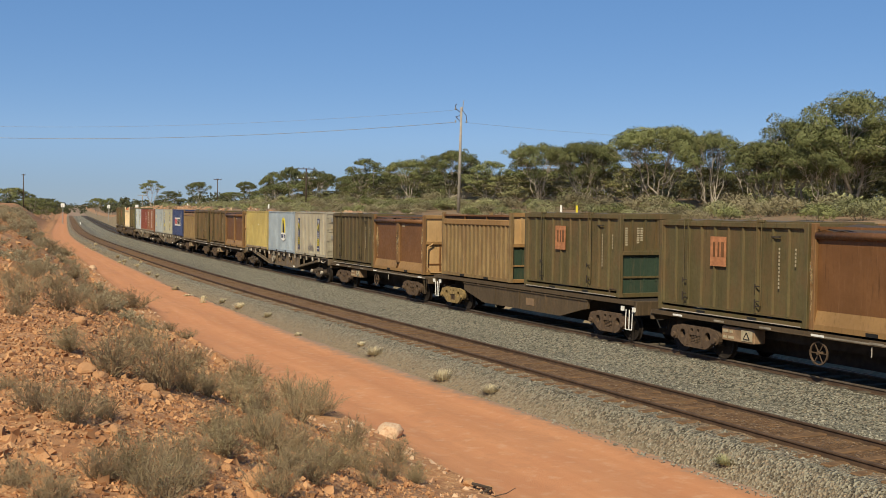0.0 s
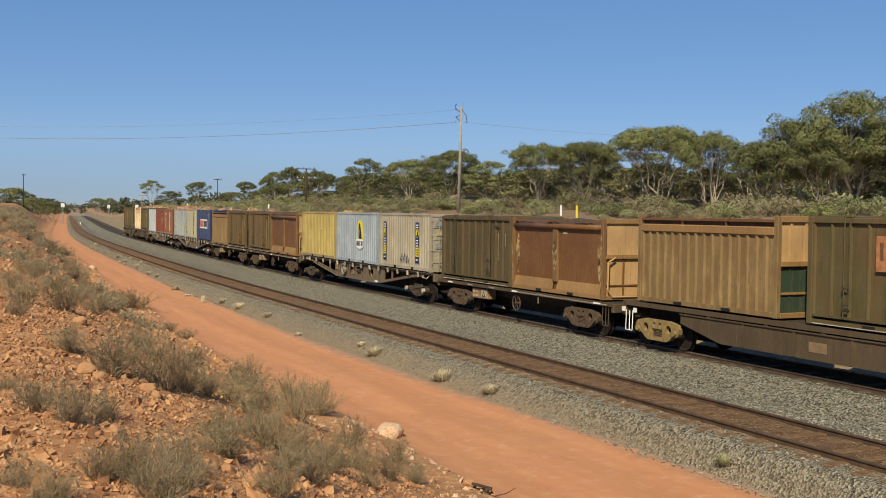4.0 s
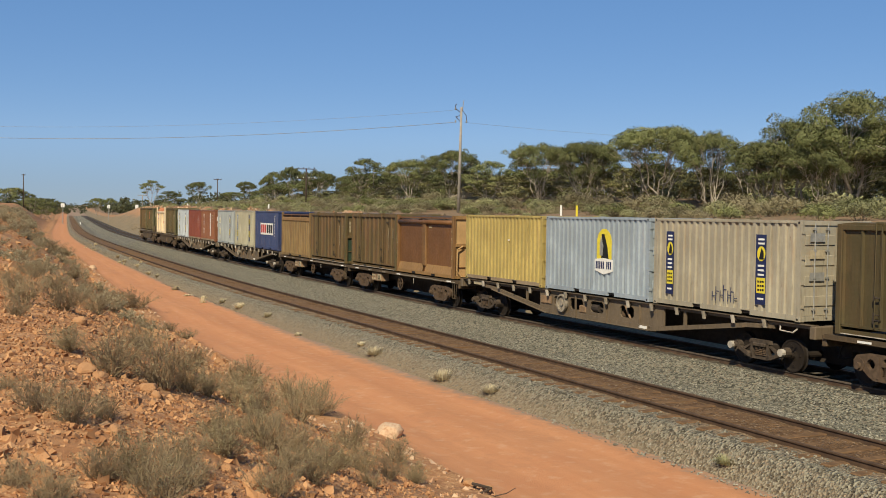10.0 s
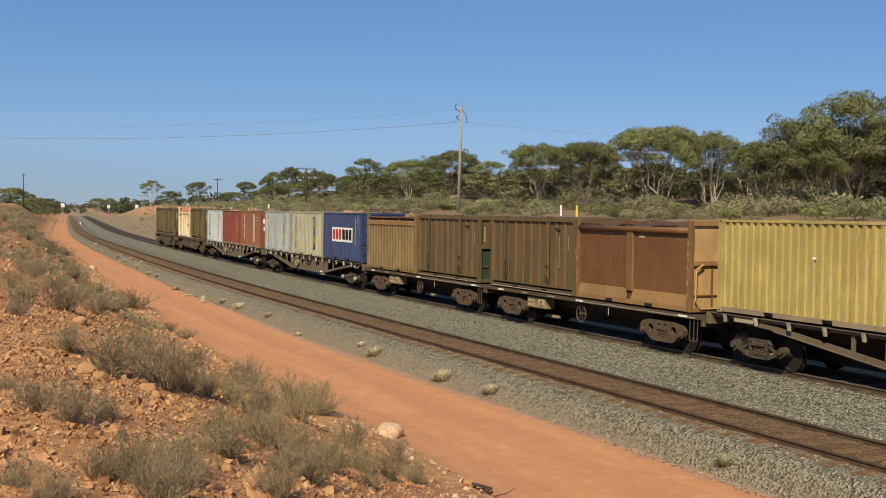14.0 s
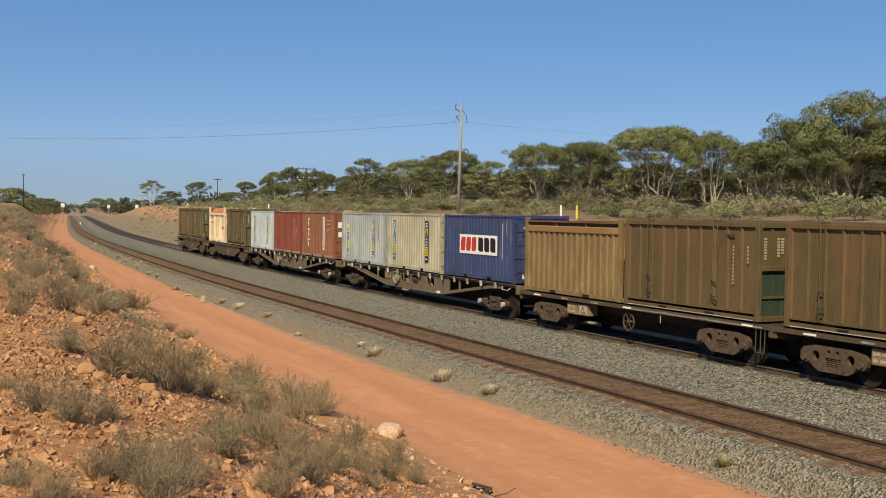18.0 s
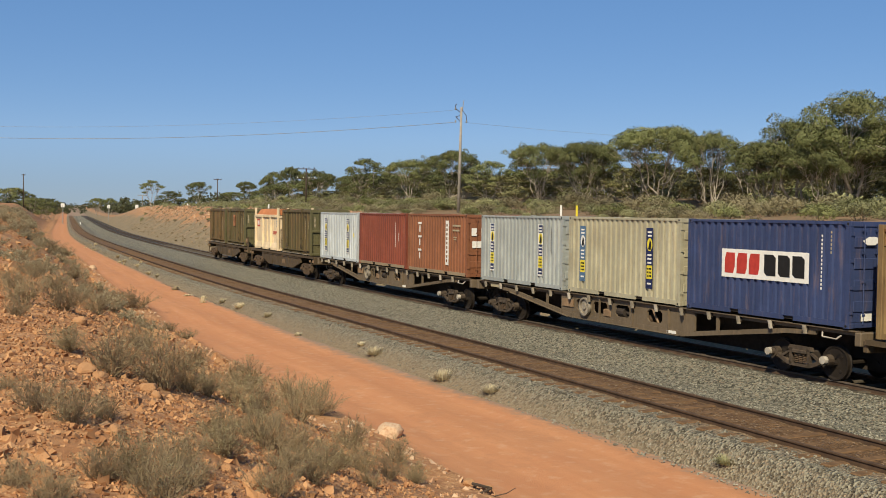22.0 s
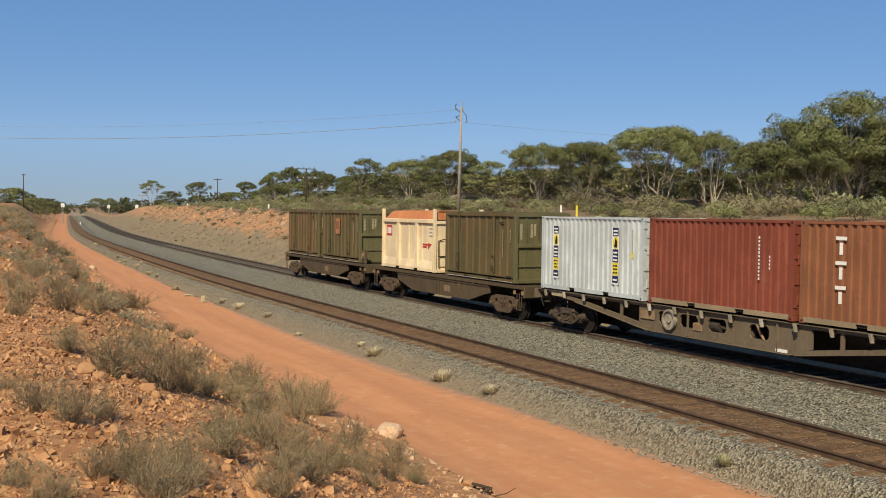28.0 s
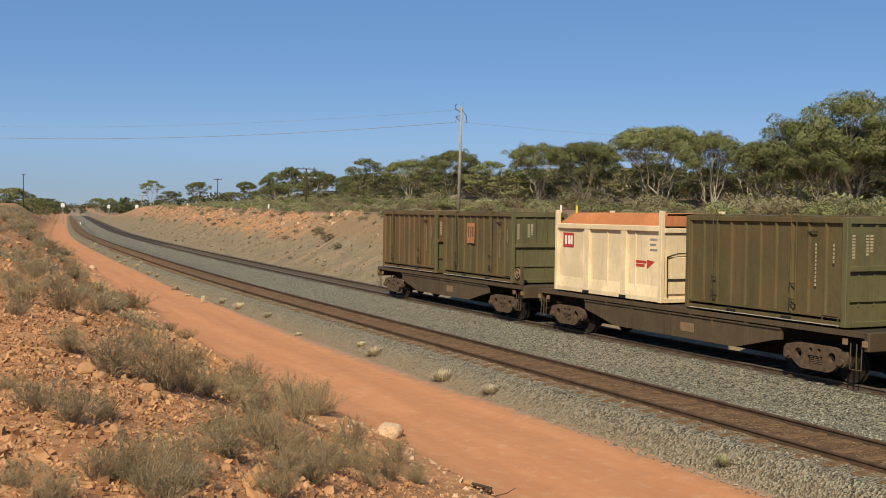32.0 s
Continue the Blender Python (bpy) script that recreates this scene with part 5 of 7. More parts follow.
def flat_wagon(half, label):
    w = empty("flat_wagon", pose(0, 0, 0), label, "container wagon", "wagons of the train")
    top = 1.20
    part("deck", Shape().box(-half, half, -1.12, 1.12, top - 0.10, top - 0.03), DARK_STEEL, w)
    for y in (-1, 1):
        part("side_channel", Shape().box(-half, half, y * 1.16 - 0.05, y * 1.16 + 0.05, top - 0.14, top - 0.02).box(-half, half, y * 1.2 - 0.05, y * 1.2 + 0.05, top - 0.14, top - 0.12), FRAME_BROWN, w)
    # paler strip with the channel's sunlit edge painted in
    part("lit_flange", Shape().box(0.4, half - 0.3, -1.25, -1.2, top - 0.118, top - 0.085), DUSTY_STEEL, w)
    # sill, plus a dark wall added to make the underside look shaded
    part("centre_sill", Shape().box(-half, half, -0.25, 0.25, 0.70, top - 0.1).box(-half, half, 0.2, 0.5, 0.22, top - 0.1), DARK_STEEL, w)
    part("side_sill", Shape().slab([(-half + 2.9, top - 0.2), (half - 2.9, top - 0.2), (half - 3.5, 0.72), (-half + 3.5, 0.72)], -0.55, -0.45), DARK_STEEL, w)
    for k in (-1, 1):
        part("headstock", Shape().box(k * half - 0.08, k * half + 0.08, -1.2, 1.2, top - 0.34, top - 0.04, 0.02), FRAME_BROWN, w)
        coupler(k * half, k, w)
        bogie(k * (half - 1.95), w, BOGIE_BROWN)
    part("equipment_box", Shape().box(-half + 3.15, -half + 4.45, -1.15, -0.75, 0.60, 1.0, 0.02), PALE_BOX, w)
    spoked_wheel(0.18, -1.12, 0.66, 0.30, w, BOGIE_BROWN)
    part("brake_lever", Shape().pipe([(0.18, -1.05, 0.9), (0.0, -1.0, 1.1)], 0.03, 5), DARK_STEEL, w)
    part("hang_bar", Shape().pipe([(1.9, -1.2, 1.02), (1.9, -1.2, 0.78)], 0.014, 5), BRIGHT, w)
    step_loop(half - 0.35, w, FRAME_BROWN)
    for k in range(7):
        x = -half + 1.1 + k * 1.83
        part("reflector_strip", Shape().box(x, x + 0.42, -1.262, -1.25, top - 0.112, top - 0.058), DUSTY_STEEL if k % 3 else WHITE, w)
    sign = part("box_plate", Shape().box(-half + 3.95, -half + 4.38, -1.166, -1.15, 0.66, 0.95), CREAM_MARK, w)
    part("warning_triangle", Shape().pipe([(-half + 4.05, -1.17, 0.71), (-half + 4.28, -1.17, 0.71), (-half + 4.165, -1.17, 0.90), (-half + 4.05, -1.17, 0.71)], 0.014, 4), BLACK, sign)
    for z, a, b in ((0.90, 3.22, 3.42), (0.90, 3.48, 3.60), (0.74, 3.22, 3.36), (0.74, 3.42, 3.66)):
        part("box_mark", Shape().box(-half + a, -half + b, -1.162, -1.15, z - 0.07, z), CREAM_MARK, w)
    return w


GIRDER_TOP = 1.36


def girder_wagon(half, bogies, label, casting, white_steps=False, stand=False):
    """Wagon on a deep plate girder between its bogies."""
    w = empty("girder_wagon", pose(0, 0, 0), label, "container wagon", "wagons of the train")
    top = GIRDER_TOP
    part("deck", Shape().box(-half, half, -1.15, 1.15, top - 0.09, top - 0.03), DARK_STEEL, w)
    for y in (-1, 1):
        part("side_channel", Shape().box(-half, half, y * 1.14 - 0.06, y * 1.14 + 0.06, top - 0.16, top - 0.02), FRAME_BROWN, w)
        part("girder_plate", Shape().slab([(-bogies + 1.15, top - 0.22), (-bogies + 1.15, 0.86), (-bogies + 2.9, 0.46), (bogies - 2.9, 0.46), (bogies - 1.5, 0.80), (bogies - 1.15, 0.86), (bogies - 1.15, top - 0.22)][::-1], y * 1.10 - 0.04, y * 1.10 + 0.04), FRAME_BROWN, w)
        part("girder_flange", Shape().box(-bogies + 1.15, bogies - 1.15, y * 1.06 - 0.12, y * 1.06 + 0.12, top - 0.24, top - 0.20), FRAME_BROWN, w)
        for x in (-1.9, 0.0, 1.9):
            part("girder_rib", Shape().box(x - 0.03, x + 0.03, min(y * 1.13, y * 1.17), max(y * 1.13, y * 1.17), 0.48, top - 0.24), FRAME_BROWN, w)
        for x in (-3.3, -1.0, 1.0, 3.3):
            part("deck_bracket", Shape().box(x - 0.08, x + 0.08, min(y * 1.0, y * 1.18), max(y * 1.0, y * 1.18), top - 0.20, top - 0.05), FRAME_BROWN, w)
    # the low box beyond the sill is added, standing for the dark underneath
    part("centre_sill", Shape().box(-half, half, -0.25, 0.25, 0.72, top - 0.1).box(-half, half, 0.2, 0.5, 0.22, top - 0.1), DARK_STEEL, w)
    part("data_plate", Shape().box(0.5, 1.1, -1.15, -1.142, 0.66, 0.92), PALE_BOX, w)
    for k in (-1, 1):
        part("headstock", Shape().box(k * half - 0.08, k * half + 0.08, -1.2, 1.2, 0.88, top - 0.02, 0.02), FRAME_BROWN, w)
        coupler(k * half, k, w)
        bogie(k * bogies, w, casting if k < 0 else BOGIE_BROWN)
        step_loop(k * (half - 0.3), w, WHITE if white_steps else FRAME_BROWN)
        part("lamp_bracket", Shape().box(k * (half - 0.62) - 0.06, k * (half - 0.62) + 0.06, -1.26, -1.2, 1.0, 1.14), WHITE if white_steps else PALE_BOX, w)
        part("lamp_bracket", Shape().box(k * (half - 0.02) - 0.06, k * (half - 0.02) + 0.06, -1.26, -1.2, 1.0, 1.14), WHITE if white_steps else PALE_BOX, w)
    if stand:
        part("brake_stand", Shape().box(half - 0.75, half - 0.45, -1.1, -0.95, top, top + 0.55, 0.03).box(half - 0.4, half - 0.3, -1.12, -1.0, top, top + 0.7), FRAME_BROWN, w)
        spoked_wheel(half - 0.55, -1.14, top + 0.42, 0.2, w, PALE_BOX)
    part("grab_rail", Shape().pipe([(half - 1.4, -1.2, top), (half - 1.4, -1.2, top + 0.28), (half - 0.9, -1.2, top + 0.28), (half - 0.9, -1.2, top)], 0.018, 5), FRAME_BROWN, w)
    return w


def place(ob, rear, length, z):
    MOVERS.append((ob, rear, length, z))


# ---- make up the train, from its tail forwards ----
ISO_Z, ORE_Z = 1.374, 1.225


def put_ore(ob, rear, z=ORE_Z):
    place(ob, rear, L20, z)


def on_girder(ob, rear):
    put_ore(ob, rear, GIRDER_TOP + 0.025)


def put_iso(ob, rear):
    place(ob, rear, L20, ISO_Z)


def make_train():
    tail = girder_wagon(7.15, 5.45, "dusty brown girder wagon at the tail carrying two olive containers", BOGIE_BROWN, stand=True)
    place(tail, 119.25, 14.3, 0)
    on_girder(olive_container("brown ribbed steel ore container at the tail of the train", OLIVE, OLIVE, END_GREEN, None), 118.65)
    on_girder(olive_container("olive ribbed ore container with a faded orange panel and green end", OLIVE_GREEN, END_GREEN, END_GREEN, -0.45), 111.84)
    second = girder_wagon(7.45, 5.75, "dusty brown girder wagon carrying a cream and an olive container", BOGIE_BROWN)
    place(second, 103.75, 14.9, 0)
    on_girder(cream_container("cream open-top container under an orange tarpaulin, red badge"), 102.75)
    on_girder(olive_container("olive ribbed ore container with white lettering bars on its end", OLIVE_GREEN, END_GREEN, END_GREEN, None), 95.55)

    c = skeletal_wagon(9.75, "rusty brown skeletal wagon under white and red containers")
    place(c, 88.0, 19.5, 0)
    for col, dress, rear, label in (("white", dress_white, 87.58, "white corrugated shipping container with blue and yellow stickers"),
                                    ("red", dress_red, 81.22, "brick-red corrugated shipping container with white number column"),
                                    ("rust", dress_rust, 74.94, "rust-red shipping container with white marks and upright board")):
        b = iso_container(col, label, col == "rust")
        dress(b)
        put_iso(b, rear)
    d = skeletal_wagon(9.75, "rusty brown skeletal wagon under grey, beige and blue containers")
    place(d, 67.95, 19.5, 0)
    for col, dress, rear, label in (("grey", dress_grey, 67.63, "pale grey corrugated shipping container with two tall stickers"),
                                    ("beige", dress_beige, 61.17, "beige corrugated shipping container with two tall stickers"),
                                    ("blue", dress_blue, 54.77, "navy blue shipping container with a red and black lettered board")):
        b = iso_container(col, label, col == "blue")
        dress(b)
        put_iso(b, rear)

    e = flat_wagon(6.55, "low dusty flat wagon carrying an ochre and an olive container")
    place(e, 48.2, 13.1, 0)
    put_ore(ochre_container("ochre close-ribbed open-top ore container with rusty top beam"), 47.90)
    put_ore(olive_container("brown-olive ribbed ore container with a dark green end", OLIVE, OLIVE_GREEN, DEEP_GREEN, None), 41.62)
    f = flat_wagon(6.55, "low dusty flat wagon carrying an olive and a brown container")
    place(f, 34.95, 13.1, 0)
    put_ore(olive_container("brown-olive ribbed ore container beside a smooth brown one", OLIVE, OLIVE_GREEN, DEEP_GREEN, None), 34.60)
    put_ore(brown_container("red-brown smooth-sided ore container with a pale ochre end"), 28.45)

    g = skeletal_wagon(9.75, "rusty brown skeletal wagon under yellow, blue-grey and beige containers")
    place(g, 21.6, 19.5, 0)
    for col, dress, rear, label in (("yellow", dress_yellow, 21.20, "mustard-yellow scuffed corrugated shipping container"),
                                    ("skyblue", dress_skyblue, 14.87, "blue-grey shipping container with a big yellow arch badge"),
                                    ("dustybeige", dress_dustybeige, 8.57, "dusty beige shipping container with stickers and a blue scrawl")):
        b = iso_container(col, label)
        dress(b)
        put_iso(b, rear)

    h = flat_wagon(6.55, "low dusty flat wagon with a spoked handbrake wheel")
    place(h, 1.7, 13.1, 0)
    put_ore(olive_container("dark olive ribbed ore container with rusty latch rods", OLIVE_DARK, OLIVE_GREEN, DEEP_GREEN, None), 1.35)
    put_ore(brown_container("red-brown ore container rubbed to pale ochre, yellowish end", True), -4.80)
    i = girder_wagon(7.35, 5.75, "dusty brown girder wagon with white footsteps", BOGIE_YELLOW, True)
    place(i, -12.05, 14.7, 0)
    on_girder(ochre_container("ochre close-ribbed ore container with a dark green end panel"), -12.75)
    on_girder(olive_container("olive ribbed ore container with faded orange panel, dark green door", OLIVE_GREEN, OLIVE_GREEN, DEEP_GREEN, -0.55), -19.85)
    j = flat_wagon(6.55, "low dusty flat wagon carrying an olive and a brown container")
    place(j, -27.6, 13.1, 0)
    put_ore(olive_container("olive ribbed ore container with a faded orange panel", OLIVE_GREEN, OLIVE_GREEN, DEEP_GREEN, -0.35), -27.92)
    put_ore(brown_container("red-brown smooth-sided ore container with a rolled tarpaulin"), -34.07)


make_train()


def motions():
    for ob, rear, length, z in MOVERS:
        walk(ob, [(t, ride(rear, length, t, z)) for t in ROWS])
    steps = [k * 0.15 for k in range(int(32 / 0.15) + 1)] + [32.0]
    for ob, x in ROLLERS:
        walk(ob, [(t, Matrix.Translation((x, 0, WHEEL_R)) @ Matrix.Rotation((run(t) + 70) / WHEEL_R, 4, "Y")) for t in steps])


# ================= vegetation =================
def foliage(name, dark, light, tip):
    n = Nodes(name)
    r = n.island()
    c = n.mix(r, dark, light)
    c = n.mix(n.ramp(n.noise(n.coords(), 0.8, 3), 0.45, 0.7, 0, 0.6), c, tip)
    c = n.mix(1.0, c, n.ramp(n.random(), 0.0, 1.0, 0.74, 1.30), "MULTIPLY")
    n.bsdf.inputs["Specular IOR Level"].default_value = 0.2
    return n.done(c, 0.65)


GUM_LEAF = foliage("gum_leaves", (0.106, 0.118, 0.043), (0.158, 0.166, 0.064), (0.176, 0.158, 0.060))
GUM_LEAF_LOW = foliage("shaded_young_gum_leaves", (0.098, 0.096, 0.038), (0.150, 0.138, 0.056), (0.168, 0.132, 0.054))
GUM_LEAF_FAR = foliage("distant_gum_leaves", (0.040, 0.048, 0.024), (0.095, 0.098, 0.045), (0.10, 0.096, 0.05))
SALT_LEAF = foliage("saltbush_leaves", (0.175, 0.172, 0.080), (0.240, 0.232, 0.112), (0.27, 0.25, 0.13))
GREEN_LEAF = foliage("green_bush_leaves", (0.142, 0.150, 0.054), (0.196, 0.200, 0.076), (0.22, 0.212, 0.088))
DULL_LEAF = foliage("dull_grey_brown_leaves", (0.165, 0.138, 0.076), (0.220, 0.188, 0.106), (0.22, 0.182, 0.106))
DRY_LEAF = foliage("dry_grey_leaves", (0.210, 0.172, 0.090), (0.300, 0.250, 0.138), (0.28, 0.225, 0.12))
PALE_DRY_LEAF = foliage("pale_dry_leaves", (0.25, 0.208, 0.125), (0.36, 0.305, 0.19), (0.33, 0.275, 0.17))
TWIG = plain("grey_brown_twigs", (0.262, 0.192, 0.110), 0.9, 0, 0.35, 9)
STRAW = foliage("pale_dry_grass", (0.44, 0.37, 0.23), (0.66, 0.57, 0.38), (0.58, 0.49, 0.31))
GREEN_GRASS = foliage("thin_green_grass", (0.18, 0.18, 0.09), (0.29, 0.28, 0.15), (0.3, 0.27, 0.16))
BARK = plain("pale_grey_gum_bark", (0.42, 0.36, 0.28), 0.8, 0, 0.45, 1.6)
POLE_WOOD = plain("grey_weathered_pole_wood", (0.31, 0.275, 0.23), 0.85, 0, 0.2, 3)
DARK_WOOD = plain("dark_old_pole_wood", (0.070, 0.050, 0.036), 0.85, 0, 0.2, 3)


def rock_material(name, a, b, c):
    n = Nodes(name)
    o = n.coords()
    f = n.noise(o, 5.0, 6, 0.7)
    col = n.mix(n.island(), a, b)
    col = n.mix(n.ramp(f, 0.4, 0.7, 0, 0.7), col, c)
    n.bump(f, 0.6, 0.02)
    return n.done(col, 0.95)


ORANGE_ROCK = rock_material("orange_ironstone", (0.22, 0.092, 0.038), (0.54, 0.305, 0.145), (0.39, 0.195, 0.088))
PALE_ROCK = rock_material("pale_quartz_rock", (0.54, 0.37, 0.23), (0.60, 0.44, 0.29), (0.40, 0.19, 0.09))
RUBBLE = rock_material("mixed_rubble", (0.36, 0.17, 0.08), (0.60, 0.44, 0.29), (0.42, 0.24, 0.13))
SCREE_STONE = rock_material("scree_stone", (0.13, 0.10, 0.06), (0.32, 0.24, 0.145), (0.21, 0.15, 0.09))
GREY_STONE = rock_material("loose_ballast_stone", (0.060, 0.056, 0.042), (0.375, 0.345, 0.262), (0.175, 0.158, 0.118))


def mesh_from(name, verts, faces, material, normals=None):
    """A mesh from arrays: verts (n, 3), faces (m, k)."""
    me = bpy.data.meshes.new(name)
    k = faces.shape[1]
    me.vertices.add(len(verts))
    me.vertices.foreach_set("co", np.asarray(verts, dtype=np.float32).ravel())
    me.loops.add(faces.size)
    me.loops.foreach_set("vertex_index", faces.astype(np.int32).ravel())
    me.polygons.add(len(faces))
    me.polygons.foreach_set("loop_start", np.arange(0, faces.size, k, dtype=np.int32))
    me.polygons.foreach_set("use_smooth", np.zeros(len(faces), dtype=bool))
    me.update(calc_edges=True)
    me.materials.append(material)
    if normals is not None:
        me.polygons.foreach_set("use_smooth", np.ones(len(faces), dtype=bool))
        me.normals_split_custom_set_from_vertices(normals.astype(np.float32))
    return me


def leaf_cards(rng, centres, size, aspect=0.45, droop=0.0):
    """Small pointed leaves (one triangle each) at the centres, turned at random."""
    n = len(centres)
    a = rng.normal(size=(n, 3))
    a[:, 2] -= droop
    a /= np.linalg.norm(a, axis=1)[:, None]
    b = rng.normal(size=(n, 3))
    b -= a * (a * b).sum(1)[:, None]
    b /= np.linalg.norm(b, axis=1)[:, None]
    s = (size * rng.uniform(0.6, 1.3, n))[:, None]
    v = np.stack([centres - a * s * 0.8 + b * s * aspect * 1.15, centres + a * s * 1.1, centres - a * s * 0.8 - b * s * aspect * 1.15], 1).reshape(-1, 3)
    return v, np.arange(3 * n).reshape(n, 3)


def clump_points(rng, c, r, n, flat=0.6):
    p = rng.normal(size=(n, 3))
    p /= np.linalg.norm(p, axis=1)[:, None]
    p *= (rng.uniform(0.25, 1.0, n) ** 0.45)[:, None]
    p[:, 2] *= flat
    p[:, 2] += 0.12
    return np.asarray(c) + p * r


def limb(sh, rng, p, q, r0, r1, bend=0.12, seg=4, n=6):
    """A crooked tapering limb from p to q."""
    p, q = np.asarray(p, float), np.asarray(q, float)
    length = np.linalg.norm(q - p)
    pts = [p]
    for i in range(1, seg):
        t = i / seg
        pts.append(p + (q - p) * t + rng.normal(size=3) * length * bend * 0.5 * math.sin(math.pi * t))
    pts.append(q)
    for i in range(seg):
        sh.tube(pts[i], pts[i + 1], r0 + (r1 - r0) * i / seg, r0 + (r1 - r0) * (i + 1) / seg, n, caps=False)
    return pts


def puff(rng, c, r, n, flat=0.72):
    """Places and outward directions of leaves over one rounded clump of foliage."""
    u = rng.normal(size=(n, 3))
    u[:, 2] += 0.35
    u /= np.linalg.norm(u, axis=1)[:, None]
    a, b = rng.uniform(0, 6.28, 2)
    lump = 1 + 0.16 * np.sin(3 * np.arctan2(u[:, 1], u[:, 0]) + a) + 0.12 * np.sin(5 * u[:, 2] + b)
    p = u * (lump * rng.uniform(0.35, 1.0, n) ** 0.28)[:, None] * r
    p[:, 2] = np.where(p[:, 2] < 0, p[:, 2] * 0.45, p[:, 2] * flat)
    return np.asarray(c) + p, u


def facing_leaves(rng, centres, out, size, aspect=0.55, loose=0.5):
    """Pointed leaves (one triangle each) that lie roughly along the surface of their clump."""
    n = len(centres)
    w = out + rng.normal(size=(n, 3)) * loose
    w /= np.linalg.norm(w, axis=1)[:, None]
    a = rng.normal(size=(n, 3))
    a -= w * (a * w).sum(1)[:, None]
    a /= np.linalg.norm(a, axis=1)[:, None]
    b = np.cross(w, a)
    s = (size * rng.uniform(0.6, 1.3, n))[:, None]
    v = np.stack([centres - a * s * 0.8 - b * s * aspect, centres + a * s * 1.1, centres - a * s * 0.8 + b * s * aspect], 1).reshape(-1, 3)
    soft = out + w * 0.3
    soft /= np.linalg.norm(soft, axis=1)[:, None]
    return v, np.arange(3 * n).reshape(n, 3), np.repeat(soft, 3, axis=0)


TREE_H = 7.0


def gum_tree(seed, kind, spread_r, puffs, leaf, dense, stems, label, material=None):
    """A gum 7 m tall: slender forked stems and rounded clumps of foliage; umbrella, dome or layered crown."""
    rng = np.random.default_rng(seed)
    tree = empty("gum_tree", pose(0, 0, 0), label, "tree", "gum trees beyond the railway")
    wood, h, R = Shape(), TREE_H, spread_r
    forks = []
    turn = rng.uniform(0, 6.28)
    for i in range(stems):
        t = turn + 2 * math.pi * (i + rng.uniform(-0.3, 0.3)) / stems
        lean = R * rng.uniform(0.22, 0.45)
        fork = np.array([math.cos(t) * lean, math.sin(t) * lean, h * (rng.uniform(0.40, 0.58) if kind != "dome" else rng.uniform(0.25, 0.4))])
        r0 = rng.uniform(0.045, 0.07) * (1.9 if kind == "layered" else 1.0)
        limb(wood, rng, (0.06 * lean * math.cos(t), 0.06 * lean * math.sin(t), -0.3), fork, r0, 0.6 * r0, 0.10, 5 if leaf < 0.1 else 3, 6 if leaf < 0.1 else 4)
        forks.append(fork)
    forks = np.array(forks)
    pos, out = [], []
    for i in range(puffs):
        q = math.sqrt((i + 0.5) / puffs)
        t = i * 2.39996 + rng.uniform(-0.3, 0.3)
        pr = R * (rng.uniform(0.15, 0.25) if kind != "dome" else rng.uniform(0.14, 0.22))
        if kind == "umbrella":
            if rng.uniform() < 0.10:
                continue
            z = h * (0.96 - 0.20 * q ** 2.6) - rng.uniform(0, 0.06) * h - pr * 0.5
            if i % 4 == 3:
                z, q = h * rng.uniform(0.45, 0.72), q * 0.9
        elif kind == "layered":
            z = h * (0.93 - 0.42 * q ** 2) - pr * 0.5
            if i % 2:
                z = h * rng.uniform(0.38, 0.90 - 0.30 * q)
            if rng.uniform() < 0.12:
                continue
        else:
            z = h * (0.95 * math.sqrt(1 - 0.80 * q * q)) - pr * 0.6
            if i % 3 == 2:
                z *= rng.uniform(0.35, 0.8)
        c = np.array([math.cos(t) * q * R * 0.86, math.sin(t) * q * R * 0.86, z])
        a = forks[int(np.argmin(((forks[:, :2] - c[:2] * 0.6) ** 2).sum(1)))]
        if a[2] > c[2] - 0.3:
            a = np.array([a[0] * 0.5, a[1] * 0.5, max(0.6, c[2] - 1.4)])
        pts = limb(wood, rng, a, c - np.array([0, 0, 0.1 * pr]), 0.032, 0.012, 0.16, 4, 5 if leaf < 0.1 else 3)
        for m in range(3 if leaf < 0.1 else 0):
            limb(wood, rng, pts[2 + m % 2], c + rng.normal(size=3) * np.array([0.6, 0.6, 0.2]) * pr, 0.018, 0.007, 0.2, 2, 4)
        for m in range(3):
            off = rng.normal(size=3) * np.array([0.55, 0.55, 0.22]) * pr if m else np.zeros(3)
            rr = pr * (1.0 if m == 0 else rng.uniform(0.5, 0.8))
            pp, uu = puff(rng, c + off, rr, int(dense * rr * rr / leaf ** 2), rng.uniform(0.55, 0.8))
            pos.append(pp)
            out.append(uu)
    part("trunk", wood, BARK, tree, soft=True)
    m = material or GUM_LEAF
    v, f, nv = facing_leaves(rng, np.concatenate(pos), np.concatenate(out), leaf)
    part("crown", mesh_from("crown", v, f, m, nv), m, tree)
    return tree


def sized(ob, x, y, z, k, turn, kz=None):
    sx, sy, sz = ob.scale
    return copy_thing(ob, pose(x, y, z, 0, 0, turn) @ Matrix.Diagonal((k / sx, k / sy, (kz or k) / sz, 1)))


def settle(ob, x, y, z, k, turn, kz=None):
    ob.matrix_basis = pose(x, y, z, 0, 0, turn) @ Matrix.Diagonal((k, k, kz or k, 1))
    return ob


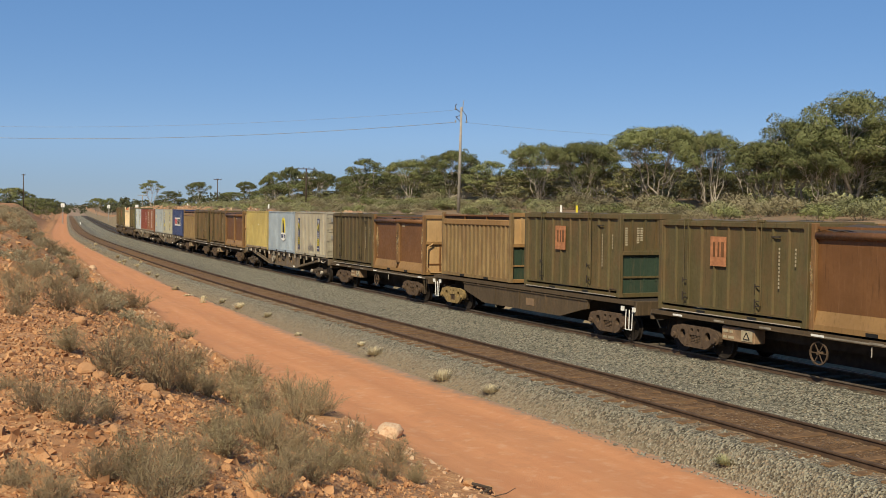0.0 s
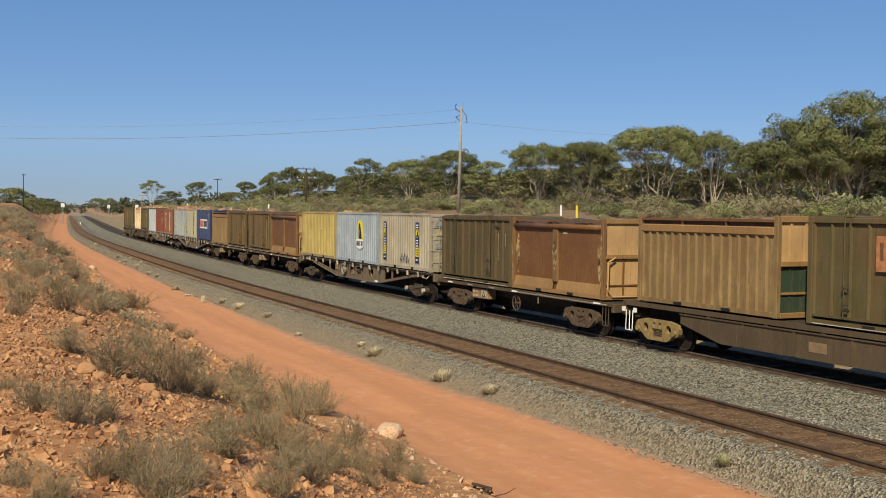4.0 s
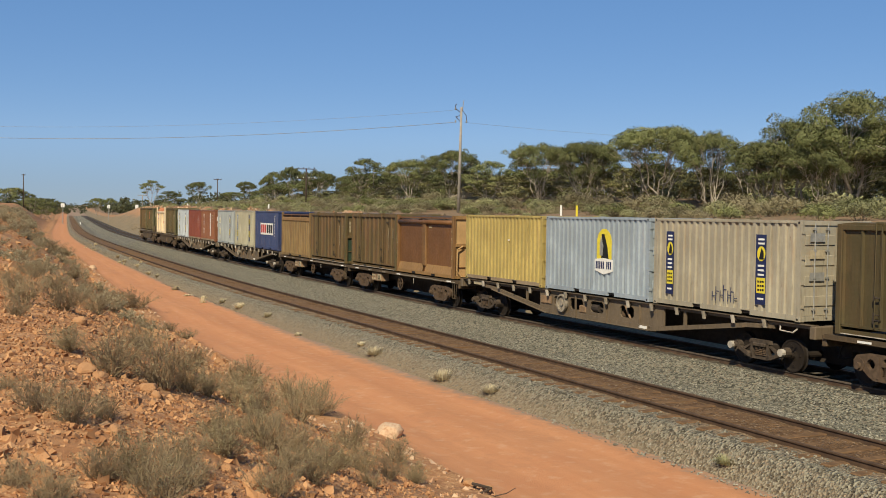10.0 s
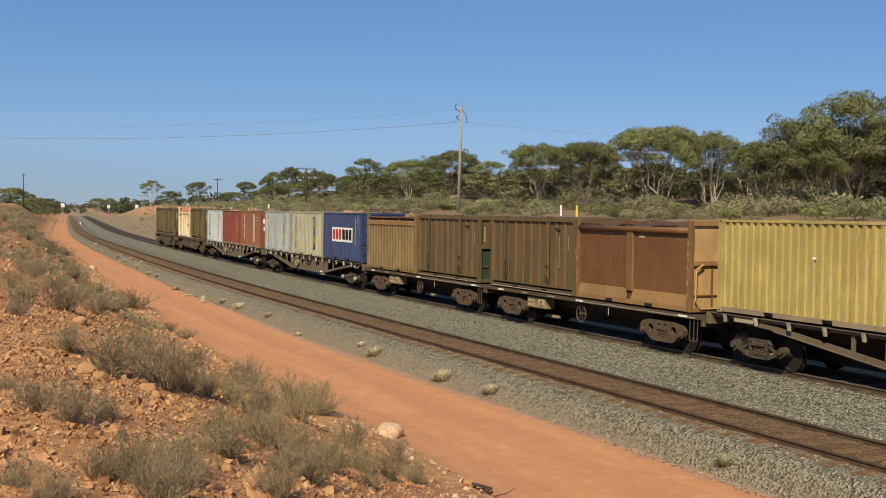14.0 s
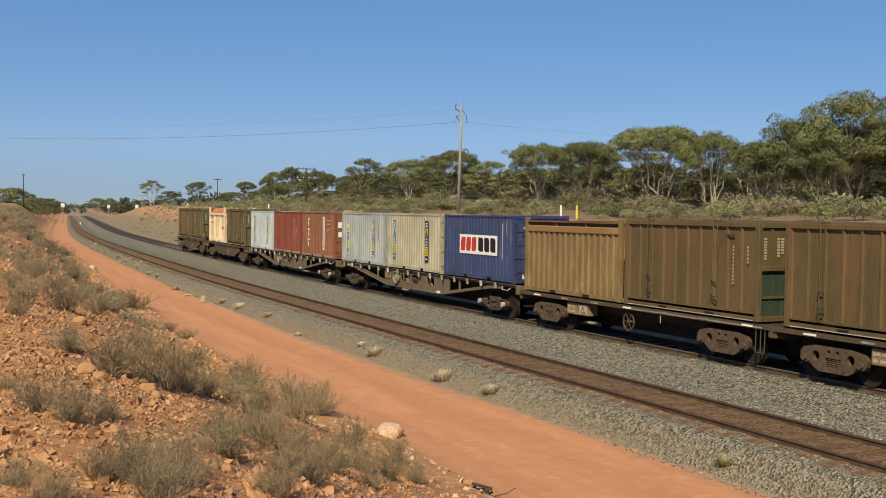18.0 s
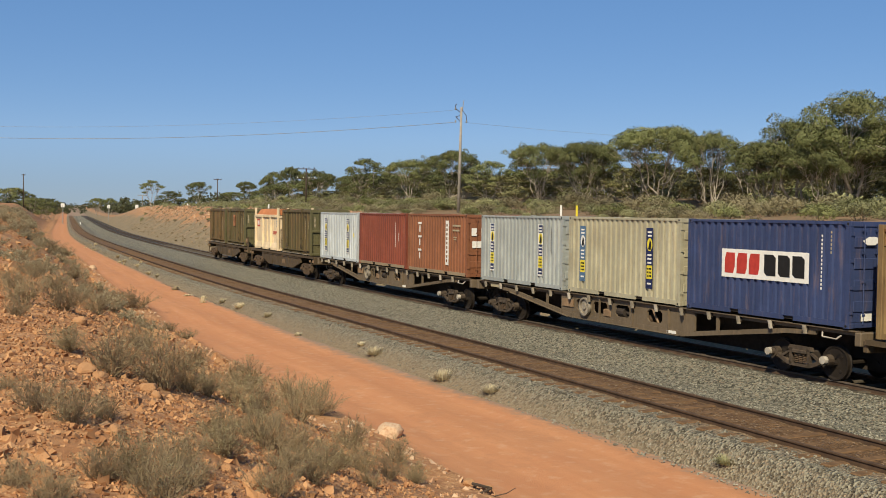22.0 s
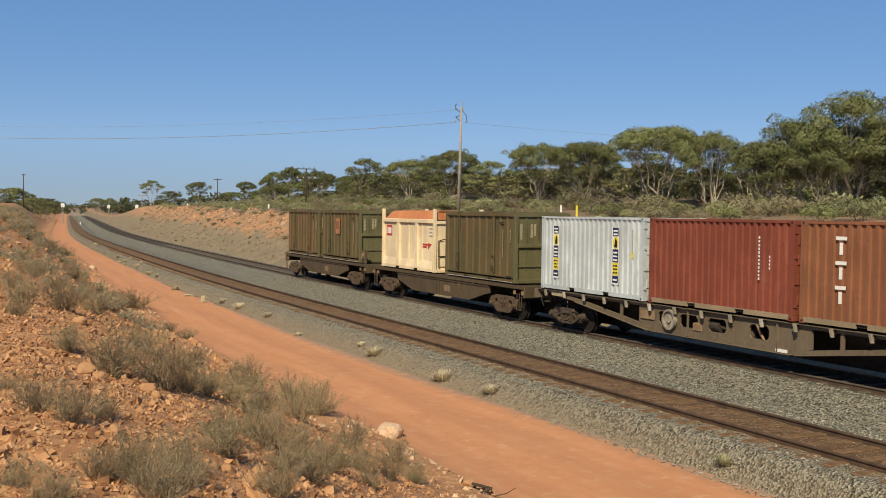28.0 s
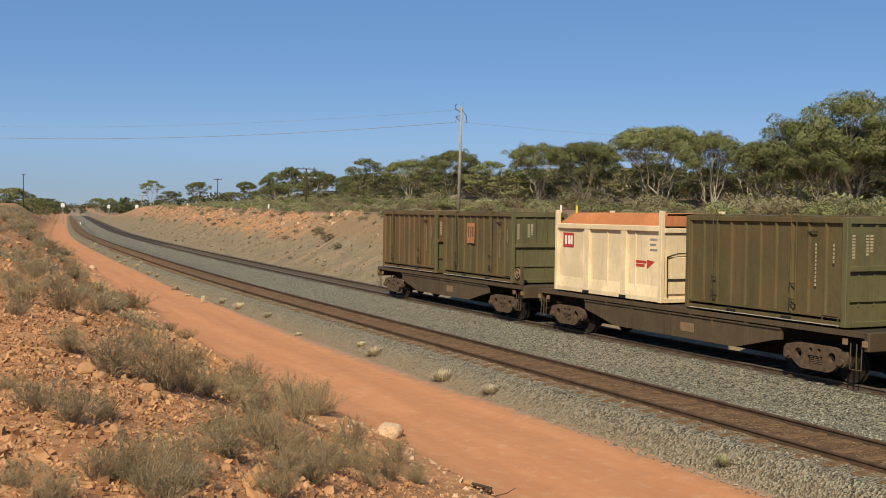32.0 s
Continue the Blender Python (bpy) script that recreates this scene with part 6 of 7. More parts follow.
class Kit:
    """Prototypes that are put down first and copied after that."""

    def __init__(self, protos, radius=1.0):
        self.protos, self.used, self.radius = protos, set(), radius

    def put(self, i, x, y, z, k, turn, kz=None):
        i %= len(self.protos)
        if i not in self.used:
            self.used.add(i)
            return settle(self.protos[i], x, y, z, k, turn, kz)
        return sized(self.protos[i], x, y, z, k, turn, kz)


def plant(kit, i, x, y, top, radius, turn):
    """Put down a tree with its top at the height given and the crown's radius in metres."""
    z = ground_at(x, y)
    kit.put(i, x, y, z, radius / kit.radius, turn, max(top - z, 1.5) / (TREE_H * 0.96))


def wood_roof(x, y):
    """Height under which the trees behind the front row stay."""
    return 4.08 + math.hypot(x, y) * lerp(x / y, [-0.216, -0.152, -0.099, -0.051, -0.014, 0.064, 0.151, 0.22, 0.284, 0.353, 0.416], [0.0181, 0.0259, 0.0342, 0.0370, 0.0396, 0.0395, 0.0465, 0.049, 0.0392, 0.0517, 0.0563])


def trees():
    rng = np.random.default_rng(11)
    umbrella = Kit([gum_tree(s, "umbrella", 4.2, p, 0.066, 2.6, st, "mallee gum with slim pale stems and a broad flat crown") for s, p, st in ((1, 46, 8), (2, 52, 7), (3, 42, 8))], 4.2)
    tall = Kit([gum_tree(s, "layered", 4.0, p, 0.064, 2.6, st, "tall spreading eucalyptus with pale forked limbs and layered crown") for s, p, st in ((21, 54, 4), (22, 50, 5))], 4.0)
    dome = Kit([gum_tree(s, "dome", 3.6, p, 0.13, 2.8, 5, "dense round-crowned eucalyptus with dark olive foliage") for s, p in ((11, 40), (12, 46))], 3.6)
    slim = Kit([gum_tree(6, "umbrella", 2.4, 24, 0.085, 3.0, 3, "slim forked eucalyptus with a small umbrella crown")], 2.4)
    far = Kit([gum_tree(s, "umbrella", 3.8, 42, 0.17, 2.6, 6, "gum tree with pale stems and a domed olive crown") for s in (13, 14, 15)], 3.8)
    low = Kit([gum_tree(s, "dome", 3.6, 32, 0.17, 2.4, 7, "low young eucalyptus with foliage down to the ground", GUM_LEAF_LOW) for s in (16, 17, 18)], 3.6)
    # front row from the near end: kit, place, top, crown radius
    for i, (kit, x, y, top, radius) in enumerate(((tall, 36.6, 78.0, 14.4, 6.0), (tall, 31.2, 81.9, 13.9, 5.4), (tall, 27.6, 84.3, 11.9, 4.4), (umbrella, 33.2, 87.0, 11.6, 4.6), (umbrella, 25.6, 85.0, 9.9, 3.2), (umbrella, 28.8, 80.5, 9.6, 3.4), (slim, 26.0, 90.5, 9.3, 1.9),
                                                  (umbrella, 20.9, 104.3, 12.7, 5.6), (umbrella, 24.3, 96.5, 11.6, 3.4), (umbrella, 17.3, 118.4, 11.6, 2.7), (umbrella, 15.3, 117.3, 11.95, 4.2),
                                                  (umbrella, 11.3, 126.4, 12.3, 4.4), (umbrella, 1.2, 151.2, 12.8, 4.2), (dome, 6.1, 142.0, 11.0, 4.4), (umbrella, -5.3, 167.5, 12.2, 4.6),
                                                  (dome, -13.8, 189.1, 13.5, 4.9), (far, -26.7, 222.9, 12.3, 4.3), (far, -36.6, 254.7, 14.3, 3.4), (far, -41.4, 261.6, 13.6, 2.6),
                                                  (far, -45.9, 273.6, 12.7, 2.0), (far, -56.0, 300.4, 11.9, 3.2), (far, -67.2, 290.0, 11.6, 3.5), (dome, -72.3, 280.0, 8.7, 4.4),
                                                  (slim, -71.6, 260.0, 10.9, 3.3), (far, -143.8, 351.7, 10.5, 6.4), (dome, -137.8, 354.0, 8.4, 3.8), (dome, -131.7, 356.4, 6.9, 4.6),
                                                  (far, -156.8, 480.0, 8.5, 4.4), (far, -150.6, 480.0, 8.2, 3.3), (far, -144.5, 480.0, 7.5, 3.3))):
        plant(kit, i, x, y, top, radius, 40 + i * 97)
    # deeper rows
    for i in range(60):
        s, d = 52 + 280 * (i + rng.uniform(0, 1)) / 60, rng.uniform(-78, -47)
        x, y = on_track(s, d)
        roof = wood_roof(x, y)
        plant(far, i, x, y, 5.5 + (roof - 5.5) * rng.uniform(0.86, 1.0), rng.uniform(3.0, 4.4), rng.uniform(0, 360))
    for i in range(110):
        s, d = 44 + 210 * (i + rng.uniform(0, 1)) / 110, rng.uniform(-58, -43.5)
        x, y = on_track(s, d)
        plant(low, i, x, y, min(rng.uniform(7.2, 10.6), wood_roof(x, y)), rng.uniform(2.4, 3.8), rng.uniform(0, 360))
    # thinner stand farther along, and past the near bank
    for s, d, top in ((290, -34, 8.6), (277, -44, 9.4), (241, -36, 9.6), (252, -44, 10.2), (330, -48, 9.8), (380, -44, 9.0), (300, -46, 9.8), (440, -42, 9.4), (300, 27, 7.6), (320, 17, 6.6), (345, 22, 7.2), (360, 14, 6.8), (385, 16, 7.2), (410, 20, 7.4)):
        x, y = on_track(s, d)
        plant(dome if d > 0 else far, int(s), x, y, top, rng.uniform(3.2, 4.6), rng.uniform(0, 360))


def leafy_bush(seed, material, label, leaf=0.04, clumps=9, dense=3.2):
    """A rounded dense bush of unit height: twiggy stems and a heap of rounded clumps."""
    rng = np.random.default_rng(seed)
    b = empty("bush", pose(0, 0, 0), label, "bush", "bushes on the far bank")
    stems = Shape()
    pos, out = [], []
    for i in range(clumps):
        t, q = i * 2.39996, math.sqrt((i + 0.4) / clumps)
        r = rng.uniform(0.26, 0.42)
        c = np.array([math.cos(t) * q * 0.66, math.sin(t) * q * 0.66, 0.10 + (0.58 * math.sqrt(1 - 0.85 * q * q)) * rng.uniform(0.75, 1.1)])
        limb(stems, rng, (0.1 * math.cos(t), 0.1 * math.sin(t), -0.1), c, 0.02, 0.007, 0.2, 3, 4)
        p, u = puff(rng, c, r, int(dense * r * r / leaf ** 2), 0.9)
        p[:, 2] = np.maximum(p[:, 2], 0.01)
        pos.append(p)
        out.append(u)
    part("stem", stems, TWIG, b)
    v, f, nv = facing_leaves(rng, np.concatenate(pos), np.concatenate(out), leaf, 0.5, 0.4)
    part("foliage", mesh_from("foliage", v, f, material, nv), material, b)
    return b


def bushes():
    rng = np.random.default_rng(5)
    kit = Kit([leafy_bush(31, SALT_LEAF, "rounded grey-green saltbush on the bank top"), leafy_bush(32, DULL_LEAF, "rounded grey-brown bush on the bank top"),
               leafy_bush(33, GREEN_LEAF, "dense green bush on the bank top"), leafy_bush(34, DULL_LEAF, "dull grey-brown bush on the bank top"), leafy_bush(35, SALT_LEAF, "pale grey-green saltbush on the bank top")])
    for i in range(175):
        s = 44 + 150 * rng.uniform(0, 1) ** 1.15
        d = -13.2 - 23 * rng.uniform(0, 1)
        x, y = on_track(s, d)
        k = rng.uniform(0.55, 1.0) * lerp(-d, [13, 20, 36], [0.7, 1.35, 1.9])
        kit.put(int(rng.integers(0, 40)), x, y, ground_at(x, y) - 0.05, k * 1.15, rng.uniform(0, 360), k)
    # the largest ones stand before the trees
    for i, (s, d, k) in enumerate(((100, -30, 1.35), (116, -30, 1.3), (91, -32, 1.7), (76, -30, 1.5), (80, -28, 1.5), (70, -34, 1.6), (128, -30, 1.3), (107, -31, 1.3))):
        x, y = on_track(s, d)
        kit.put((3, 0, 3, 3, 1, 1, 2, 2)[i], x, y, ground_at(x, y) - 0.05, k * 1.25, i * 70, k)
    # undergrowth at the feet of the trees
    under = Kit([leafy_bush(41, GUM_LEAF, "tall dull undergrowth bush among the gum trees", 0.09), leafy_bush(42, SALT_LEAF, "tall olive undergrowth bush among the gum trees", 0.09)])
    for i in range(90):
        s, d = rng.uniform(46, 300), rng.uniform(-60, -38)
        x, y = on_track(s, d)
        k = rng.uniform(1.2, 2.4)
        under.put(i, x, y, ground_at(x, y) - 0.1, k, rng.uniform(0, 360), k * 1.0)
    # a few bushes on the cut face and along its brink
    face = Kit([leafy_bush(51, SALT_LEAF, "small grey-green bush rooted in the cut face", 0.09), leafy_bush(52, DULL_LEAF, "small dry bush rooted in the cut face", 0.09)])
    for i in range(90):
        s = rng.uniform(60, 260)
        d = (rng.uniform(-12.6, -10.8) if i % 3 else rng.uniform(-12.0, -7.0)) if i > 1 else (-9.0, -8.0)[i]
        s = s if i > 1 else (97, 91)[i]
        x, y = on_track(s, d)
        k = rng.uniform(0.25, 0.6) if i > 1 else 0.8
        face.put(i, x, y, ground_at(x, y) - 0.05, k, rng.uniform(0, 360))


def dry_shrub(seed, leafy=0.5, label="dry grey twiggy shrub on the stony bank", branches=44, thick=0.85):
    """A leafless-looking desert shrub of unit radius: fine forked twigs and small grey leaves."""
    rng = np.random.default_rng(seed)
    b = empty("dry_shrub", pose(0, 0, 0), label, "shrub", "dry shrubs on the near bank")
    main, fine, tips = Shape(), Shape(), []
    for i in range(branches):
        t = rng.uniform(0, 2 * math.pi)
        out = rng.uniform(0.15, 0.8)
        p = np.array([math.cos(t) * 0.07, math.sin(t) * 0.07, -0.05])
        q = np.array([math.cos(t) * out, math.sin(t) * out, rng.uniform(0.45, 0.95) * (1.15 - 0.55 * out)])
        pts = limb(main, rng, p, q, 0.014 * thick, 0.006 * thick, 0.18, 3, 3)
        for j in range(7 if branches > 30 else 5):
            a = pts[int(rng.integers(1, 4))]
            w = q - p + rng.normal(size=3) * 0.30 + np.array([0, 0, 0.15])
            w /= np.linalg.norm(w)
            e = a + w * rng.uniform(0.15, 0.42)
            e[2] = max(e[2], 0.04)
            limb(fine, rng, a, e, 0.007 * thick, 0.004 * thick, 0.2, 2, 3)
            for m in range(2):
                w2 = w + rng.normal(size=3) * 0.6
                e2 = (a + e) / 2 + w2 / np.linalg.norm(w2) * rng.uniform(0.1, 0.24)
                fine.tube((a + e) / 2, e2, 0.0045 * thick, 0.002 * thick, 3, caps=False)
                tips.append(e2)
            tips.append(e)
    part("stem", main, TWIG, b)
    part("brushwood", fine, TWIG, b)["kind"] = "stuff"
    tips = np.array(tips)
    k = int(len(tips) * leafy * 4)
    pick = tips[rng.integers(0, len(tips), k)] + rng.normal(size=(k, 3)) * 0.04
    v, f = leaf_cards(rng, pick, 0.021 * thick, 0.5)
    m = DRY_LEAF if branches > 30 else PALE_DRY_LEAF
    part("foliage", mesh_from("foliage", v, f, m), m, b)
    return b


# x, y, radius
NEAR_SHRUBS = [(-14.1, 48.5, 1.08), (-3.8, 12.1, 0.4), (-3.3, 12.5, 0.49), (-3.1, 12.9, 0.3), (-7.1, 17.9, 0.46), (-6.6, 18.4, 0.47), (-6.9, 21.1, 0.42), (-4.5, 12.7, 0.26), (-3.3, 8.6, 0.25),
               (-2.9, 8.3, 0.26), (-2.8, 8.8, 0.2), (-2.0, 6.9, 0.28), (-1.9, 7.6, 0.26), (-1.7, 6.4, 0.27), (-2.2, 6.8, 0.2), (-2.4, 13.8, 0.42), (-2.5, 18.8, 0.54), (-2.9, 14.5, 0.32),
               (-1.7, 10.4, 0.32), (-1.8, 8.7, 0.27), (-1.5, 17.7, 0.41), (-1.2, 9.8, 0.33), (-0.8, 18.6, 0.39), (-0.4, 17.0, 0.3), (-0.8, 12.1, 0.2), (-1.4, 9.4, 0.22)]
MORE_SHRUBS = [(-4.1, 16.9, 0.28), (-3.0, 13.5, 0.25), (-2.6, 6.4, 0.17), (-2.2, 5.9, 0.19), (-20.1, 53.7, 0.98), (-33.1, 92.2, 1.05), (-15.0, 37.7, 0.65), (-10.1, 26.2, 0.45), (-16.3, 46.6, 0.74),
               (-14.2, 41.9, 0.52), (-8.2, 20.1, 0.35), (-8.7, 23.6, 0.38), (-22.5, 55.9, 0.8), (-25.0, 60.6, 0.7), (-24.1, 62.6, 0.64), (-6.3, 15.6, 0.22), (-10.2, 39.5, 0.44), (-5.2, 22.5, 0.3),
               (-4.0, 9.7, 0.14), (-1.2, 12.4, 0.2)]
ROAD_SHRUBS = [(-2.8, 23.6, 0.62), (-3.9, 20.9, 0.48), (-3.5, 24.9, 0.57), (-1.9, 10.6, 0.31), (-1.6, 11.9, 0.32), (-1.2, 11.4, 0.33), (-1.2, 7.7, 0.25), (-1.0, 13.7, 0.29), (-1.7, 7.2, 0.2), (-2.0, 9.5, 0.24), (-4.7, 16.6, 0.37), (-9.0, 37.4, 0.45), (-0.7, 14.2, 0.27)]


def shrubs():
    rng = np.random.default_rng(8)
    kit = Kit([dry_shrub(61, 0.22), dry_shrub(62, 0.45), dry_shrub(63, 0.15), dry_shrub(64, 0.9, "grey-leaved low shrub on the stony bank")])
    for i, (x, y, r) in enumerate(NEAR_SHRUBS + MORE_SHRUBS + ROAD_SHRUBS):
        r *= 1.15
        kit.put(i, x, y, ground_at(x, y) - 0.02, r, rng.uniform(0, 360), r * rng.uniform(0.9, 1.15) * lerp(y, [26, 36], [1.0, 0.6]))
    low = Kit([dry_shrub(65, 1.2, "low grey shrub on the stony bank", 11, 1.9), dry_shrub(66, 0.8, "low dry grey shrub on the stony bank", 11, 1.9), dry_shrub(67, 1.6, "low pale grey-leaved shrub on the stony bank", 11, 1.9)])
    for i in range(250):
        s = 36 + 85 * rng.uniform(0, 1) ** 1.15
        d = bank_foot(s) + lerp(s, [36, 70, 100], [2.2, 1.4, 0.8]) + 10 * rng.uniform(0, 1)
        x, y = on_track(s, d)
        k = rng.uniform(0.4, 0.95) * lerp(s, [26, 70, 160], [0.75, 0.85, 1.1])
        low.put(int(rng.integers(0, 40)), x, y, ground_at(x, y) - 0.03, k, rng.uniform(0, 360), k * rng.uniform(0.5, 0.8))


def grass_tuft(seed, material, label, spread_r=0.36, tall=0.24):
    rng = np.random.default_rng(seed)
    n = 420
    t, rr = rng.uniform(0, 2 * math.pi, n), spread_r * np.sqrt(rng.uniform(0, 1, n)) * 0.5
    base = np.stack([np.cos(t) * rr, np.sin(t) * rr, np.zeros(n) - 0.03], 1)
    lean = rng.uniform(0.0, 1.45, n)
    far_ = rng.uniform(0.5, 1.0, n)
    top = base + np.stack([np.cos(t) * np.sin(lean) * spread_r * far_, np.sin(t) * np.sin(lean) * spread_r * far_, tall * np.cos(lean) * far_ + 0.03], 1)
    side = np.stack([-np.sin(t), np.cos(t), np.zeros(n)], 1) * 0.008
    v = np.stack([base - side, base + side, top + side * 0.3, top - side * 0.3], 1).reshape(-1, 3)
    ob = part("grass_tuft", mesh_from("grass_tuft", v, np.arange(4 * n).reshape(n, 4), material), material)
    return tagged(ob, label, "grass tuft", "grass tufts beside the road")


TUFTS = [(-11.1, 53.5, 0.9), (-9.64, 50.4, 1.1), (-7.57, 46.0, 0.8), (-2.16, 34.5, 1.1), (0.06, 29.8, 1.2), (1.29, 27.5, 0.85), (-29.5, 96.2, 1.1), (-27.2, 90.6, 1.0), (-23.9, 83.0, 0.9), (-21.1, 76.1, 1.0), (-19.6, 72.7, 0.8),
         (-2.73, 36.0, 0.6)]


def tufts():
    rng = np.random.default_rng(4)
    kit = Kit([grass_tuft(71, STRAW, "pale dry grass tuft at the ballast's edge"), grass_tuft(72, STRAW, "pale dry grass tuft at the ballast's edge")])
    for i, (x, y, k) in enumerate(TUFTS):
        s, d = to_track(x, y)
        kit.put(i, x, y, max(land(s, d), ballast_height(s, d)), k, rng.uniform(0, 360))
    for i in range(16):
        s = 32 + 110 * rng.uniform(0, 1) ** 1.3
        d = ballast_edge(s) + rng.uniform(-0.5, 0.6)
        x, y = on_track(s, d)
        kit.put(i, x, y, max(land(s, d), ballast_height(s, d) if d < ballast_edge(s) else -9), rng.uniform(0.35, 0.85), rng.uniform(0, 360), rng.uniform(0.4, 1.3))
    s, d = to_track(5.35, 19.7)
    settle(grass_tuft(73, GREEN_GRASS, "thin green grass tuft at the ballast's edge"), 5.35, 19.7, ballast_height(s, d), 0.7, 0)


# ---- stones ----
def stone_cloud(rng, pos, size, flat=0.7):
    """Angular stones (bent octahedra) at the places."""
    n = len(pos)
    base = np.array([(1, 0, 0), (0, 1, 0), (-1, 0, 0), (0, -1, 0), (0, 0, 1), (0, 0, -1)], float)
    ang = rng.uniform(0, 2 * math.pi, n)
    c, s_ = np.cos(ang), np.sin(ang)
    v = base[None] * rng.uniform(0.55, 1.25, (n, 6, 1)) + rng.normal(size=(n, 6, 3)) * 0.30
    v[:, :, 2] *= flat
    x = v[:, :, 0] * c[:, None] - v[:, :, 1] * s_[:, None]
    y = v[:, :, 0] * s_[:, None] + v[:, :, 1] * c[:, None]
    v = np.stack([x, y, v[:, :, 2]], 2) * size[:, None, None] + pos[:, None, :]
    tri = np.array([(0, 1, 4), (1, 2, 4), (2, 3, 4), (3, 0, 4), (1, 0, 5), (2, 1, 5), (3, 2, 5), (0, 3, 5)])
    f = (tri[None] + 6 * np.arange(n)[:, None, None]).reshape(-1, 3)
    return v.reshape(-1, 3), f


def block_cloud(rng, pos, size, flat=0.75):
    """Broken blocks (uneven, tilted hexahedra) at the places."""
    n = len(pos)
    base = np.array([(x, y, z) for z in (-1, 1) for y in (-1, 1) for x in (-1, 1)], float) * 0.66
    v = base[None] * rng.uniform(0.55, 1.2, (n, 8, 1)) + rng.normal(size=(n, 8, 3)) * 0.25
    v *= rng.uniform(0.65, 1.25, (n, 1, 3)) * np.array([1, 1, flat])
    q = rng.normal(size=(n, 3, 3))
    q[:, :, 2] *= 0.4
    q, _ = np.linalg.qr(q + 0.8 * np.eye(3)[None])
    v = np.einsum("nij,nkj->nki", q, v) * size[:, None, None] + pos[:, None, :]
    quad = np.array([(0, 2, 3, 1), (4, 5, 7, 6), (0, 1, 5, 4), (2, 6, 7, 3), (0, 4, 6, 2), (1, 3, 7, 5)])
    tri = np.concatenate([quad[:, [0, 1, 2]], quad[:, [0, 2, 3]]])
    return v.reshape(-1, 3), (tri[None] + 8 * np.arange(n)[:, None, None]).reshape(-1, 3)


def scatter_stones(name, label, n, s_rng, d_of, size_of, material, height, seed, bias=1.0, blocks=True):
    rng = np.random.default_rng(seed)
    pos, size = [], []
    for i in range(n):
        s = s_rng[0] + (s_rng[1] - s_rng[0]) * rng.uniform(0, 1) ** bias
        d = d_of(s, rng)
        k = size_of(rng)
        x, y = on_track(s, d)
        pos.append((x, y, height(s, d) + 0.15 * k))
        size.append(k)
    v, f = (block_cloud if blocks else stone_cloud)(rng, np.array(pos), np.array(size))
    ob = part(name, mesh_from(name, v, f, material), material)
    return tagged(ob, label, "stones", kind="stuff")


ROCK_PLACES = [(-1.09, 22.5, 0.33), (-3.19, 11.5, 0.12), (-3.9, 11.5, 0.13), (-3.7, 11.4, 0.09), (-5.63, 16.4, 0.13), (-2.54, 8.25, 0.08), (-2.48, 6.5, 0.11), (-1.64, 8.15, 0.07), (-1.42, 7.9, 0.11), (-1.49, 8.7, 0.10),
               (-1.25, 8.2, 0.09), (-2.38, 12.15, 0.07), (-2.97, 7.6, 0.04), (-2.79, 7.5, 0.03), (-26.7, 80.7, 0.35), (-3.64, 19.4, 0.09), (0.5, 17.9, 0.13), (0.8, 17.7, 0.12), (-3.05, 11.3, 0.07), (-1.75, 7.7, 0.06)]


def boulder(seed, material, round_=False):
    rng = np.random.default_rng(seed)
    bm = bmesh.new()
    bmesh.ops.create_icosphere(bm, subdivisions=3, radius=1.0)
    cuts = [(Vector(rng.normal(size=3)).normalized(), rng.uniform(0.5, 0.85) + 0.14 * round_) for _ in range(9)]
    for v in bm.verts:
        for nrm, dist in cuts:
            k = v.co.dot(nrm) - dist
            if k > 0:
                v.co -= nrm * k * 0.9
        v.co *= 1 + 0.10 * noise.noise(v.co * 2.2 + Vector((seed, 0, 0))) + 0.04 * noise.noise(v.co * 6)
        v.co.z *= 0.8
    me = bpy.data.meshes.new("rock")
    bm.to_mesh(me)
    bm.free()
    me.materials.append(material)
    return me


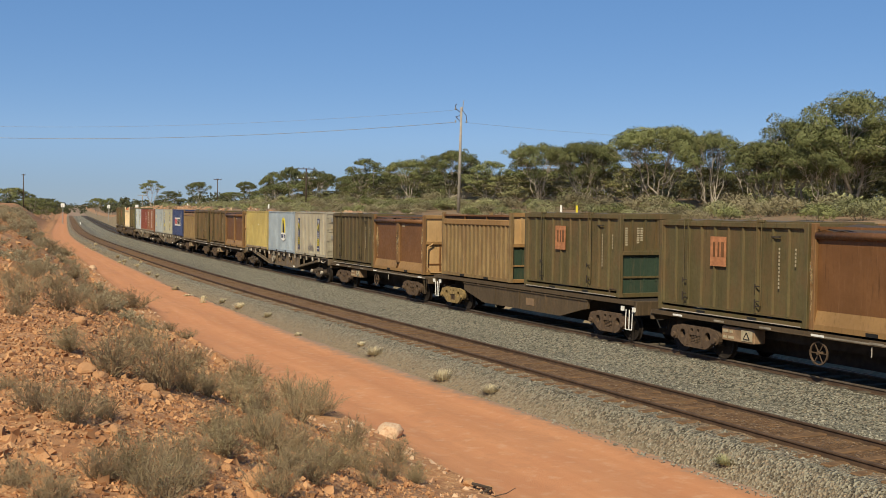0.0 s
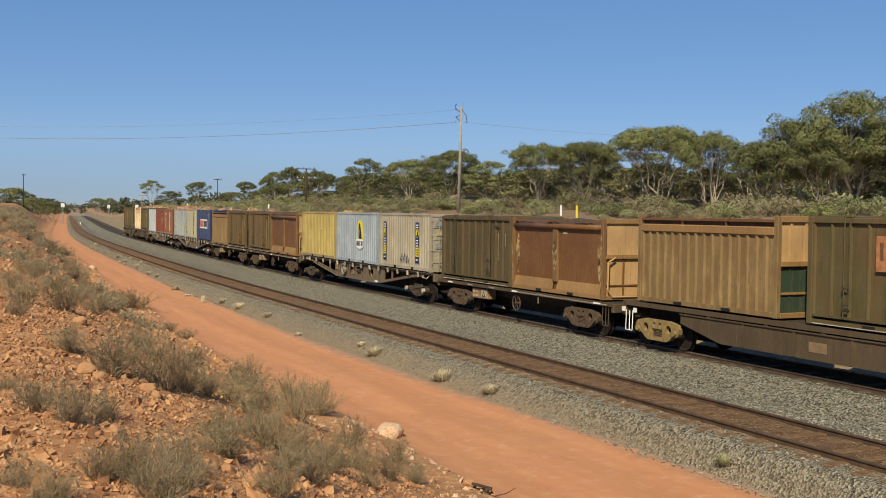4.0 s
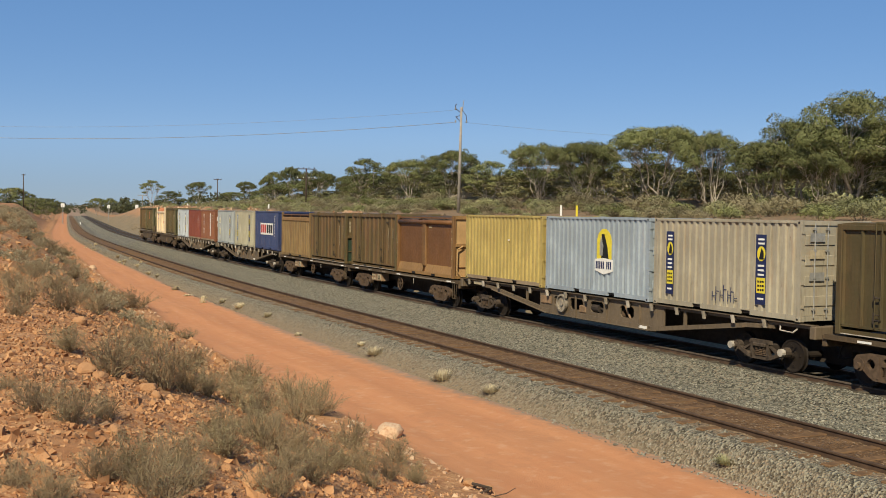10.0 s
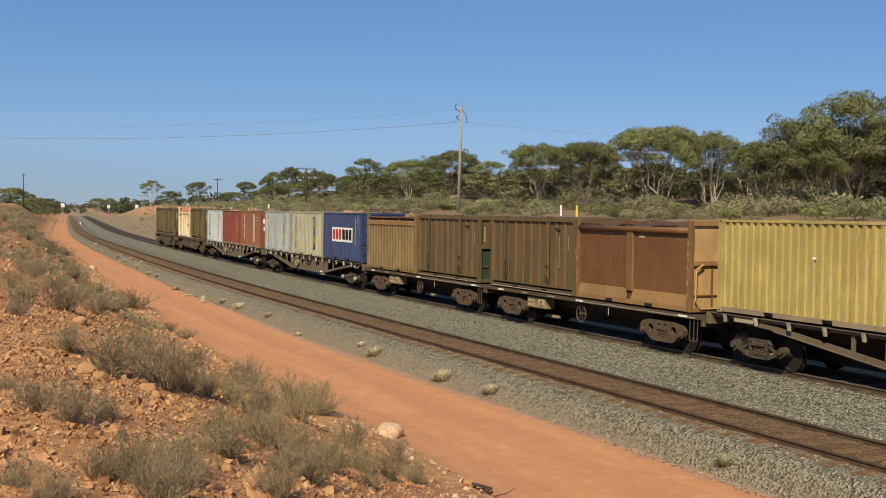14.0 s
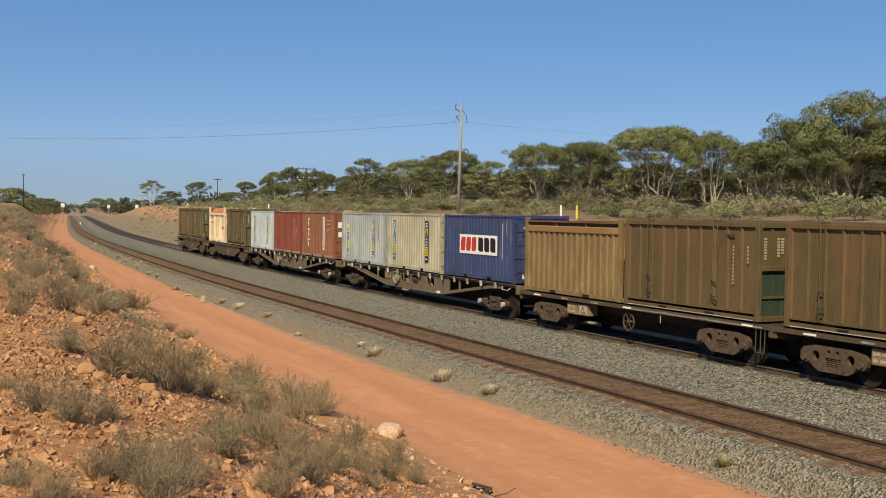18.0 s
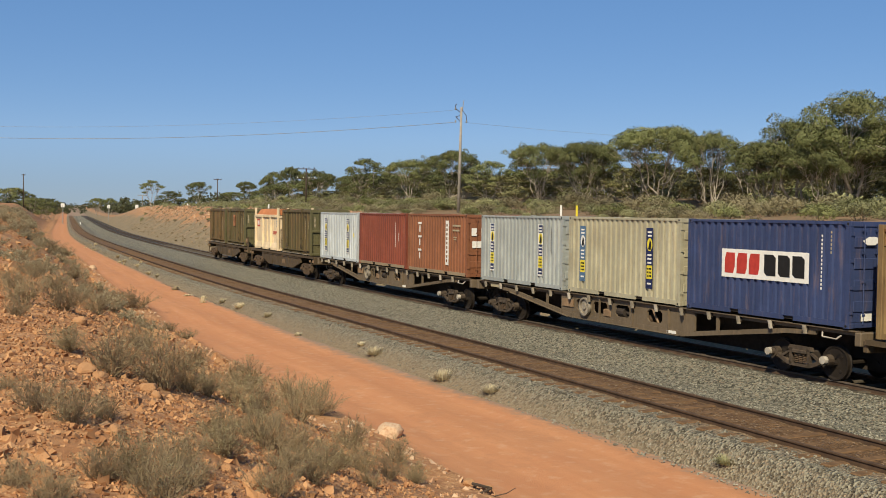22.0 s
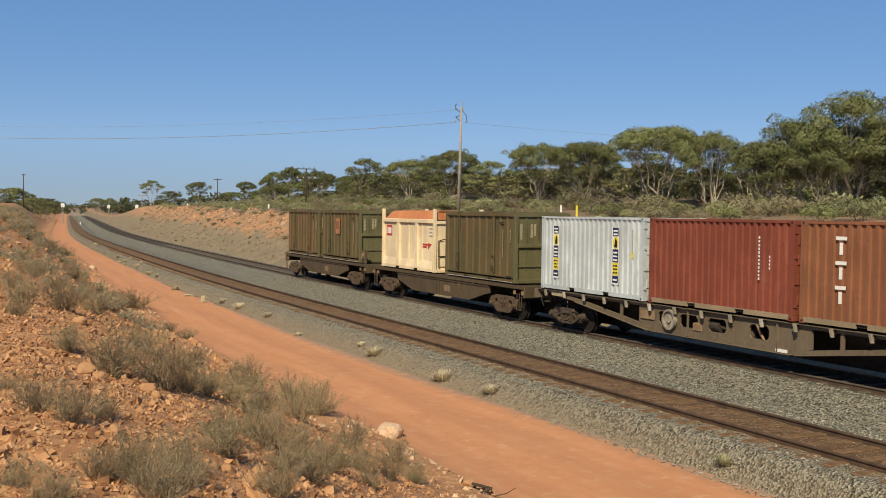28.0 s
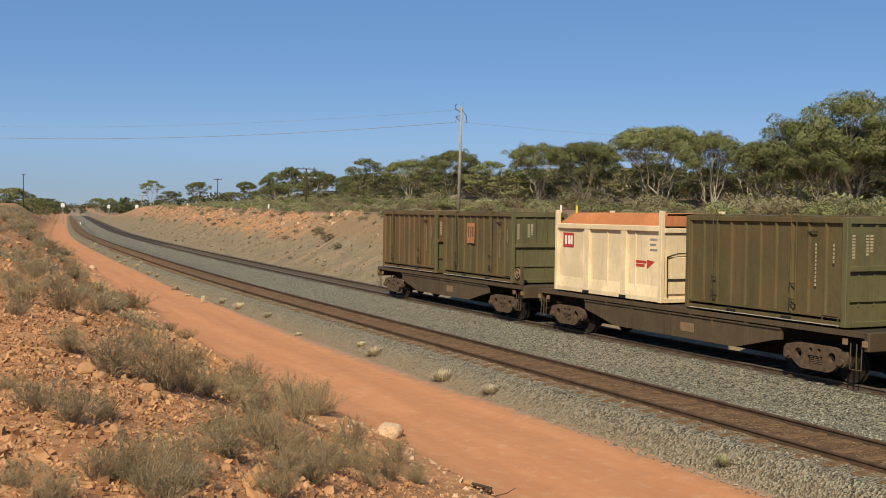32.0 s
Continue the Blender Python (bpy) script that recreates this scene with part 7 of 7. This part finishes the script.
def rocks():
    rng = np.random.default_rng(14)
    for i, (x, y, r) in enumerate(ROCK_PLACES):
        pale = i in (0, 14)
        ob = part("rock", boulder(100 + i, PALE_ROCK if pale else ORANGE_ROCK, pale), None)
        tagged(ob, "pale boulder on the road's edge" if pale else "angular orange ironstone rock on the bank", "rock", "rocks on the near bank")
        ob.matrix_basis = pose(x, y, ground_at(x, y) + 0.25 * r, rng.uniform(-25, 25), rng.uniform(-25, 25), rng.uniform(0, 360)) @ Matrix.Diagonal((r, r * 0.9, r * 1.0, 1))
    scatter_stones("bank_stones", "orange broken stones strewn over the near bank", 26000, (10.0, 36), lambda s, r: bank_foot(s) + 0.5 + (21.3 - bank_foot(s)) * r.uniform(0, 1) ** 0.62,
                   lambda r: 0.013 + 0.022 * r.uniform(0, 1) ** 2 + 0.04 * r.uniform(0, 1) ** 12, ORANGE_ROCK, land, 15, 1.5)
    scatter_stones("bank_gravel", "small orange gravel over the near bank", 14000, (12.5, 26), lambda s, r: bank_foot(s) + 0.3 + (20.4 - bank_foot(s)) * r.uniform(0, 1) ** 0.6,
                   lambda r: 0.008 + 0.014 * r.uniform(0, 1) ** 2, ORANGE_ROCK, land, 25, 1.5, False)
    scatter_stones("bank_rubble", "pale rubble strewn along the foot of the bank", 1500, (18, 120), lambda s, r: bank_foot(s) + 0.1 + abs(r.normal()) * 0.8,
                   lambda r: 0.02 + 0.07 * r.uniform(0, 1) ** 3, RUBBLE, land, 16, 1.4)
    scatter_stones("bank_rocks", "orange stones over the bank farther along", 3000, (34, 130), lambda s, r: bank_foot(s) + 0.3 + 9 * r.uniform(0, 1),
                   lambda r: 0.04 + 0.12 * r.uniform(0, 1) ** 3, ORANGE_ROCK, land, 17, 1.3)
    scatter_stones("cutting_stones", "broken stones lying on the cut face", 4500, (60, 240), lambda s, r: -4.5 - 8 * r.uniform(0, 1),
                   lambda r: 0.04 + 0.15 * r.uniform(0, 1) ** 5, SCREE_STONE, land, 18, 1.2)
    scatter_stones("brink_rocks", "pale orange broken rock along the brink of the cutting", 1500, (95, 290), lambda s, r: -9.6 - 2.9 * r.uniform(0, 1) ** 0.8,
                   lambda r: 0.05 + 0.20 * r.uniform(0, 1) ** 3, RUBBLE, land, 28, 1.1)
    scatter_stones("loose_ballast", "grey crushed ballast stones", 20000, (17, 75), lambda s, r: (1.1 + 3.9 * r.uniform(0, 1)) if r.uniform(0, 1) < 0.8 else (6.75 + 1.5 * r.uniform(0, 1)),
                   lambda r: 0.016 + 0.022 * r.uniform(0, 1), GREY_STONE, lambda s, d: max(ballast_height(s, d), land(s, d)), 19, 1.5, False)


# ---- distant woods ----
def scrub():
    """Low bushes beyond the countable ones, over the plain behind the brink."""
    for seed, count, material, tall, label in ((29, 400, SALT_LEAF, 0.95, "low grey-green saltbush scrub over the plain"), (30, 230, DULL_LEAF, 1.0, "low dull brown scrub over the plain"), (31, 90, GREEN_LEAF, 1.0, "low green scrub over the plain")):
        rng = np.random.default_rng(seed)
        cents, out = [], []
        for i in range(count):
            s = 105 + 310 * rng.uniform(0, 1) ** 1.15
            d = -13.5 - 26 * rng.uniform(0, 1)
            x, y = on_track(s, d)
            if noise.noise((x * 0.13, y * 0.13, seed)) < -0.1:
                continue
            h = tall * rng.uniform(0.3, 0.95) * lerp(s, [60, 120, 200], [1.0, 1.25, 1.5])
            n = int(150 + 250 * h)
            p = rng.normal(size=(n, 3))
            p /= np.linalg.norm(p, axis=1)[:, None]
            p[:, 2] = np.abs(p[:, 2])
            out.append(p.copy())
            p *= (rng.uniform(0.45, 1.0, n) ** 0.4)[:, None] * (1 + 0.25 * np.sin(p[:, 0] * 5 + i) * np.cos(p[:, 1] * 4))[:, None]
            cents.append(np.array([x, y, land(s, d) - 0.03]) + p * np.array([h * 1.05, h * 1.05, h * 0.95]))
        v, f, nv = facing_leaves(rng, np.concatenate(cents), np.concatenate(out), 0.075, 0.5)
        tagged(part("scrub", mesh_from("scrub", v, f, material, nv), material), label, "scrub", kind="stuff")


def far_woods():
    rng = np.random.default_rng(23)
    cents = []
    for i in range(1300):
        s = 330 + 900 * rng.uniform(0, 1) ** 1.4
        d = rng.choice([-1, 1]) * (12 + 200 * rng.uniform(0, 1) ** 1.5) if s < 620 else rng.uniform(-260, 280)
        if abs(d - 3) < 13 and s < 620:
            continue
        x, y = on_track(s, d)
        z = land(s, d)
        h = rng.uniform(2.5, 5.8)
        for k in range(5):
            c = np.array([x + rng.normal() * 1.6, y + rng.normal() * 1.6, z + h * rng.uniform(0.35, 0.85)])
            cents.append(clump_points(rng, c, rng.uniform(0.9, 1.9), 20, 0.6))
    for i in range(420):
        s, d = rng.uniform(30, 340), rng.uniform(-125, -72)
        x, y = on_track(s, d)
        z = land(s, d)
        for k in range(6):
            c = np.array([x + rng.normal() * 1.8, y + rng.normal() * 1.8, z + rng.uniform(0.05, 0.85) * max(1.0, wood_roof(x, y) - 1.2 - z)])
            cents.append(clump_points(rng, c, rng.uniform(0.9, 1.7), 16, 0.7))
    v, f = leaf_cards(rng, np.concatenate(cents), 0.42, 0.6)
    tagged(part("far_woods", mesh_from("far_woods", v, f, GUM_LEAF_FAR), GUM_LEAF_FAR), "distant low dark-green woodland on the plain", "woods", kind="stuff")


# ================= poles, wires and posts =================
def power_pole():
    x, y = 1.5, 106.1
    z = ground_at(x, y)
    p = empty("power_pole", pose(x, y, z, 0, 0.9, 0), "tall grey wooden power pole with bracketed insulators", "power pole")
    h = 15.1 - z
    part("pole", Shape().tube((0, 0, -0.5), (0, 0, h - 0.6), 0.17, 0.11, 12), POLE_WOOD, p, soft=True)
    part("top_spike", Shape().tube((0.1, 0, h - 0.9), (0.22, 0, h + 0.1), 0.045, 0.03, 6), POLE_WOOD, p)
    part("bracket", Shape().pipe([(0, 0, h - 1.2), (-0.55, 0, h - 0.75), (-0.62, 0, h - 0.4), (-0.45, 0, h - 0.3)], 0.035, 6), DARK_WOOD, p)
    part("bracket", Shape().pipe([(-0.1, 0, h - 2.0), (-0.55, 0, h - 1.55), (0.0, 0, h - 1.4)], 0.035, 6), DARK_WOOD, p)
    part("bracket", Shape().pipe([(0.1, 0, h - 0.9), (0.5, 0, h - 1.4), (0.55, 0, h - 2.1)], 0.03, 6), DARK_WOOD, p)
    for a, b in ((-0.55, h - 2.15), (0.55, h - 2.15), (-0.6, h - 0.9)):
        part("insulator", Shape().tube((a, 0, b), (a, 0, b + 0.28), 0.06, n=8).tube((a, 0, b + 0.08), (a, 0, b + 0.12), 0.10, n=8), GALV, p)


def wire(name, a, b, sag, label, r=0.016):
    sh = Shape()
    a, b = Vector(a), Vector(b)
    pts = [a + (b - a) * t - Vector((0, 0, 4 * sag * t * (1 - t))) for t in np.linspace(0, 1, 25)]
    side = (b - a).normalized().cross(Vector((0, 0, 1)))
    v = [p + o * r for p in pts for o in (side, Vector((0, 0, 1)), -side, Vector((0, 0, -1)))]
    sh.add(v, [(i * 4 + j, i * 4 + (j + 1) % 4, i * 4 + 4 + (j + 1) % 4, i * 4 + 4 + j) for i in range(len(pts) - 1) for j in range(4)])
    return tagged(part(name, sh, GALV), label, "wire", "overhead wires")


def crossarm_pole(x, y, top, arms, material, label, radius=0.12):
    z = ground_at(x, y)
    p = empty("telegraph_pole", pose(x, y, z, 0, 0, 10), label, "telegraph pole", "telegraph poles")
    h = top - z
    part("pole", Shape().tube((0, 0, -0.4), (0, 0, h), radius, radius * 0.75, 10), material, p, soft=True)
    for dz, half in arms:
        a = part("crossarm", Shape().box(-half, half, -0.06, 0.06, h - dz - 0.07, h - dz + 0.07), material, p)
        for k in np.linspace(-0.9, 0.9, 4):
            part("insulator", Shape().tube((k * half, 0, h - dz + 0.07), (k * half, 0, h - dz + 0.30), 0.075, n=6), WHITE if len(arms) > 1 and dz > 1 else material, a)
    return p


def marker_post(x, y, h, material, label, r=0.06):
    z = ground_at(x, y)
    p = part("marker_post", Shape().box(-r, r, -r * 0.6, r * 0.6, -0.2, h, r * 0.3), material)
    p.matrix_basis = pose(x, y, z, 0, 0, 15)
    return tagged(p, label, "marker post", "marker posts along the line")


def line_board(x, y, base, h, label, dark, w=0.5):
    p = empty("line_signal", pose(x, y, base, 0, 0, 20), label, "railway signal", "signals along the line")
    part("post", Shape().tube((0, 0, -0.3), (0, 0, h - 0.6), 0.07, n=8), GALV, p)
    part("board", Shape().box(-w, w, -0.03, 0.03, h - 2.3 * w, h, 0.02), WHITE, p, "white rectangular board")
    if dark:
        part("hood", Shape().tube((0.3, 0.06, h - 0.3), (0.3, 0.2, h - 0.3), 1.1 * w, n=16), BLACK, p)
        part("ladder", Shape().pipe([(-0.2, 0.2, 0), (-0.2, 0.2, h - 1)], 0.02, 5).pipe([(0.2, 0.2, 0), (0.2, 0.2, h - 1)], 0.02, 5), GALV, p)


def fallen_branch():
    z = ground_at(0.9, 17.3)
    sh = Shape()
    rng = np.random.default_rng(3)
    pts = limb(sh, rng, (0.55, 17.75, ground_at(0.55, 17.75) + 0.06), (1.2, 16.9, ground_at(1.2, 16.9) + 0.04), 0.028, 0.014, 0.35, 6, 6)
    limb(sh, rng, pts[3], (1.25, 17.4, z + 0.12), 0.014, 0.006, 0.3, 3, 5)
    tagged(part("fallen_branch", sh, DARK_WOOD), "dark crooked dead branch lying at the road's edge", "branch")


def fixtures():
    fallen_branch()
    power_pole()
    wire("power_line", (0.95, 106.1, 13.0), (-82, 138, 13.9), 1.5, "thin sagging power wire strung from the pole", 0.022)
    wire("power_line", (0.9, 106.1, 14.2), (-82, 138, 15.2), 1.4, "thin sagging power wire strung from the pole", 0.010)
    wire("power_line", (2.05, 106.1, 13.0), (80, 124, 13.6), 1.5, "thin sagging power wire strung from the pole", 0.010)
    crossarm_pole(-23.5, 181.1, 11.2, ((0.15, 1.5), (1.8, 1.6)), DARK_WOOD, "dark wooden telegraph pole with two crossarms", 0.16)
    crossarm_pole(-57.6, 270.1, 11.7, ((0.2, 1.0),), DARK_WOOD, "dark telegraph pole with a short crossarm", 0.15)
    crossarm_pole(-103.5, 364.2, 8.6, ((0.25, 1.6),), POLE_WOOD, "pale telegraph pole with one crossarm", 0.2)
    crossarm_pole(-101.1, 255.1, 11.9, ((0.3, 0.4),), DARK_WOOD, "slim dark pole on the near bank", 0.13)
    line_board(-107.8, 300.0, ground_at(-107.8, 300.0), 5.1 - ground_at(-107.8, 300.0), "white board with dark round hood beside the dirt road", True)
    line_board(-104.3, 330.0, ground_at(-104.3, 330.0), 4.85 - ground_at(-104.3, 330.0), "white board on a post beside the far track", False, 0.45)
    marker_post(-48.8, 202.1, 0.7, WHITE, "short white marker post on the bank top", 0.1)
    marker_post(-22.2, 134.6, 0.7, WHITE, "short white marker post on the bank top", 0.09)
    marker_post(-90.0, 262.6, 1.2, WHITE, "small white marker post beside the track", 0.12)
    for (x, y), mt, top, label in (((7.1, 64.0), WHITE, 4.55, "white marker post on the bank top"), ((7.8, 62.0), YELLOW, 4.53, "yellow and white marker post on the bank top")):
        marker_post(x, y, top - ground_at(x, y), mt, label, 0.06)
    bx = empty("relay_cabinet", pose(-92.6, 320.0, ground_at(-92.6, 320.0), 0, 0, 20), "pale grey relay cabinet on the bank top", "cabinet")
    part("body", Shape().box(-0.45, 0.45, -0.35, 0.35, 0, 1.3, 0.05), WHITE, bx)
    part("door", Shape().box(-0.38, 0.38, -0.38, -0.35, 0.15, 1.2), WHITE, bx)


trees()
bushes()
shrubs()
tufts()
rocks()
scrub()
far_woods()
fixtures()


# ---- sleepers, last ----
def sleepers(track, d0, z_top, s0, s1, step, material=SLEEPER):
    me = Shape().box(-0.11, 0.11, -1.25, 1.25, -0.14, 0.0, 0.015).mesh("sleeper")
    me.materials.append(material)
    rng = np.random.default_rng(6)
    s = s0
    while s < s1:
        x, y = on_track(s, d0)
        ob = new("sleeper", me)
        ob.parent = track
        ob.matrix_basis = Matrix.Translation((x, y, z_top + rng.uniform(-0.012, 0.006))) @ Matrix.Rotation(math.pi / 2 - heading(s) + rng.normal() * 0.01, 4, "Z")
        s += step


sleepers(near_track, TRACK_GAP, NEAR_DZ - 0.118, 14, 120, 0.66)
sleepers(far_track, 0.0, -0.112, 14, 130, 0.68, PALE_SLEEPER)


motions()
